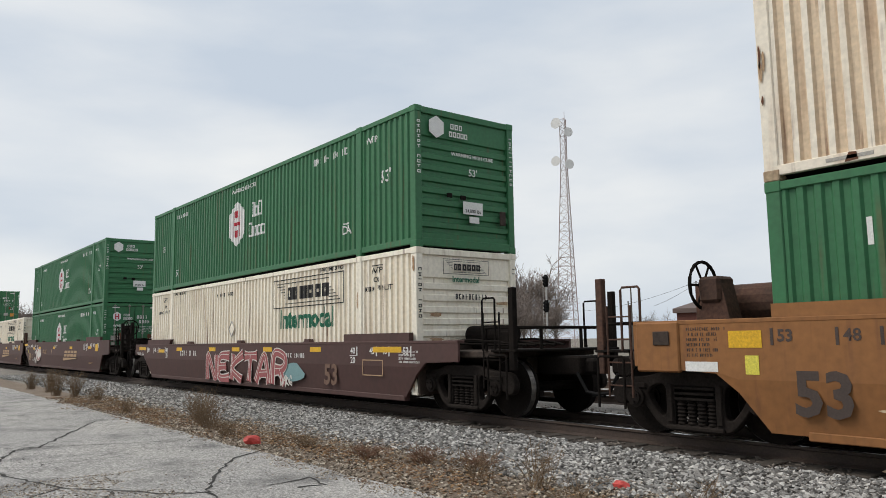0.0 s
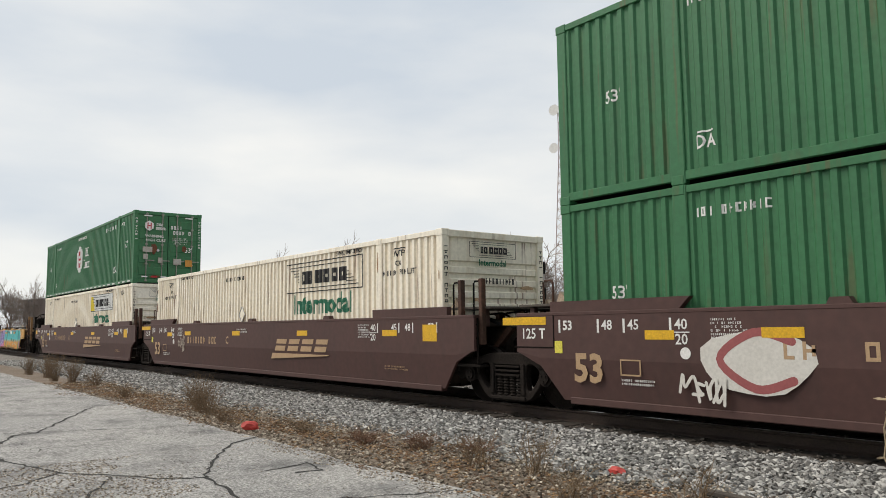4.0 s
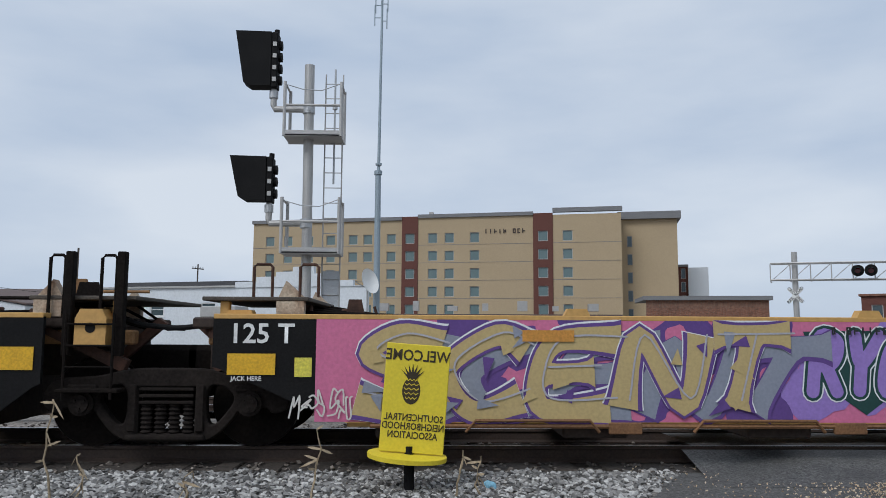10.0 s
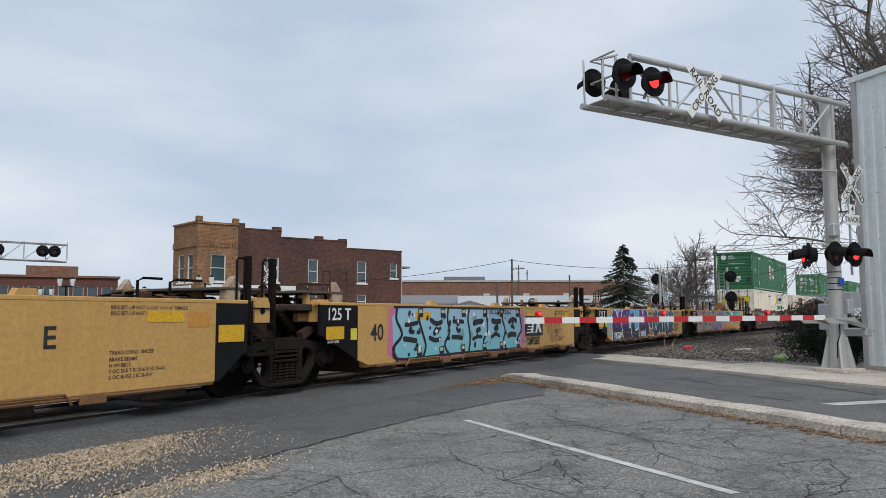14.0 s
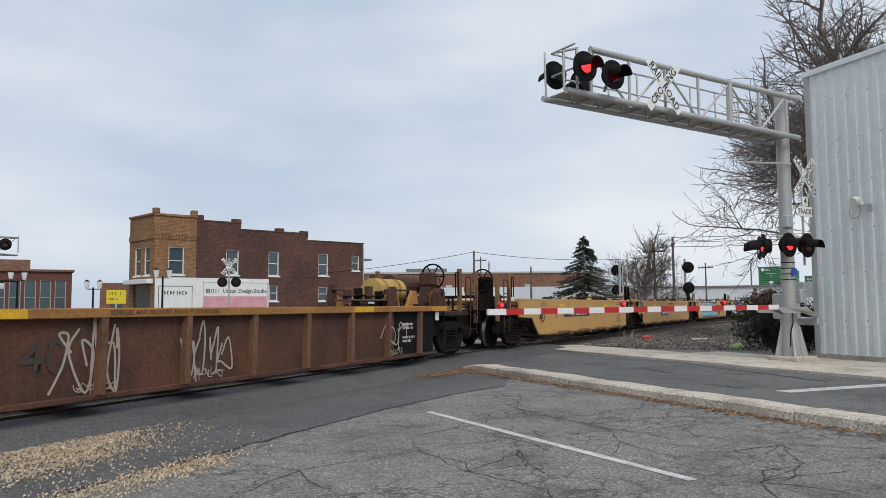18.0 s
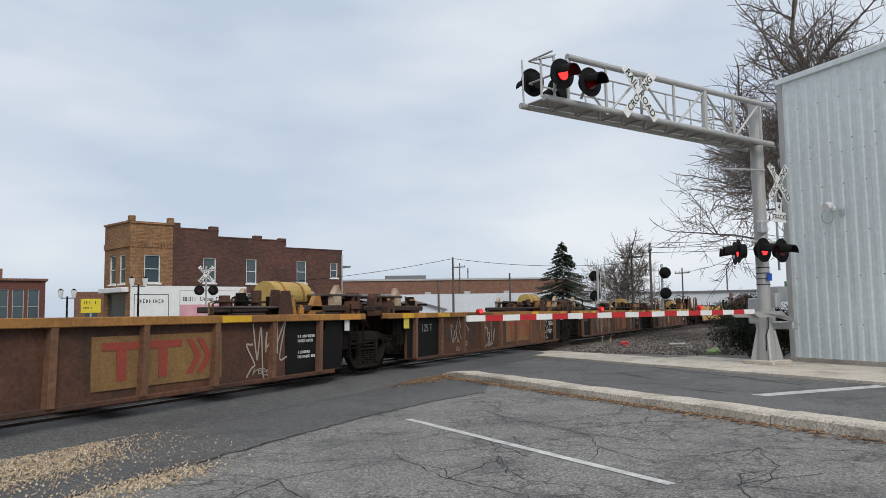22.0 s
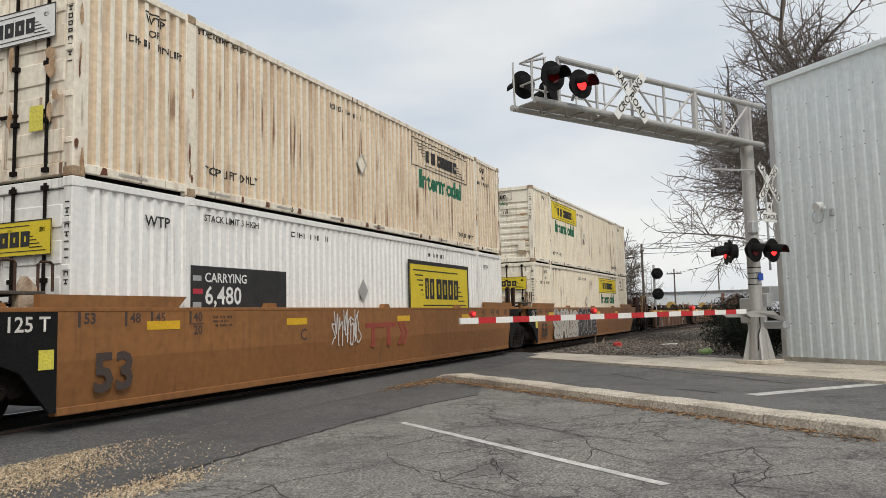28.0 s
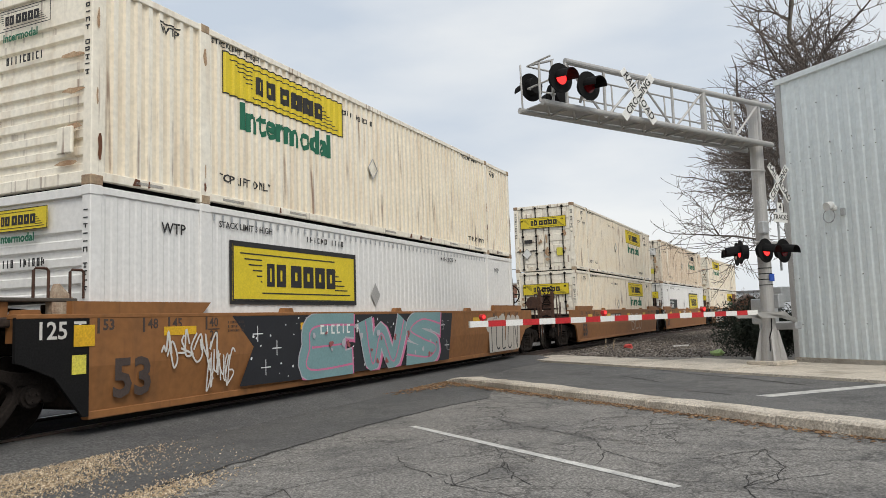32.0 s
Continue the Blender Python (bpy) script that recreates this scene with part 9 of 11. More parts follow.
for x, y, h in ((32.8, 39.0, 3.05), (32.9, 33.5, 3.6), (30.4, 42.5, 3.6), (35.5, 52, 3.3)):
    street_lamp(x, y, h, "black twin-globe street lamp")
YS = thing("shop_sign", "yellow shop sign on a post", "sign", m=pose(33.8, 38.2, GZ, 0, 0, -40))
part("panel", MB().box(-0.55, 0.55, -0.06, 0.06, 1.75, 2.6, 0.02), M_LOGO_Y, YS)
part("post", MB().tube([(0, 0, 0), (0, 0, 1.8)], 0.06, 8), M_GALV, YS)
part("sign_bars", bars(bars(MB(), -0.4, 0.35, -0.061, 2.38, 0.2, 5, drnd), -0.4, 0.1, -0.061, 2.05, 0.12, 6, drnd), M_TXT_K, YS)

# ---- trees ----
M_BARK = mat("grey_bark", (0.17, 0.145, 0.125), (0.12, 0.105, 0.092), rough=0.95, scale=2, fine=0.3)
M_TWIG = mat("brown_twigs", (0.25, 0.205, 0.18), (0.19, 0.155, 0.135), rough=0.95, scale=2, fine=0.3)
M_NEEDLE = mat("spruce_needles", (0.03, 0.045, 0.03), (0.045, 0.06, 0.035), rough=0.9, scale=2, fine=0.35)
M_SHRUB = mat("dark_evergreen", (0.018, 0.025, 0.017), (0.032, 0.04, 0.026), rough=0.85, scale=3, fine=0.35)


def bare_tree(seed, h, kids, trunk_r, twig_r, fork=0.4, ang=(24, 52), ratio=(0.58, 0.8), lift=0.1, m_twig=None, thin=0.5):
    """Trunk, limbs and ever finer twigs of a leafless tree: two meshes."""
    rr = random.Random(seed)
    limb, twig = MB(), MB()
    levels = len(kids)

    def grow(p, d, ln, r, lv):
        pts = [p]
        n = 4 if lv < 3 else 3
        for i in range(n):
            b = (0.04, 0.1)[lv] if lv < 2 else 0.18
            d = (d + Vector((rr.gauss(0, b), rr.gauss(0, b), rr.gauss(lift, b * 0.6)))).normalized()
            pts.append(pts[-1] + d * ln / n)
        r2 = max(r * (0.62 if lv < levels else 0.4), twig_r * 0.6)
        (limb if lv < 3 else twig).tube(pts, r, 7 if lv == 0 else (5 if lv < 3 else 3), r2, cap=False)
        if lv >= levels:
            return
        turn = rr.uniform(0, 6.28)
        for k in range(kids[lv]):
            f = 1.0 if k == 0 else (fork + (1 - fork) * (k - rr.uniform(0, 0.8)) / (kids[lv] - 0.99) if lv == 0 else rr.uniform(0.25, 1.0))
            f = max(0.15, min(1.0, f))
            i = min(int(f * n), n - 1)
            q = pts[i].lerp(pts[i + 1], f * n - i)
            turn += 2.4 + rr.uniform(-0.4, 0.4)
            th = radians(rr.uniform(4, 14) if k == 0 else rr.uniform(*ang))
            u = d.orthogonal().normalized()
            v = d.cross(u)
            nd = d * math.cos(th) + (u * math.cos(turn) + v * math.sin(turn)) * math.sin(th)
            ln2 = ln * rr.uniform(*ratio) * (1.0 if k == 0 else 1.12 - 0.35 * f)
            grow(q, nd, ln2, max(r * (0.66 if k == 0 else thin), twig_r), lv + 1)

    grow(Vector((0, 0, 0)), Vector((0, 0, 1)), h * 0.36, trunk_r, 0)
    return limb.mesh("trunk", M_BARK), twig.mesh("crown", m_twig or M_TWIG)


def plant(me, x, y, z, label, s=1.0, group="bare winter trees", turn=0.0):
    ob = thing("tree", label, "tree", group, m=pose(x, y, z, 0, 0, turn) @ Matrix.Diagonal((s, s, s, 1)))
    part("trunk", me[0], None, ob)
    part("crown", me[1], None, ob)
    return ob


M_TWIGDARK = mat("dark_twigs", (0.14, 0.115, 0.1), (0.095, 0.08, 0.07), rough=0.95, scale=2, fine=0.3)
BIG = bare_tree(5, 22.0, (11, 8, 7, 6, 5), 0.3, 0.0125, 0.32, (30, 70), (0.52, 0.71), 0.035, M_TWIGDARK, 0.44)
plant(BIG, 38.85, -1.0, GZ, "large leafless tree behind the metal building", 1.0, turn=20)
MIDT = bare_tree(23, 10.2, (12, 8, 7, 6), 0.16, 0.013, 0.2, (34, 68), (0.54, 0.74), 0.03, M_TWIGDARK, 0.44)
plant(MIDT, 61.8, 11.7, GZ, "leafless tree beyond the crossing", 1.0, turn=50)
ROW = [bare_tree(20 + k, 13.0, (10, 8, 6, 5), 0.14, 0.016, 0.25, (24, 58), (0.52, 0.74), 0.07, None, 0.45) for k in range(5)]
tr_ = random.Random(9)
for i in range(44):
    az = radians(-77 + 33.0 * i / 43 + tr_.uniform(-0.5, 0.5))
    D = tr_.uniform(88, 140)
    s = tr_.uniform(0.6, 1.08) * D / 108 * (1.0 if i > 12 else 0.9)
    plant(ROW[i % 5], D * math.sin(az), D * math.cos(az), -0.6, "leafless tree in a winter row", s, "tree row along the railway", tr_.uniform(0, 360))
for i in range(20):
    az = radians(-59 + 14.0 * i / 19 + tr_.uniform(-0.4, 0.4))
    D = tr_.uniform(84, 112)
    plant(ROW[(i + 2) % 5], D * math.sin(az), D * math.cos(az), -0.6, "tall leafless tree behind the signal mast", tr_.uniform(0.95, 1.25) * D / 98, "tree row along the railway", tr_.uniform(0, 360))
for x, y, s in ((-86, 25, 0.95), (-84.5, 20.5, 0.85), (-88, 15, 0.7), (-95, 14, 0.8), (-90, 9, 0.65), (-96, 31, 0.8), (-99, 22, 0.75), (-78, 30, 0.7), (92, 2, 0.42), (94, 4, 0.36), (-45, 92, 0.5), (-41, 96, 0.45), (-75, 100, 0.62), (-70, 98, 0.5)):
    plant(ROW[int(abs(x)) % 4], x, y, -0.6, "leafless tree with fine twigs", s, turn=x * 7)
rr = random.Random(31)
mb = MB()
for i in range(1700):
    az = radians(rr.uniform(-80, -43))
    D = rr.uniform(95, 122)
    p = Vector((D * math.sin(az), D * math.cos(az), -0.6))
    hh = rr.uniform(0.8, 2.4)
    q = p + Vector((rr.uniform(-1, 1), rr.uniform(-1, 1), hh))
    mb.tube([p, q], 0.05, 3, 0.02, cap=False)
solid("undergrowth", mb, M_TWIG, "dense brown undergrowth below the tree row", "undergrowth", kind="stuff")


def spruce(x, y, h, label):
    r_ = random.Random(4)
    ob = thing("tree", label, "tree", m=pose(x, y, GZ))
    part("trunk", MB().tube([(0, 0, 0), (0, 0, h)], 0.16, 8, 0.02), M_BARK, ob)
    crown = MB()
    for i in range(360):
        u = r_.random() ** 1.25
        z = 0.7 + (h - 0.8) * u
        R = ((h - z) * 0.6 + 0.15) * r_.uniform(0.75, 1.12)
        a = r_.uniform(0, 6.28)
        out = Vector((math.cos(a), math.sin(a), 0))
        sd = Vector((-math.sin(a), math.cos(a), 0))
        pts = [Vector((0, 0, z)) + out * R * t + Vector((0, 0, R * (-0.12 * t - 0.34 * t * t + 0.22 * t ** 4))) for t in (0, 0.25, 0.5, 0.75, 1.0)]
        crown.tube(pts, 0.018, 3, 0.005, cap=False)
        for j in range(int(16 + R * 20)):
            t = r_.uniform(0.08, 1.0) * 3.999
            q = pts[int(t)].lerp(pts[int(t) + 1], t % 1)
            w = r_.uniform(0.1, 0.3) * (1.2 - t / 6)
            dd = (sd * r_.choice((-1, 1)) + out * r_.uniform(0.2, 1.0)).normalized() * w
            dr = Vector((0, 0, -r_.uniform(0.02, 0.2)))
            e = out * r_.uniform(0.03, 0.06)
            crown.add([q - e, q + e, q + dd + dr + e * 0.4, q + dd + dr - e * 0.4], [(0, 1, 2, 3)])
    part("crown", crown, M_NEEDLE, ob)


spruce(68.5, 18.4, 7.9, "dark green spruce with drooping boughs")
spruce(-66, 104, 6.5, "dark green spruce beside the shed")


def shrub(x, y, R, h, label, seed):
    r_ = random.Random(seed)
    ob = thing("shrub", label, "shrub", m=pose(x, y, GZ))
    stems, leaf = MB(), MB()
    for i in range(46):
        a = r_.uniform(0, 6.28)
        q = Vector((math.cos(a) * R * r_.uniform(0.2, 0.9), math.sin(a) * R * r_.uniform(0.2, 0.9), h * r_.uniform(0.4, 1.0)))
        stems.tube([(0, 0, 0), (q.x * 0.4, q.y * 0.4, q.z * 0.5), q], 0.02, 3, 0.005, cap=False)
    for i in range(9000):
        a, u = r_.uniform(0, 6.28), r_.uniform(-1, 1)
        rad = (r_.random() ** 0.4) * (1 + 0.18 * math.sin(a * 3 + seed) + 0.12 * math.sin(a * 7 + u * 5))
        q = Vector((math.cos(a) * math.sqrt(1 - u * u) * R * rad, math.sin(a) * math.sqrt(1 - u * u) * R * rad, h * 0.52 + u * h * 0.5 * rad))
        if q.z < 0.05:
            continue
        d = Vector((r_.gauss(0, 1), r_.gauss(0, 1), r_.gauss(0.4, 1))).normalized() * r_.uniform(0.05, 0.12)
        s = Vector((r_.gauss(0, 1), r_.gauss(0, 1), r_.gauss(0, 1))).normalized() * 0.016
        leaf.add([q - s, q + s, q + d + s * 0.6, q + d - s * 0.6], [(0, 1, 2, 3)])
    part("branching", stems, M_BARK, ob)
    part("foliage", leaf, M_SHRUB, ob)


shrub(25.0, 1.35, 1.05, 1.75, "dense dark evergreen shrub beside the mast", 2)
shrub(24.3, 0.75, 0.8, 1.5, "dense dark evergreen shrub against the building", 5)

# ---- ballast stones, weeds and litter ----
def scatter_stones(name, n, box, seed, size, label, m, keep=None, z0=GZ):
    """Loose angular stones as one mesh."""
    rs = np.random.RandomState(seed)
    x = rs.uniform(box[0], box[1], n)
    y = rs.uniform(box[2], box[3], n)
    if keep is not None:
        k = keep(x, y)
        x, y = x[k], y[k]
        n = len(x)
    base = np.array([(1, 0, 0), (-1, 0, 0), (0, 1, 0), (0, -1, 0), (0, 0, 1), (0, 0, -1), (0.62, 0.6, 0.5), (-0.6, -0.62, 0.5)], float)
    faces = np.array([(6, 4, 0), (6, 2, 4), (6, 0, 2), (4, 2, 1), (7, 4, 1), (7, 3, 4), (7, 1, 3), (4, 3, 0), (0, 5, 2), (2, 5, 1), (1, 5, 3), (3, 5, 0)])
    v = base[None] * rs.uniform(0.65, 1.25, (n, 8, 1)) * (rs.uniform(size[0], size[1], (n, 1, 1)) * np.array([1.0, 0.8, 0.6]))
    a = rs.uniform(0, 6.28, n)
    c, s = np.cos(a)[:, None], np.sin(a)[:, None]
    t = rs.uniform(-0.7, 0.7, n)
    ct, st = np.cos(t)[:, None], np.sin(t)[:, None]
    vy, vz = v[..., 1] * ct - v[..., 2] * st, v[..., 1] * st + v[..., 2] * ct
    vx = v[..., 0]
    X = vx * c - vy * s + x[:, None]
    Y = vx * s + vy * c + y[:, None]
    Z = vz + z0 + rs.uniform(0.0, 0.03 if z0 == GZ else 0.004, n)[:, None]
    vs = np.stack([X, Y, Z], 2).reshape(-1, 3)
    fs = (faces[None] + (np.arange(n) * 8)[:, None, None]).reshape(-1, 3)
    me = bpy.data.meshes.new(name)
    me.from_pydata(vs.tolist(), [], fs.tolist())
    me.materials.append(m)
    me.update()
    return tagged(new(name, me), label, "ballast", kind="stuff")


off = lambda x: 0.12 * np.sin(x * 1.3) + 0.1 * np.sin(x * 0.47)
bed = lambda x, y: (y < 8.36 + 0.12 * np.sin(x * 5.1) * np.sin(x * 13.7)) & (y > 5.75 + off(x) + 0.5 * np.sin(x * 7.7 + y * 3) ** 2) & (y > 3.2 + 1.62 * x) & (np.abs(y - 8.957) > 0.06) & (np.abs(y - 10.463) > 0.06)
scatter_stones("ballast_stones", 42000, (-16, 3.6, 5.8, 9.2), 1, (0.022, 0.05), "loose grey ballast stones", M_STONE, bed)
scatter_stones("ballast_stones", 26000, (-45, -16, 5.7, 9.2), 2, (0.03, 0.06), "loose grey ballast stones farther along", M_STONE, bed)
# oily stones by the rails, dark colour also holding the under-train shade
scatter_stones("ballast_stones", 11000, (-30, 3.4, 8.3, 12.4), 3, (0.02, 0.045), "dark oily stones round the rails and ties", M_STONED, lambda x, y: (np.abs(y - 8.957) > 0.09) & (np.abs(y - 10.463) > 0.09) & (np.abs(((x + 62) / 0.52) % 1 - 0.5) < 0.36))
scatter_stones("ballast_stones", 14000, (26, 60, 0.5, 9.0), 4, (0.03, 0.06), "dark stones beside the siding", M_STONED, lambda x, y: y < 9.0)
scatter_stones("gravel", 34000, (-24, 2.2, 4.35, 6.5), 5, (0.01, 0.03), "tan gravel spilled on the verge", M_STONEW)
scatter_stones("gravel", 15000, (-9.5, -3.4, 1.0, 4.45), 16, (0.005, 0.015), "loose tan gravel spread over the broken lot", M_STONEW, lambda x, y: (y < 2.5 + 0.25 * np.sin(x * 3.1) + 0.15 * np.sin(x * 7.7)) | (np.sin(x * 37.1) * np.sin(y * 41.3) > 0.93) | (y > 4.2 + 0.1 * np.sin(x * 6)), GZ + 0.03)
scatter_stones("gravel", 5000, (-12, 2.2, 1.5, 4.6), 6, (0.005, 0.013), "fine gravel on the worn lot", M_STONE, lambda x, y: np.sin(x * 2.1) + np.sin(y * 3.3 + x) > 0.9, GZ + 0.03)

# wood chips spilled on the road, and dry leaves along the kerb
M_CHIP = stone_mat("wood_chips", (0.68, 0.58, 0.44), (0.54, 0.42, 0.28), (0.36, 0.26, 0.16))
M_LEAF = stone_mat("dry_leaves", (0.32, 0.2, 0.1), (0.22, 0.13, 0.07), (0.14, 0.08, 0.05))


def flakes(name, pts, size, m, label, seed, z=GZ + 0.02):
    r_ = random.Random(seed)
    mb = MB()
    for x, y in pts:
        a = r_.uniform(0, 6.28)
        l, w = r_.uniform(*size), r_.uniform(*size) * 0.5
        c, s = math.cos(a), math.sin(a)
        t = r_.uniform(0, 0.012)
        q = [(x + c * u * l - s * v * w, y + s * u * l + c * v * w, z + 0.004 + t * (0.5 + 0.5 * u) + 0.003 * v) for u, v in ((-1, -1), (1, -1), (1, 1), (-1, 1))]
        q2 = [(a_, b_, c_ + 0.004) for a_, b_, c_ in q]
        mb.add(q + q2, [(0, 3, 2, 1), (4, 5, 6, 7), (0, 1, 5, 4), (1, 2, 6, 5), (2, 3, 7, 6), (3, 0, 4, 7)])
    me = bpy.data.meshes.new(name)
    me.from_pydata(mb.v, [], mb.f)
    me.materials.append(m)
    return tagged(new(name, me), label, "litter", kind="stuff")


fr_ = random.Random(6)
pts = []
for i in range(520):
    u, v = fr_.random(), fr_.random()
    cx = (4.3 * (1 - u) + 6.5 * u) * (1 - v) + (5.7 * (1 - u) + 8.0 * u) * v
    cy = (6.5 * (1 - u) + 6.75 * u) * (1 - v) + (8.5 * (1 - u) + 8.75 * u) * v
    r = fr_.uniform(0.05, 0.5)
    pts += [(fr_.gauss(cx, r * 1.5), fr_.gauss(cy, r * 0.8)) for _ in range(int(fr_.uniform(4, 34)))]
pts += [(fr_.uniform(2.6, 8.0), fr_.uniform(5.8, 8.7)) for _ in range(900)]
for i in range(40):
    t = fr_.random() ** 0.7
    cx, cy = 2.6 + 3.9 * t, 5.52 + 0.16 * t
    pts += [(fr_.gauss(cx, 0.3), fr_.gauss(cy - 0.08, 0.16)) for _ in range(70)]
pts += [(fr_.gauss(16.2, 0.5), fr_.gauss(8.05, 0.12)) for _ in range(500)]
pts = [p for p in pts if p[1] < 8.75 and p[1] > 4.9]
flakes("wood_chips", pts, (0.004, 0.011), M_CHIP, "pale wood chips spilled on the asphalt", 3)
pts = []
for i in range(1500):
    t = fr_.random() ** 0.8 * kl
    p = k0 + kd * t - kn * abs(fr_.gauss(0.02, 0.14))
    pts.append((p.x, p.y))
pts += [(fr_.gauss(15.6, 0.7), fr_.gauss(7.5, 0.22)) for _ in range(700)]
flakes("dry_leaves", pts, (0.012, 0.035), M_LEAF, "dry brown leaves along the kerb", 4)
pts = []
for i in range(260):
    cx, cy = fr_.uniform(-24, 1.5), 5.15 + fr_.gauss(0, 0.35)
    pts += [(fr_.gauss(cx, 0.25), fr_.gauss(cy, 0.12)) for _ in range(24)]
flakes("dry_leaves", pts, (0.008, 0.024), M_LEAF, "brown leaf litter on the verge", 14, GZ + 0.035)

# dry weeds on the verge
M_STRAW = mat("dry_straw", (0.2, 0.135, 0.08), (0.12, 0.085, 0.06), rough=0.95, scale=8, fine=0.3)
M_STRAWP = mat("pale_straw", (0.34, 0.27, 0.18), (0.24, 0.18, 0.11), rough=0.95, scale=8, fine=0.3)
M_REDW = mat("red_brown_weed", (0.2, 0.11, 0.07), (0.13, 0.08, 0.055), rough=0.95, scale=8, fine=0.3)


def weed(x, y, h, n, m, seed, label, spread=0.35):
    r_ = random.Random(seed)
    mb = MB()
    for i in range(n):
        a = r_.uniform(0, 6.28)
        b = Vector((r_.gauss(0, 0.06), r_.gauss(0, 0.06), 0))
        q = b + Vector((math.cos(a) * spread * r_.random(), math.sin(a) * spread * r_.random(), h * r_.uniform(0.5, 1)))
        mid_ = b.lerp(q, 0.5) + Vector((r_.gauss(0, 0.03), r_.gauss(0, 0.03), 0.03))
        mb.tube([b, mid_, q], 0.0045, 3, 0.002, cap=False)
        for k in range(3):
            t = r_.uniform(0.4, 1)
            p = b.lerp(q, t)
            e = p + Vector((r_.gauss(0, 0.06), r_.gauss(0, 0.06), r_.uniform(0, 0.08)))
            mb.tube([p, e], 0.003, 3, 0.002, cap=False)
    return solid("weed", mb, m, label, "weed", "dry weeds along the track", at=pose(x, y, GZ))


for k, (x, y, h, n, m) in enumerate(((-13.9, 5.2, 0.75, 70, M_STRAW), (-13.3, 5.1, 0.6, 50, M_STRAW), (-15.0, 5.5, 0.45, 40, M_STRAW), (-24, 5.2, 0.8, 80, M_STRAW), (-25.5, 5.0, 0.9, 80, M_STRAW), (-27.5, 5.2, 0.8, 80, M_STRAW), (-30, 5.1, 0.7, 80, M_STRAW), (-22.3, 5.4, 0.5, 50, M_STRAW), (-5.6, 5.55, 0.5, 26, M_STRAW), (-6.3, 5.4, 0.42, 22, M_STRAW), (-7.6, 5.6, 0.25, 40, M_REDW), (-8.4, 5.3, 0.2, 50, M_REDW), (-6.9, 5.9, 0.2, 40, M_REDW), (-9.9, 5.2, 0.25, 30, M_STRAW), (-4.6, 5.0, 0.3, 25, M_STRAW), (-11.9, 4.9, 0.3, 40, M_STRAW), (-17.6, 4.9, 0.4, 40, M_STRAW), (-3.8, 5.7, 0.35, 20, M_STRAW))):
    weed(x, y, h, n, m, 100 + k, "clump of dry brown weeds" if m is M_STRAW else "low red-brown weed mat")


def stalk(x, y, h, seed, label):
    r_ = random.Random(seed)
    mb = MB()
    p, pts = Vector((0, 0, 0)), [Vector((0, 0, 0))]
    for i in range(7):
        p = p + Vector((r_.gauss(0, 0.02), r_.gauss(0, 0.02), h / 7))
        pts.append(p)
    mb.tube(pts, 0.012, 5, 0.005)
    for i in range(9):
        q = pts[r_.randint(3, 7)]
        d = Vector((r_.gauss(0, 0.06), r_.gauss(0, 0.04), r_.uniform(-0.16, 0.04)))
        s = Vector((0.0, 0.006, 0.008))
        mb.add([q - s, q + s, q + d * 0.6 + s * 1.4, q + d, q + d * 0.6 - s * 1.4], [(0, 1, 2, 3, 4)])
    return solid("dry_stalk", mb, M_STRAWP, label, "weed", "dry weeds along the track", at=pose(x, y, GZ))


for k, (x, y, h) in enumerate(((-2.75, 6.95, 0.85), (-0.55, 7.0, 0.62), (0.72, 7.2, 0.42), (0.95, 7.25, 0.36), (-1.55, 6.8, 0.3), (-2.6, 7.0, 0.4), (30.5, 6.9, 0.5), (31.2, 6.7, 0.4), (32.2, 6.9, 0.45))):
    stalk(x, y, h, 50 + k, "bent pale dry corn stalk")

M_TRASH_R = mat("red_plastic_litter", (0.55, 0.06, 0.05), (0.4, 0.08, 0.07), rough=0.5, scale=10)
M_TRASH_G = mat("green_plastic_litter", (0.42, 0.62, 0.2), (0.55, 0.66, 0.4), rough=0.5, scale=10)
M_TRASH_B = mat("blue_plastic_litter", (0.2, 0.42, 0.55), (0.3, 0.5, 0.6), rough=0.5, scale=10)


def crumpled(x, y, z, r, m, seed, name, label):
    r_ = random.Random(seed)
    bm = bmesh.new()
    bmesh.ops.create_icosphere(bm, subdivisions=2, radius=1.0)
    for v in bm.verts:
        v.co *= r_.uniform(0.7, 1.15)
        v.co = Vector((v.co.x * r * 1.4, v.co.y * r * 0.8, max(v.co.z * r * 0.8, -r * 0.5)))
    me = bpy.data.meshes.new(name)
    bm.to_mesh(me)
    bm.free()
    me.materials.append(m)
    ob = new(name, me)
    ob.matrix_basis = pose(x, y, z + r * 0.5, 0, 0, r_.uniform(0, 180))
    return tagged(ob, label, "litter")


crumpled(-5.04, 6.15, GZ, 0.07, M_TRASH_R, 1, "crushed_can", "crushed red drinks can on the ballast")
crumpled(-10.7, 4.75, GZ + 0.03, 0.1, M_TRASH_R, 2, "plastic_cup", "crumpled red plastic cup by the lot's edge")
crumpled(25.7, 2.4, GZ + 0.05, 0.16, M_TRASH_G, 3, "plastic_bag", "crumpled green plastic bag by the sidewalk")
crumpled(1.05, 7.5, GZ, 0.07, M_TRASH_B, 4, "crushed_bottle", "crushed blue bottle on the ballast")
crumpled(32.2, 6.3, GZ, 0.16, M_TRASH_R, 5, "red_rag", "red rag lying among the stones")
solid("wood_scrap", MB().box(-0.35, 0.35, -0.04, 0.04, 0, 0.05, 0.01), M_POLE, "weathered scrap of wood on the ballast", "litter", at=pose(-3.6, 6.0, GZ + 0.01, 0, 4, 12))
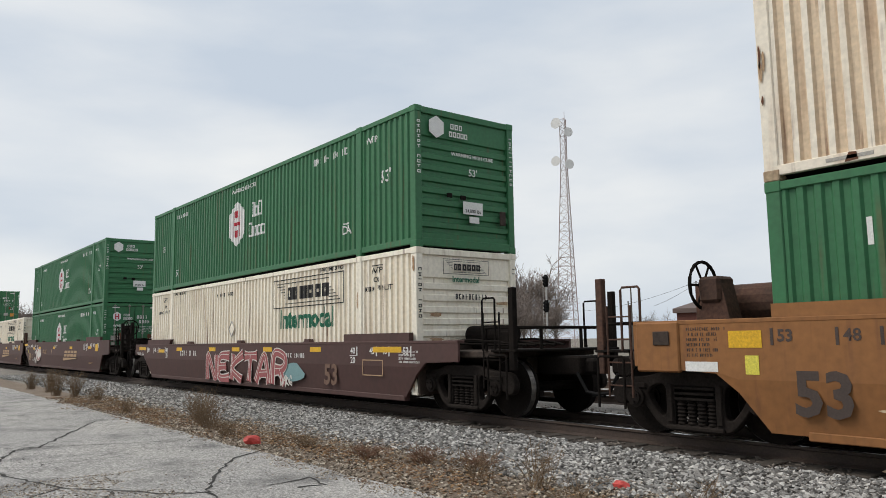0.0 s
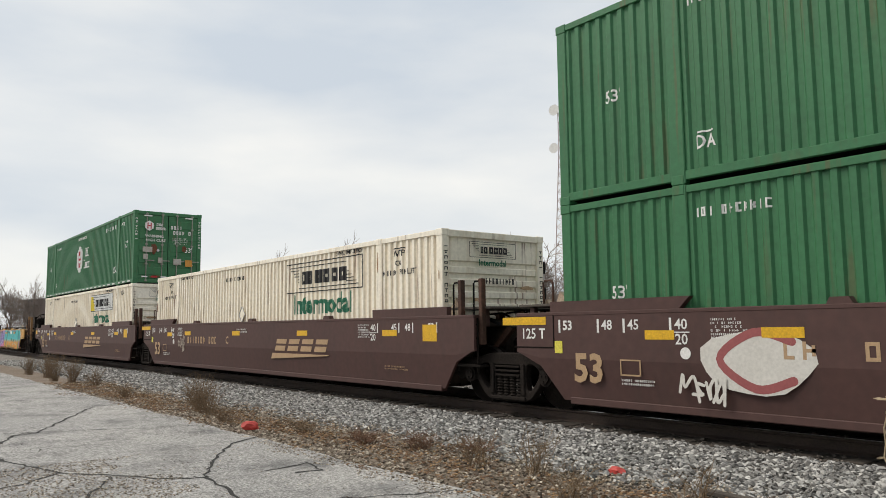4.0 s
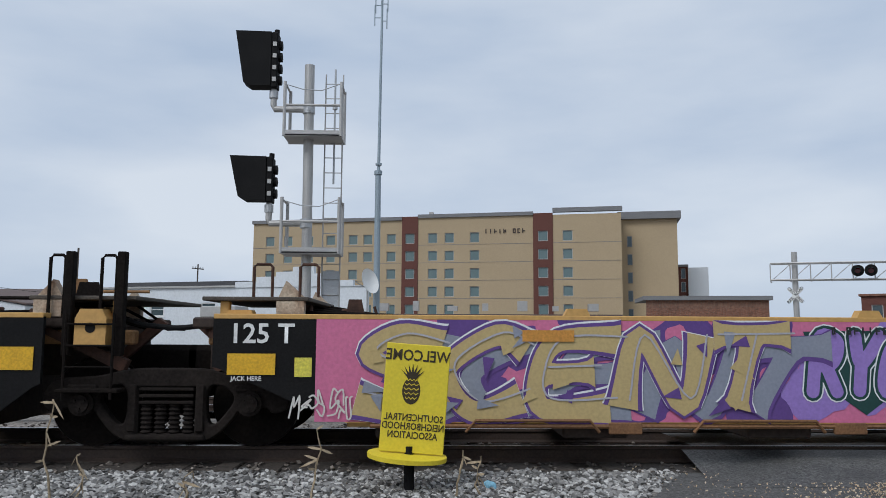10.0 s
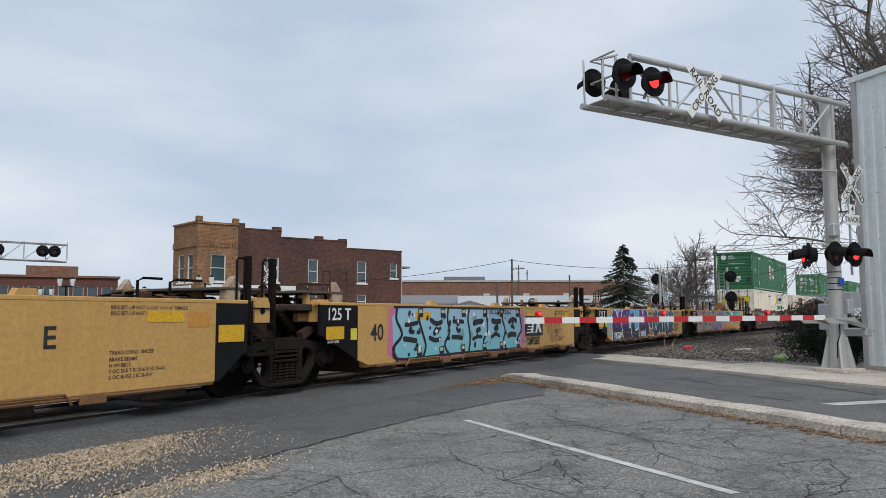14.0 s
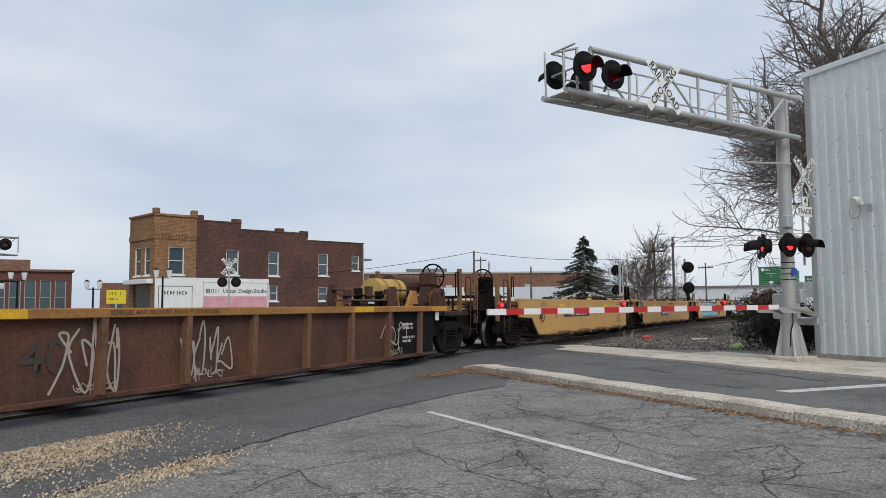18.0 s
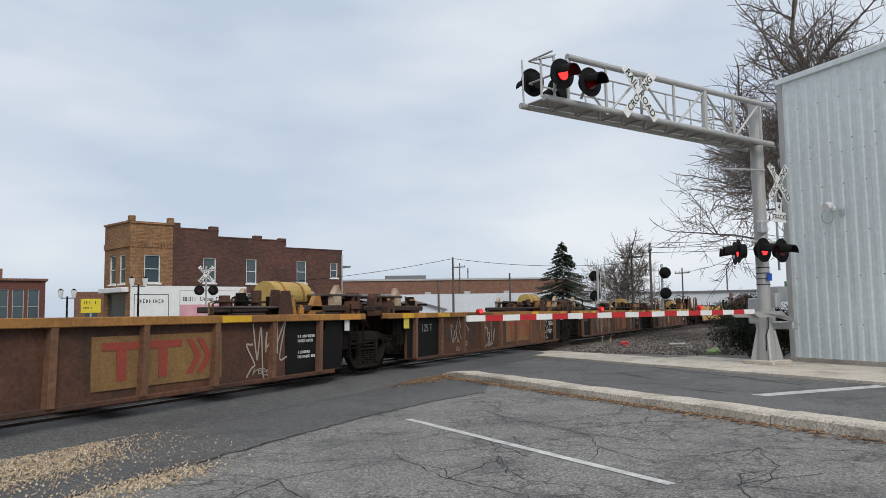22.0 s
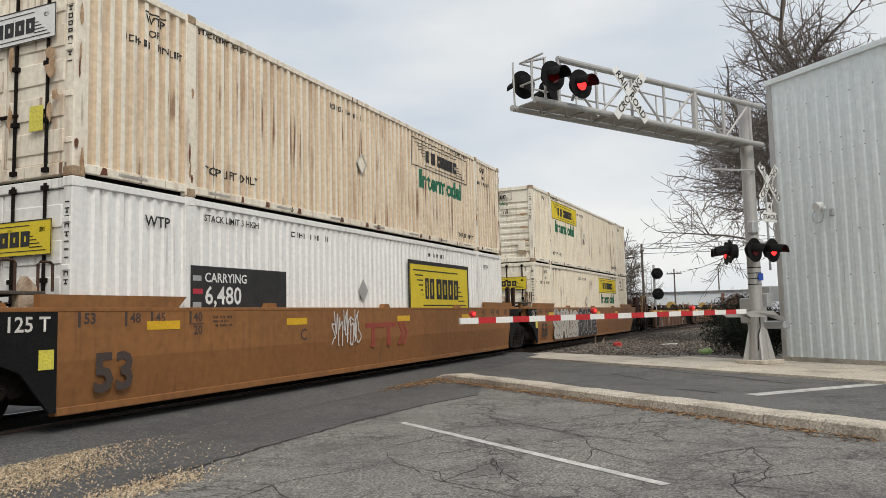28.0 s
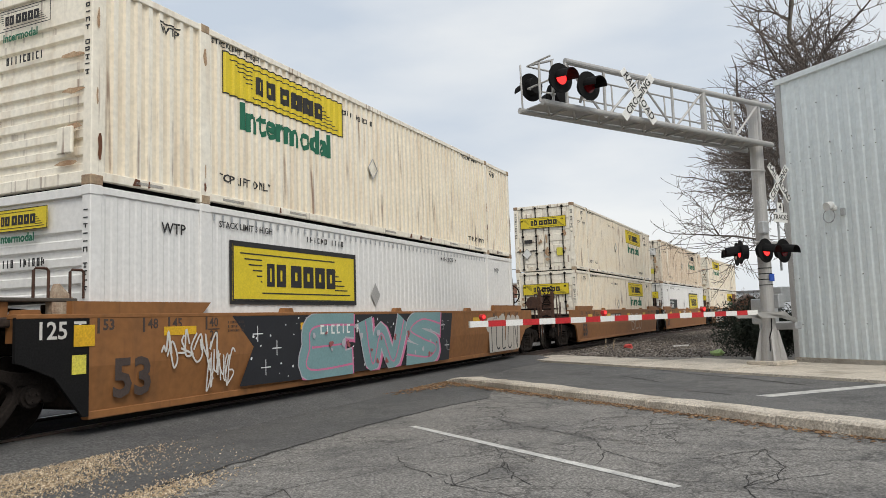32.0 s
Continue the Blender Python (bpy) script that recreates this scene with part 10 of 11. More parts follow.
solid("wood_scrap", MB().box(-0.5, 0.5, -0.05, 0.05, 0, 0.05, 0.01), M_LINE, "pale scrap of wood beyond the crossing", "litter", at=pose(33.5, 4.4, GZ + 0.01, 0, 0, -30))

# joints and cracks of the lot and of the old asphalt
cracks("lot_joint", GZ + 0.034, [[(-19.6, 1.0), (-18.86, 2.57), (-17.92, 4.5)], [(-13.4, 0.4), (-12.54, 2.44), (-12.13, 3.39), (-11.71, 4.49)], [(-7.3, 0.4), (-6.26, 2.67), (-5.87, 3.5), (-5.39, 4.47)], [(-25.8, 1.0), (-24.2, 4.5)], [(-32.0, 1.0), (-30.4, 4.5)]], "straight dark joints between the slabs of the lot", 1, 0.03)
cracks("lot_joint", GZ + 0.0345, [[(-12.44, 1.92), (-12.56, 2.27), (-14.49, 3.14), (-16.02, 3.85), (-16.14, 4.15)], [(-11.38, 1.58), (-12.44, 1.92), (-12.7, 2.2)], [(-10.37, 1.44), (-9.55, 1.65), (-8.85, 1.82), (-8.35, 2.25), (-7.83, 2.51), (-7.6, 2.91), (-8.69, 3.45), (-9.6, 4.0), (-9.9, 4.5)], [(-8.85, 1.82), (-8.44, 1.43), (-8.3, 0.9)], [(-8.3, 2.2), (-7.3, 1.7), (-6.8, 1.5)], [(-7.6, 2.91), (-6.9, 2.85), (-6.3, 2.7)], [(-7.54, 3.54), (-7.63, 4.08), (-7.13, 3.99), (-7.21, 3.7)]], "ragged cracks across the lot", 21, 0.05)
cl = []
cr_ = random.Random(15)
main = [[(10.9, 4.2), (10.2, 3.4), (9.9, 2.9), (9.6, 2.6), (8.8, 2.3), (8.1, 1.5)], [(13.2, 2.9), (11.6, 2.6), (10.2, 3.4), (9.0, 4.3), (8.2, 4.5)], [(9.6, 2.6), (9.5, 1.6), (9.3, 0.8), (9.5, -0.2)], [(8.2, 4.5), (7.6, 4.0), (6.9, 3.2), (6.6, 2.4)], [(9.3, 0.8), (8.3, 0.6), (7.5, 0.9), (6.8, 0.7)], [(12.3, 5.0), (11.6, 4.4), (10.9, 4.2)], [(6.9, 3.2), (7.9, 3.1), (8.6, 3.4), (9.0, 4.3)], [(7.6, 4.0), (6.4, 4.6), (5.4, 4.5)], [(6.6, 2.4), (5.8, 2.0), (5.0, 2.4)], [(9.9, 2.9), (10.8, 2.2), (11.2, 1.2)]]
cl += main
for pts in main:
    for p in pts[1:-1]:
        for k in range(2):
            a = cr_.uniform(0, 6.28)
            q = (p[0] + math.cos(a) * 0.45, p[1] + math.sin(a) * 0.45)
            cl.append([p, q, (q[0] + math.cos(a + cr_.uniform(-1, 1)) * 0.4, q[1] + math.sin(a + cr_.uniform(-1, 1)) * 0.4)])
cracks("asphalt_crack", GZ + 0.016, cl, "branching cracks in the worn asphalt", 2, 0.013)
e2 = [(2.4, 5.3), (3.4, 5.72), (5.8, 5.78), (8, 5.84), (10.2, 5.86), (12.2, 5.7), (13.6, 5.4)]
cracks("asphalt_crack", GZ + 0.0165, [e2], "dark seam between old and new asphalt", 3, 0.06)
cracks("asphalt_crack", GZ + 0.013, [[(18.5, 4.0), (17.4, 3.2), (16.9, 2.9)], [(20.5, 3.6), (19.0, 2.4), (17.6, 1.1), (16.4, 0.2)], [(15.2, 2.2), (14.6, 1.4)]], "ragged cracks in the street", 4, 0.08)

# ---- graffiti and hand lettering on the cars ----
GLYPH = {
    "B": [[(0.1,0),(0.12,1),(0.75,0.9),(0.7,0.6),(0.15,0.52)],[(0.4,0.52),(0.92,0.35),(0.7,0.03),(0.1,0)]],
    "A": [[(0.03, 0), (0.45, 1), (0.97, 0)], [(0.22, 0.33), (0.78, 0.36)]],
    "C": [[(0.92, 0.82), (0.45, 1), (0.06, 0.62), (0.1, 0.25), (0.45, 0), (0.94, 0.18)]],
    "D": [[(0.1, 0), (0.12, 1), (0.7, 0.92), (0.95, 0.5), (0.7, 0.06), (0.1, 0)]],
    "E": [[(0.94, 0.95), (0.18, 0.93), (0.1, 0.5), (0.15, 0.05), (0.96, 0.06)], [(0.14, 0.5), (0.78, 0.53)]],
    "F": [[(0.94, 0.95), (0.18, 0.95), (0.1, 0.5), (0.14, 0)], [(0.14, 0.5), (0.72, 0.5)]],
    "G": [[(0.92, 0.85), (0.45, 1), (0.05, 0.6), (0.12, 0.2), (0.5, 0), (0.93, 0.12), (0.92, 0.46), (0.52, 0.44)]],
    "H": [[(0.1, 0), (0.12, 1)], [(0.9, 0), (0.88, 1)], [(0.1, 0.5), (0.9, 0.52)]],
    "I": [[(0.5, 0), (0.5, 1)]],
    "J": [[(0.8, 1), (0.78, 0.2), (0.4, 0), (0.1, 0.25)]],
    "K": [[(0.12, 0), (0.12, 1)], [(0.92, 1), (0.16, 0.46), (0.97, 0)]],
    "L": [[(0.12, 1), (0.1, 0.06), (0.92, 0.05)]],
    "M": [[(0.04, 0), (0.13, 1), (0.5, 0.35), (0.87, 1), (0.97, 0)]],
    "N": [[(0.1, 0), (0.12, 1), (0.86, 0.02), (0.9, 1)]],
    "O": [[(0.5, 1), (0.1, 0.72), (0.08, 0.3), (0.5, 0), (0.92, 0.3), (0.9, 0.72), (0.5, 1)]],
    "P": [[(0.1, 0), (0.12, 0.98), (0.8, 0.92), (0.86, 0.65), (0.6, 0.44), (0.15, 0.45)]],
    "R": [[(0.1, 0), (0.12, 0.98), (0.75, 0.95), (0.85, 0.7), (0.6, 0.5), (0.15, 0.48)], [(0.45, 0.48), (0.96, 0)]],
    "S": [[(0.94, 0.86), (0.35, 1), (0.08, 0.74), (0.5, 0.5), (0.92, 0.27), (0.65, 0), (0.04, 0.12)]],
    "T": [[(0.02, 0.93), (0.98, 0.95)], [(0.5, 0.93), (0.48, 0)]],
    "U": [[(0.08, 1), (0.1, 0.2), (0.5, 0), (0.9, 0.2), (0.92, 1)]],
    "W": [[(0.03, 1), (0.25, 0), (0.5, 0.7), (0.75, 0), (0.97, 1)]],
    "Y": [[(0.05, 1), (0.5, 0.5), (0.95, 1)], [(0.5, 0.5), (0.48, 0)]],
    "0": [[(0.5, 1), (0.1, 0.72), (0.08, 0.3), (0.5, 0), (0.92, 0.3), (0.9, 0.72), (0.5, 1)]],
    "2": [[(0.08, 0.8), (0.5, 1), (0.9, 0.72), (0.1, 0.03), (0.95, 0.04)]],
}


def smooth(pts, n=6):
    """A rounded line through points."""
    out = []
    P = [Vector(p) for p in pts]
    m = len(P)
    for i in range(m - 1):
        a, b, c, d = P[max(i - 1, 0)], P[i], P[i + 1], P[min(i + 2, m - 1)]
        for k in range(n):
            t = k / n
            out.append(0.5 * ((2 * b) + (c - a) * t + (2 * a - 5 * b + 4 * c - d) * t * t + (3 * b - a - 3 * c + d) * t ** 3))
    out.append(P[-1])
    return out


def ribbon(mb, pts, w, y, taper=0.0, zmin=None, zmax=None, flare=0.0):
    """A painted stroke of width w with round ends."""
    P = smooth(pts)
    n = len(P)
    L_, R_ = [], []
    for i, p in enumerate(P):
        d = (P[min(i + 1, n - 1)] - P[max(i - 1, 0)])
        d = d.normalized() if d.length > 1e-6 else Vector((1, 0))
        ww = w / 2 * (1 - taper * i / n) + flare * w * (abs(2 * i / (n - 1) - 1) ** 3 - 0.25)
        nn = Vector((-d.y, d.x)) * ww
        L_.append(p + nn)
        R_.append(p - nn)
    cl_ = lambda z: min(max(z, zmin if zmin is not None else -9), zmax if zmax is not None else 9)
    k = len(mb.v)
    for i, (a, b) in enumerate(zip(L_, R_)):
        mb.v += [(a.x, y - 0.000015 * i, cl_(a.y)), (b.x, y - 0.000015 * i, cl_(b.y))]
    mb.f += [(k + 2 * i, k + 2 * i + 1, k + 2 * i + 3, k + 2 * i + 2) for i in range(n - 1)]
    for e, s in ((0, 1), (n - 1, -1)) if not flare else ():
        d = (P[min(e + 1, n - 1)] - P[max(e - 1, 0)])
        d = d.normalized() if d.length > 1e-6 else Vector((1, 0))
        ww = w / 2 * (1 - taper * e / n)
        k = len(mb.v)
        a0 = math.atan2(d.y, d.x) + (math.pi / 2 if s > 0 else -math.pi / 2)
        for j in range(7):
            a = a0 + math.pi * j / 6
            mb.v.append((P[e].x + math.cos(a) * ww, y - 0.000015 * n - (0.000015 if e else 0.00003), cl_(P[e].y + math.sin(a) * ww)))
        mb.f.append(tuple(range(k, k + 7)))
    return mb


def blob(mb, cx, cz, rx, rz, y, seed, n=18, rough=0.25, zmin=0.0, zmax=9.0):
    r_ = random.Random(seed)
    ph = [r_.uniform(0, 6.28) for _ in range(3)]
    k = len(mb.v)
    for i in range(n):
        a = 2 * math.pi * i / n
        q = 1 + rough * (0.5 * math.sin(2 * a + ph[0]) + 0.35 * math.sin(3 * a + ph[1]) + 0.3 * math.sin(5 * a + ph[2]))
        mb.v.append((cx + rx * q * math.cos(a), y, min(max(cz + rz * q * math.sin(a), zmin), zmax)))
    mb.f.append(tuple(range(k, k + n)))
    return mb


def paint(name, c, c2=None, z0=None, z1=None):
    """Sprayed paint; with z0 and z1 it fades from c below to c2 above."""
    m = mat("spray_" + name, c, c2 if (c2 and z0 is None) else None, rough=0.6, scale=3, patch=0.35, fine=0.1, fscale=30, bump=0.02)
    if z0 is not None:
        n, l = m.node_tree.nodes, m.node_tree.links
        tc = n.new("ShaderNodeTexCoord")
        sp = n.new("ShaderNodeSeparateXYZ")
        mr = n.new("ShaderNodeMapRange")
        mr.inputs["From Min"].default_value, mr.inputs["From Max"].default_value = z0, z1
        mx = n.new("ShaderNodeMix")
        mx.data_type = "RGBA"
        mx.inputs["A"].default_value, mx.inputs["B"].default_value = (*c, 1), (*c2, 1)
        l.new(tc.outputs["Object"], sp.inputs[0])
        l.new(sp.outputs["Z"], mr.inputs["Value"])
        l.new(mr.outputs[0], mx.inputs["Factor"])
        l.new(mx.outputs["Result"], n["Principled BSDF"].inputs["Base Color"])
    return m


def word(car, s, x0, x1, z0, z1, layers, seed=1, lean=0.12, over=0.06, base=0, y=None, flare=0.0, wob=0.04):
    """Fat letters, each laid over the one before, in layers of (paint, stroke width, shift x, shift z), the rearmost first."""
    r_ = random.Random(seed)
    y = -SY - 0.002 if y is None else y
    n = len(s)
    w = (x1 - x0) / n
    sheets = [MB() for _ in layers]
    for i, ch in enumerate(s):
        dz, k = r_.uniform(-wob, wob), r_.uniform(0.94, 1.05)
        tip = r_.uniform(-0.12, 0.12)
        for j, (m, wd, dx, dz2) in enumerate(layers):
            for q, ln in enumerate(GLYPH[ch]):
                pts = [(x0 + dx + w * (i + 0.12 + 0.76 * px * (1 + over)) + (lean + tip) * (pz - 0.5) * (z1 - z0) + 0.05 * w * math.sin(pz * 6 + i), dz2 + z0 + (z1 - z0) * (pz * k) + dz * (z1 - z0)) for px, pz in ln]
                ribbon(sheets[j], pts, wd, y - 0.0016 * base - 0.001 * (i * len(layers) + j) - 0.00008 * q, zmin=0.24, zmax=1.415, flare=flare)
    for mb, ly in zip(sheets, layers):
        part("graffiti", mb, ly[0], car)


def scribble(car, x0, x1, z0, z1, m, seed, w=0.02, n=7, y=None):
    """A quick hand tag of loops and strokes that cannot be read."""
    r_ = random.Random(seed)
    y = -SY - 0.02 if y is None else y
    mb = MB()
    ww = (x1 - x0) / n
    for i in range(n):
        xa = x0 + ww * i
        kind = r_.randint(0, 3)
        j = lambda: r_.uniform(-0.42, 0.42)
        shape = (((0.2, 0.9), (-0.1, 0.5), (0.3, 0.0), (0.9, 0.3), (0.7, 0.8), (0.2, 0.6)), ((0.0, 0.1), (0.2, 1.0), (0.5, 0.3), (0.8, 1.0), (1.0, 0.0)), ((0.9, 0.9), (0.3, 1.0), (0.2, 0.6), (0.9, 0.4), (0.6, 0.0), (-0.1, 0.15)), ((0.1, 1.0), (0.2, 0.0), (0.6, 0.55), (1.0, 0.95), (0.8, 0.2), (1.2, 0.0)))[kind]
        ribbon(mb, [(xa + ww * (px + j()), z0 + (z1 - z0) * (pz + j())) for px, pz in shape], w, y - 0.0003 * i)
    part("tag", mb, m, car, "quick sprayed tag")


def patch(car, pts, m, k=0, name="graffiti", label=""):
    y = -SY - 0.002 - 0.0018 * k
    return part(name, MB().add([(x, y, z) for x, z in pts], [tuple(range(len(pts)))]), m, car, label)


def blobs(car, m, x0, x1, z0, z1, n, r, seed, k, rough=0.25, aspect=1.0):
    r_ = random.Random(seed)
    mb = MB()
    for i in range(n):
        q = r_.uniform(*r)
        blob(mb, r_.uniform(x0, x1), r_.uniform(z0, z1), q, q * aspect, -SY - 0.002 - 0.0018 * k - 0.00003 * i, seed * 50 + i, rough=rough, zmin=0.34, zmax=1.41)
    part("graffiti", mb, m, car)


P_PINK = paint("pink", (0.6, 0.17, 0.3), (0.5, 0.12, 0.26))
P_PURPLE = paint("purple", (0.11, 0.055, 0.22), (0.15, 0.08, 0.3))
P_LILAC = paint("lilac", (0.28, 0.18, 0.5), (0.36, 0.24, 0.56))
P_SAND = paint("sand", (0.5, 0.38, 0.17), (0.42, 0.32, 0.16))
P_GREY = paint("grey", (0.24, 0.26, 0.32), (0.32, 0.33, 0.38))
P_LGREY = paint("pale_grey", (0.42, 0.41, 0.45), (0.36, 0.36, 0.4))
P_WHITE = paint("white", (0.75, 0.76, 0.76), (0.66, 0.68, 0.7))
P_BLACK = paint("black", (0.015, 0.016, 0.02), (0.025, 0.025, 0.03))
P_DGREEN = paint("dark_green", (0.015, 0.055, 0.05), (0.02, 0.07, 0.06))
P_GREEN = paint("green", (0.03, 0.22, 0.085), (0.04, 0.17, 0.075))
P_TEAL = paint("teal_orange", (0.62, 0.26, 0.035), (0.05, 0.42, 0.44), 0.66, 0.86)
P_AQUA = paint("aqua", (0.22, 0.6, 0.62), (0.16, 0.5, 0.54))
P_BLUE = paint("sky_blue", (0.08, 0.4, 0.66), (0.1, 0.46, 0.7))
P_VIO = paint("violet_black", (0.012, 0.012, 0.026), (0.1, 0.024, 0.155), 0.7, 0.98)
P_GATOR = paint("teal_black", (0.01, 0.018, 0.025), (0.025, 0.1, 0.125), 0.6, 1.15)
P_CYAN = paint("pale_cyan", (0.19, 0.5, 0.56), (0.33, 0.5, 0.62), 0.4, 1.3)
P_CREAM = paint("cream", (0.52, 0.5, 0.34), (0.46, 0.45, 0.3))
P_SILVER = paint("silver", (0.46, 0.42, 0.37), (0.38, 0.35, 0.31))
P_RED = paint("dull_red", (0.32, 0.09, 0.09), (0.26, 0.07, 0.08))
P_TAGD2 = paint("thin_pale_tag", (0.45, 0.38, 0.3), (0.36, 0.28, 0.2))
P_FADED = paint("faded_grey", (0.2, 0.19, 0.18), (0.1, 0.095, 0.09))
P_TAGD = paint("faded_chalk_tag", (0.42, 0.36, 0.3), (0.28, 0.23, 0.19))
P_TEALD = paint("dull_teal", (0.17, 0.3, 0.31), (0.22, 0.34, 0.36))

# first yellow well: two large pieces and a small one between them
car, h = EMPTY[0]
patch(car, [(-5.95, 0.34), (0.6, 0.34), (0.75, 1.41), (-5.95, 1.41)], P_PINK, 0)
blobs(car, P_PURPLE, -5.6, -1.0, 0.4, 1.4, 26, (0.14, 0.34), 2, 1)
blobs(car, P_PINK, -5.7, -0.7, 0.45, 1.35, 12, (0.08, 0.18), 3, 2)
blobs(car, P_LILAC, -0.9, 0.7, 0.4, 1.35, 7, (0.2, 0.4), 4, 2)
word(car, "SCENT", -5.45, -0.8, 0.42, 1.16, [(P_PURPLE, 0.3, 0.1, -0.02), (P_GREY, 0.24, 0.1, 0.0)], 9, 0.5, 0.3, 3, flare=0.25, wob=0.1)
word(car, "SCENT", -5.6, -1.0, 0.5, 1.3, [(P_WHITE, 0.32, 0, 0.01), (P_PURPLE, 0.3, 0, 0), (P_SAND, 0.23, 0, 0)], 7, 0.3, 0.24, 9, flare=0.28, wob=0.08)
word(car, "SCENT", -5.56, -1.0, 0.56, 1.28, [(P_LGREY, 0.02, 0.05, 0.02)], 7, 0.3, 0.24, 19)
sh_ = random.Random(4)
for mk, kk in ((P_PURPLE, 20), (P_SAND, 20.5), (P_GREY, 21)):
    mb = MB()
    for q in range(9):
        cx, cz, a, ln = sh_.uniform(-5.5, -1.1), sh_.uniform(0.45, 1.3), sh_.uniform(0, 6.28), sh_.uniform(0.12, 0.3)
        tri = [(cx + ln * math.cos(a), cz + ln * 0.8 * math.sin(a)), (cx + 0.07 * math.cos(a + 2), cz + 0.07 * math.sin(a + 2)), (cx + 0.07 * math.cos(a - 2), cz + 0.07 * math.sin(a - 2))]
        mb.add([(x, -SY - 0.002 - 0.0016 * kk - 0.00004 * q, min(max(z, 0.36), 1.4)) for x, z in tri], [(0, 1, 2)])
    part("graffiti", mb, mk, car)
patch(car, [(-0.75, 1.3), (0.45, 1.32), (0.5, 0.85), (-0.1, 0.42), (-0.5, 0.7)], P_DGREEN, 4)
word(car, "RYE", -0.7, 0.45, 0.66, 1.22, [(P_WHITE, 0.23, 0, 0), (P_DGREEN, 0.2, 0, 0), (P_LILAC, 0.14, 0, 0)], 5, 0.1, 0.05, 5)
patch(car, [(0.55, 0.34), (6.5, 0.34), (h - 1.75, 0.95), (h - 1.75, 1.41), (0.75, 1.41)], P_LILAC, 0)
patch(car, [(0.7, 0.34), (5.0, 0.34), (6.35, 0.34), (6.0, 0.7), (0.7, 0.66)], paint("orange_ground", (0.62, 0.26, 0.035), (0.55, 0.22, 0.03)), 1)
patch(car, [(1.9, 0.75), (3.4, 0.7), (3.6, 1.41), (2.2, 1.41)], P_LGREY, 1)
blobs(car, P_PURPLE, 0.9, 6.2, 0.9, 1.38, 9, (0.12, 0.24), 8, 2)
blobs(car, P_GREEN, 0.9, 6.2, 0.5, 1.2, 10, (0.1, 0.22), 11, 3)
word(car, "FAKOS", 0.8, 5.9, 0.42, 1.26, [(P_GREEN, 0.52, 0.12, -0.05), (P_DGREEN, 0.52, 0, 0), (P_TEAL, 0.45, 0, 0)], 21, 0.25, 0.2, 4, flare=0.2)
word(car, "FAKOS", 0.78, 5.88, 0.48, 1.3, [(P_AQUA, 0.022, -0.06, 0.04)], 21, 0.25, 0.2, 15)
mb = MB()
for q in range(9):
    xx = 1.2 + 0.62 * q
    ribbon(mb, [(xx, 0.8), (xx + 0.12, 0.62), (xx + 0.4, 0.4)], 0.012, -SY - 0.03)
    ribbon(mb, [(xx + 0.2, 1.25), (xx + 0.12, 1.12), (xx + 0.3, 1.0)], 0.012, -SY - 0.03)
part("graffiti", mb, P_DGREEN, car)
mb = MB()
ribbon(mb, [(5.4, 1.05), (6.0, 1.1), (6.45, 1.3), (6.5, 0.9), (6.2, 0.8)], 0.3, -SY - 0.0075, zmax=1.41)
part("graffiti", mb, P_TEAL, car)
part("car_code", bars(MB(), 1.9, 2.9, -SY - 0.037, 1.3, 0.1, 7, drnd), M_TXT_K, car)
part("car_code", bars(MB(), -0.45, 0.35, -SY - 0.037, 1.31, 0.08, 10, drnd), M_TXT_K, car)
scribble(car, -h + 1.35, -h + 2.05, 0.42, 0.6, P_TAGW, 3, 0.018)
for x in (-3.5, 1.55, 4.7):
    stripe(car, x, 1.24, 0.55, 0.12, M_ORANGE, y=-SY - 0.036)
patch(car, [(5.9, 0.36), (h - 1.57, 0.36), (h - 1.22, 0.64), (h - 0.98, 0.88), (h - 0.8, 0.9), (h - 1.2, 1.12), (h - 1.3, 1.4), (5.9, 1.4)], P_LILAC, 0.6)
patch(car, [(5.5, 0.36), (h - 1.6, 0.36), (h - 1.75, 0.76), (5.5, 0.72)], bpy.data.materials["spray_orange_ground"], 1.4)
patch(car, [(h - 2.3, 0.8), (h - 1.75, 0.78), (h - 1.95, 1.05), (h - 1.9, 1.36), (h - 2.3, 1.0)], P_TEAL, 1.6)
frame_box(car, h - 1.08, 1.02, 0.42, 0.26, M_TXT_W)
small_print(car, h - 1.03, 1.22, 3, 0.32, M_TXT_W)
stripe(car, h - 0.32, 1.14, 0.5, 0.28, M_ORANGE)
lettering("JACK HERE", M_TXT_BRN, 0.05, car, h - 0.15, Y0, 0.95)
part("end_seam", MB().box(h - 0.6, h - 0.58, -SY - 0.006, -SY + 0.002, 0.9, 1.4), M_GEARBUFF, car)
part("notice_plate", MB().box(3.3, 3.75, -SY - 0.039, -SY - 0.036, 1.18, 1.36), M_TXT_W, car)

# second yellow well
car, h = EMPTY[1]
patch(car, [(-5.3, 0.34), (-0.75, 0.34), (-0.5, 0.6), (-0.9, 1.0), (-0.6, 1.41), (-5.2, 1.41), (-5.5, 0.9)], P_BLUE, 0)
blobs(car, P_BLUE, -5.85, -5.3, 0.42, 1.3, 10, (0.08, 0.2), 23, 0.5, 0.4, 0.5)
blobs(car, P_BLUE, -1.1, -0.35, 0.4, 1.35, 9, (0.1, 0.24), 13, 1, 0.5)
word(car, "MELM", -5.25, -0.7, 0.4, 1.28, [(P_WHITE, 0.62, 0, 0.0), (P_VIO, 0.5, 0, 0)], 31, -0.2, 0.16, 2, flare=0.2)
word(car, "MELM", -5.25, -0.7, 0.5, 1.24, [(P_LILAC, 0.014, -0.2, 0.02)], 31, -0.2, 0.16, 8)
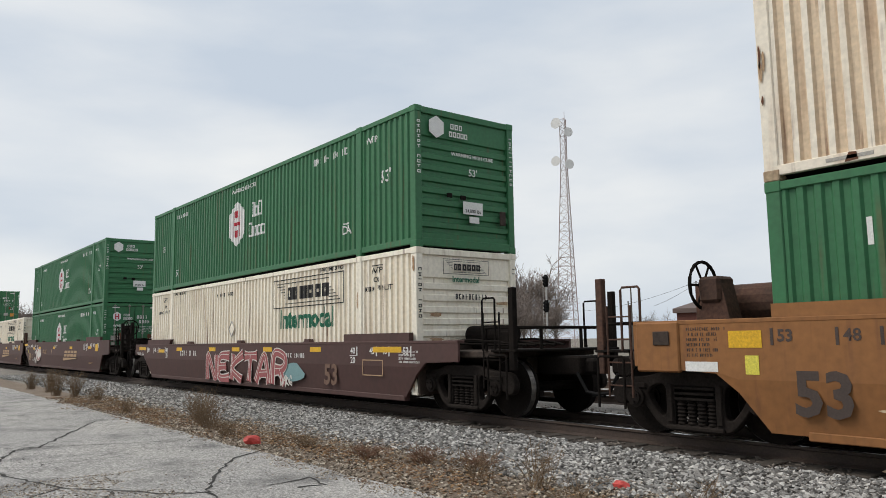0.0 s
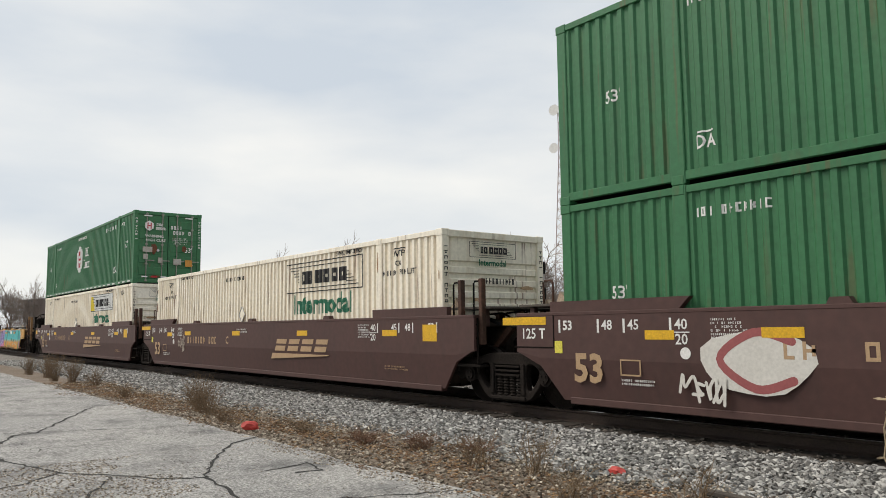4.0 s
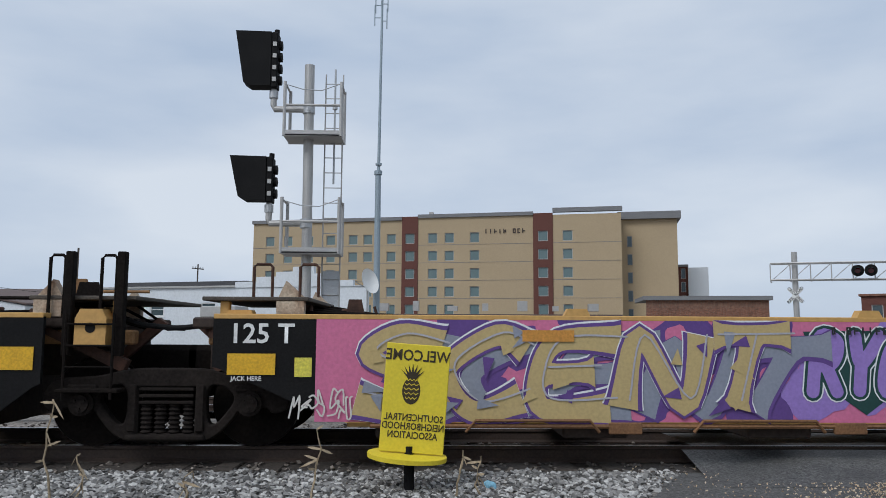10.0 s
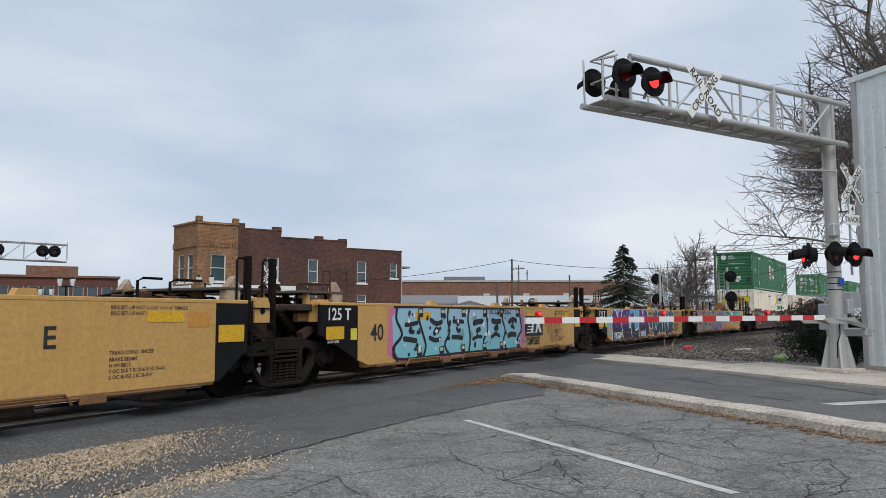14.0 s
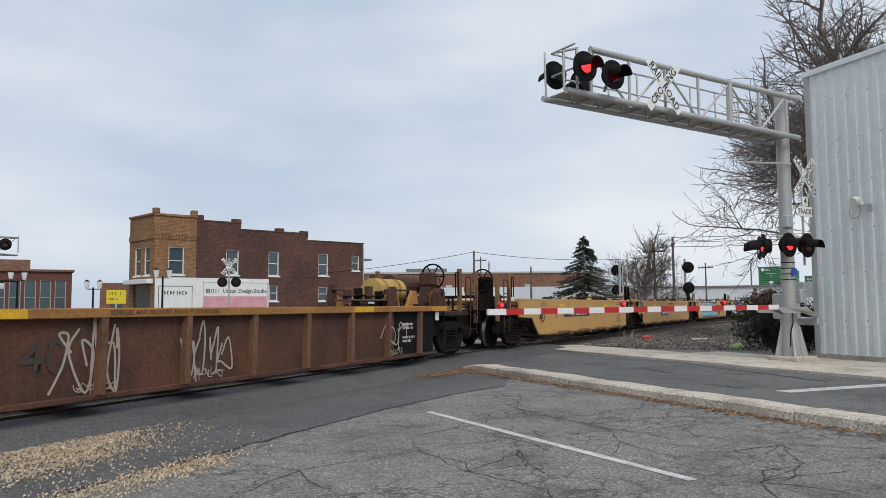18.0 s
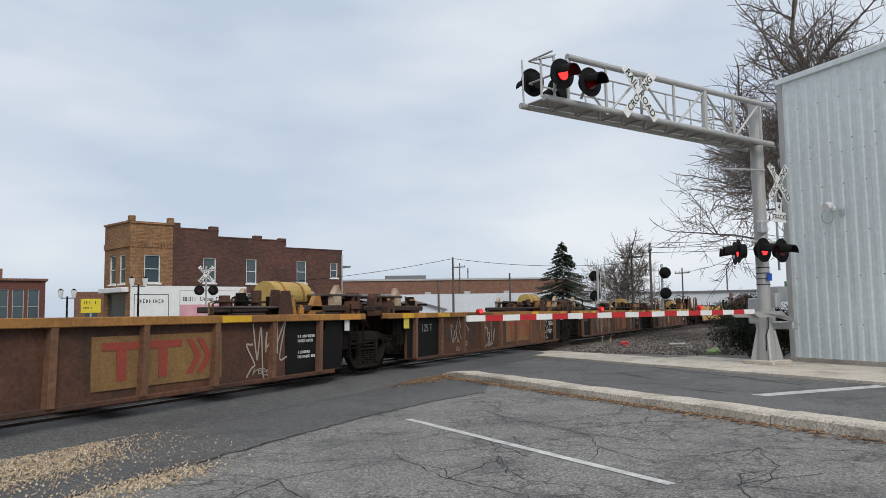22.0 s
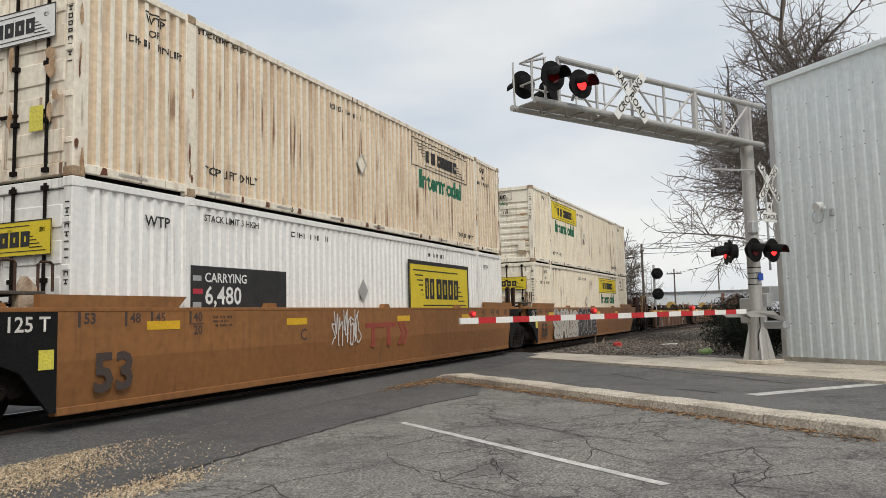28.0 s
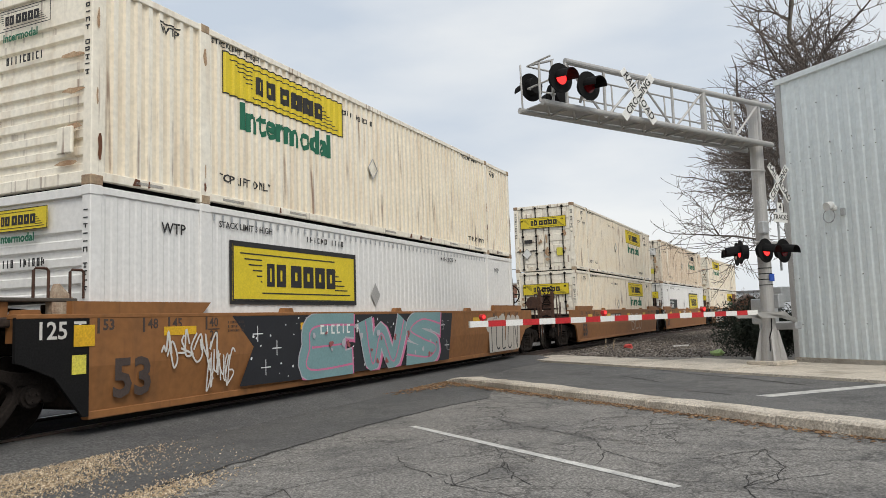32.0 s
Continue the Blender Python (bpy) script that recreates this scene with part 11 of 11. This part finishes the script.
blobs(car, P_BLUE, -5.2, -1.0, 0.5, 1.3, 14, (0.02, 0.05), 17, 12, 0.3)
word(car, "TMECREW", -5.2, -4.2, 0.4, 0.58, [(P_WHITE, 0.032, 0, 0)], 36, 0.1, 0.1, 13)
scribble(car, -1.75, -1.2, 0.42, 0.56, P_WHITE, 41, 0.025, 4, y=-SY - 0.03)
lettering("4", M_TXT_K, 0.26, car, -6.05, Y0 - 0.004, 0.82)
blobs(car, P_PINK, 0.1, 4.0, 0.42, 1.38, 26, (0.16, 0.36), 19, 0, 0.3)
word(car, "TME", -0.95, 0.15, 0.74, 1.08, [(P_WHITE, 0.2, 0, 0), (P_BLACK, 0.15, 0, 0)], 35, 0.2, 0.1, 3, flare=0.2)
word(car, "2022", -0.45, 0.3, 0.44, 0.6, [(P_BLACK, 0.04, 0, 0)], 5, 0.1, 0.0, 4)
word(car, "GATOR", 0.3, 3.75, 0.46, 1.26, [(P_WHITE, 0.5, 0, 0), (P_GATOR, 0.4, 0, 0)], 37, 0.12, 0.16, 2, flare=0.18)
word(car, "GATOR", 0.26, 3.72, 0.52, 1.3, [(P_BLUE, 0.03, -0.15, 0.07)], 37, 0.12, 0.16, 9)
star = [(2.32 + (0.11 if i % 2 == 0 else 0.045) * math.sin(math.pi * i / 5), 0.9 + (0.11 if i % 2 == 0 else 0.045) * math.cos(math.pi * i / 5)) for i in range(10)]
patch(car, star, P_WHITE, 14)
word(car, "GATOR", 3.95, 4.75, 0.5, 0.82, [(P_BLACK, 0.035, 0, 0)], 7, 0.3, 0.2, 4, wob=0.12)
part("car_code", bars(MB(), -0.5, 0.5, -SY - 0.037, 1.28, 0.09, 12, drnd), M_TXT_K, car)

# third yellow well
car, h = EMPTY[2]
patch(car, [(-4.95, 0.5), (-4.6, 0.34), (1.5, 0.34), (1.75, 0.5), (1.6, 1.35), (-4.9, 1.38)], P_PINK, 0)
patch(car, [(-4.75, 0.6), (-4.5, 0.36), (1.42, 0.36), (1.46, 1.3), (1.3, 1.41), (-4.5, 1.41), (-4.78, 1.2)], P_CYAN, 1)
# bubble letters: black seams between them, slots with rounded ends within, pale corners
mb, slot, pale = MB(), MB(), MB()
co_ = random.Random(44)
for q in range(7):
    xx = -4.6 + 1.0 * q
    ribbon(mb, [(xx + co_.uniform(-0.1, 0.15), 1.41), (xx + co_.uniform(-0.2, 0.1), 1.15), (xx + co_.uniform(-0.05, 0.2), 0.85), (xx + co_.uniform(-0.2, 0.1), 0.6), (xx + co_.uniform(-0.05, 0.15), 0.36)], 0.075, -SY - 0.008, zmax=1.413)
    if q == 6:
        continue
    for zz, xa, xb in ((1.08, 0.3, 0.75), (0.72, 0.25, 0.7), (0.9, 0.45, 0.6)):
        if co_.random() < 0.85:
            ribbon(slot, [(xx + xa, zz + co_.uniform(-0.05, 0.05)), (xx + (xa + xb) / 2, zz + co_.uniform(-0.03, 0.05)), (xx + xb, zz)], co_.uniform(0.08, 0.14), -SY - 0.0095)
    for zz in (1.28, 0.48):
        bx = xx + co_.uniform(0.75, 0.9)
        slot.add([(bx - 0.09, -SY - 0.0099, zz - 0.1), (bx + 0.1, -SY - 0.0099, zz - 0.09), (bx + 0.09, -SY - 0.0099, zz + 0.1), (bx - 0.1, -SY - 0.0099, zz + 0.08)], [(0, 1, 2, 3)])
        pale.add([(bx - 0.06, -SY - 0.0115, zz - 0.01), (bx + 0.07, -SY - 0.0115, zz), (bx + 0.06, -SY - 0.0115, zz + 0.07), (bx - 0.07, -SY - 0.0115, zz + 0.06)], [(0, 1, 2, 3)])
ribbon(mb, [(-4.7, 1.39), (-3.0, 1.4), (-1.0, 1.385), (1.4, 1.4)], 0.05, -SY - 0.0085, zmax=1.413)
ribbon(mb, [(-4.7, 0.6), (-4.5, 0.38), (-2.0, 0.39), (1.42, 0.37)], 0.05, -SY - 0.0088)
part("graffiti", mb, P_BLACK, car)
part("graffiti", slot, P_BLACK, car)
part("graffiti", pale, P_CREAM, car)
blobs(car, P_BLACK, -4.4, 1.3, 0.45, 1.3, 34, (0.02, 0.065), 43, 6)
blobs(car, P_WHITE, -4.4, 1.3, 0.5, 1.36, 18, (0.025, 0.07), 44, 7)
blobs(car, P_TEALD, -4.2, 1.2, 0.5, 1.2, 5, (0.08, 0.14), 47, 2)
blobs(car, P_LILAC, 1.45, 1.9, 0.45, 1.2, 9, (0.03, 0.08), 46, 6)
for cc, xa, xb, za, zb in ((car, 1.75, 3.0, 0.66, 1.2), (EMPTY[3][0], -2.15, -0.3, 0.66, 1.16)):
    patch(cc, [(xa, za), (xb, za), (xb, zb), (xa, zb)], P_BLACK, 7, "mark_panel")
    mb = MB()
    ww, hh = xb - xa, zb - za
    for i in range(5):
        zz = za + 0.16 * hh + hh * 0.68 * i / 4.6
        mb.box(xa + 0.08 * ww + 0.03 * i, xa + 0.5 * ww, -SY - 0.0175, -SY - 0.0155, zz, zz + 0.05 * hh)
    for u in (0.3, 0.56):
        mb.prism([(xa + ww * u, za + 0.16 * hh), (xa + ww * (u + 0.09), za + 0.16 * hh), (xa + ww * (u + 0.22), zb - 0.14 * hh), (xa + ww * (u + 0.13), zb - 0.14 * hh)], "y", -SY - 0.018, -SY - 0.0155)
    mb.prism([(xa + ww * 0.8, za + 0.16 * hh), (xa + ww * 0.92, za + 0.16 * hh), (xa + ww * 0.74, zb - 0.14 * hh), (xa + ww * 0.62, zb - 0.14 * hh)], "y", -SY - 0.0185, -SY - 0.0155)
    mb.box(xa + ww * 0.3, xa + ww * 0.95, -SY - 0.0183, -SY - 0.0155, zb - 0.26 * hh, zb - 0.14 * hh)
    part("company_mark", mb, P_WHITE, cc)
word(car, "CORPSER", 1.85, 2.75, 0.44, 0.62, [(P_BLACK, 0.035, 0, 0)], 9, 0.1, 0.1, 5)
scribble(car, 3.3, 4.5, 0.6, 1.2, P_BLACK, 10, 0.016, 5)
part("car_code", bars(MB(), -0.5, 0.8, -SY - 0.037, 1.3, 0.09, 13, drnd), M_TXT_K, car)
lettering("40", M_TXT_K, 0.3, car, -5.3, Y0 - 0.004, 0.9)

car, h = EMPTY[3]
part("car_code", bars(MB(), 0.1, 1.2, -SY - 0.005, 1.3, 0.09, 12, drnd), M_TXT_K, car)
lettering("LD LMT 124,200 PER UNIT", M_TXT_K, 0.075, car, 2.0, Y0, 1.02)
lettering("E", M_TXT_K, 0.24, car, 3.6, Y0, 0.98)
small_print(car, 1.4, 0.92, 1, 1.2, M_TXT_K)
car, h = EMPTY[4]
patch(car, [(-3.45, 0.84), (-0.25, 0.84), (-0.25, 1.12), (-3.45, 1.12)], P_BLACK, 1, "number_panel")
part("car_code", bars(MB(), -3.25, -0.45, -SY - 0.004, 0.98, 0.19, 11, drnd), M_TXT_W, car)
lettering("40", M_TXT_K, 0.36, car, -5.7, Y0, 0.86)
part("car_code", bars(MB(), -6.0, -5.0, -SY - 0.004, 1.28, 0.12, 6, drnd), M_TXT_BRN, car)
lettering("A", M_TXT_K, 0.22, car, 0.6, Y0, 0.98)
small_print(car, 1.0, 1.0, 2, 1.6, M_TXT_K)
frame_box(car, -4.4, 0.85, 0.22, 0.22, M_TXT_K)

# dark brown head car, its white tags and the round badge tag
word(fec, "NEKTAR", -2.4, 2.9, 0.3, 1.0, [(P_TAGW, 0.25, 0, 0), (P_RED, 0.2, 0, 0), (P_TAGW, 0.02, -0.03, 0.03)], 51, 0.05, 0.2, 0, flare=0.2)
mb = MB()
blob(mb, 3.1, 0.6, 0.6, 0.24, -SY - 0.0015, 3, zmin=0.25)
part("graffiti", mb, P_TEALD, fec)
scribble(fec, 2.6, 3.2, 0.3, 0.5, P_TAGW, 12, 0.03, 5)
bcar = bpy.data.objects["well_car.002"]
mb = MB()
blob(mb, -4.95, 0.86, 0.68, 0.4, -SY - 0.003, 8, rough=0.12, zmin=0.3)
part("tag_badge", mb, P_TAGW, bcar, "white round painted badge with red edge")
mb = MB()
ribbon(mb, [(-4.5, 1.1), (-4.95, 1.2), (-5.4, 0.88), (-4.95, 0.55), (-4.5, 0.66)], 0.1, -SY - 0.005)
part("tag", mb, P_RED, bcar)
scribble(bcar, -5.9, -5.3, 0.4, 0.6, P_TAGW, 15, 0.04, 4)
scribble(bpy.data.objects["well_car.004"], -7.95, -7.3, 0.92, 1.14, P_TAGD, 71, 0.011, 8, y=-SY - 0.004)
scribble(bpy.data.objects["well_car.003"], -5.4, -4.8, 0.75, 1.05, P_TAGD, 16, 0.02, 6)

# old ribbed wells: chalky tags, faded figures
for i, (car, h) in enumerate(RIBBED):
    yb = -SY + 0.06
    lettering("125 T", P_FADED, 0.17, car, -h + 2.45, -SY + 0.055, 0.88)
    lettering("40", M_TXT_BRN, 0.42, car, -h + 3.85, yb, 0.68)
    lettering("52,900 LBS. MAX. GROSS WT. FOR 20 FT. CONTAINER", M_TXT_BRN, 0.055, car, -2.0, -SY - 0.04, 1.19)
    for k in range(3):
        xx = (-3.6, -1.9, 3.6)[k] + 0.3 * math.sin(i * 3 + k)
        scribble(car, xx, xx + 1.0, 0.4, 0.95, P_TAGD, 60 + 5 * i + k, 0.032, 4, y=yb - 0.004)
        scribble(car, xx + 0.2, xx + 0.8, 0.26, 0.36, P_TAGD, 160 + 5 * i + k, 0.014, 5, y=yb - 0.006)
    part("notice_plate", MB().box(-h + 1.15, -h + 1.4, -SY - 0.01, -SY - 0.0, 0.9, 1.16), M_TXT_W if i % 2 else M_LABEL, car)

# orange-brown tail cars
word(TAIL[0][0], "SMUS", -6.3, -2.9, 0.36, 1.2, [(P_BLACK, 0.52, 0, -0.01), (P_SILVER, 0.45, 0, 0), (P_BLACK, 0.03, 0, 0)], 71, 0.02, 0.05, 0)
word(TAIL[0][0], "RUDE", -2.75, 0.2, 0.36, 1.2, [(P_SILVER, 0.46, 0, 0), (P_BLACK, 0.4, 0, 0), (P_SILVER, 0.03, 0, 0)], 73, 0.05, 0.05, 3)
word(TAIL[2][0], "BEO", 1.2, 3.9, 0.4, 1.2, [(P_TAGD2, 0.05, 0, 0)], 75, 0.0, 0.05, 0)
scribble(TAIL[1][0], -2.3, -1.2, 0.85, 1.25, P_TAGW, 77, 0.03, 8)
car, h = TAIL[3]
patch(car, [(-5.35, 0.3), (-4.2, 0.28), (-4.2, 1.39), (-5.5, 1.39), (-5.0, 0.9)], P_BLACK, 0)
patch(car, [(-4.2, 0.28), (2.6, 0.24), (2.9, 1.39), (-4.2, 1.39)], P_BLACK, 0)
blobs(car, P_WHITE, -5.1, 2.7, 0.3, 1.36, 90, (0.008, 0.025), 79, 1)
mb = MB()
for sx_, sz_ in ((-4.9, 1.1), (-4.7, 0.55), (-4.4, 0.85), (2.3, 1.1), (2.5, 0.6)):
    ribbon(mb, [(sx_ - 0.12, sz_), (sx_ + 0.12, sz_)], 0.018, -SY - 0.006)
    ribbon(mb, [(sx_, sz_ - 0.12), (sx_, sz_ + 0.12)], 0.018, -SY - 0.0062)
part("graffiti", mb, P_WHITE, car)
word(car, "EWS", -3.9, 2.0, 0.4, 1.26, [(P_PINK, 0.56, 0.05, -0.03), (P_LGREY, 0.5, 0, 0), (P_TEALD, 0.44, 0, 0), (P_PINK, 0.035, 0.02, -0.02)], 81, 0.25, 0.2, 2, flare=0.15)
blobs(car, P_LGREY, -3.6, 1.9, 0.5, 1.3, 10, (0.03, 0.08), 83, 13)
blobs(car, P_RED, -3.6, 1.9, 0.4, 1.3, 12, (0.03, 0.07), 84, 13, 0.5)
word(car, "TVLUN".replace("V", "U"), 5.4, 8.0, 0.3, 1.1, [(P_SILVER, 0.42, 0, 0), (P_BLACK, 0.05, 0, 0)], 85, 0.1, 0.1, 0)
scribble(car, -7.0, -5.9, 0.8, 1.1, P_TAGW, 87, 0.03, 7)
scribble(car, -6.1, -5.5, 0.45, 0.8, P_TAGW, 88, 0.025, 6)


# ---- movement ----
def motions():
    for ob, c, lift in TRAIN:
        rows = []
        for k in range(33):
            x, y, a = track_at(c + train_s(k))
            rows.append((k, pose(x, y, lift, 0, 0, a)))
        walk(ob, rows)
    # the two lamps of each pair flash in turn: switching is imitated by a glowing disc that slides before its lens and
    # back behind the target
    T, t0 = 1.08, 13.69
    for lamp, x, y, z, f, phase in FLASH:
        rows, on = [], pose(x, y + f * 0.03, z)
        off = pose(x, y - f * 0.1, z)
        k = -13
        while True:
            a = t0 + k * T + (T / 2 if phase == 0 else 0)
            if a > 31.9:
                break
            if a > 0.1:
                i, j = round(a * 30), round((a + T / 2) * 30)
                rows += [(i / 30, off), ((i + 1) / 30, on), (j / 30, on), ((j + 1) / 30, off)]
            k += 1
        rows = [r for n, r in enumerate(rows) if r[0] < 31.95 and (n == 0 or r[0] > rows[n - 1][0] + 0.01)]
        walk(lamp, [(0, off)] + rows + [(32, rows[-1][1])])


motions()
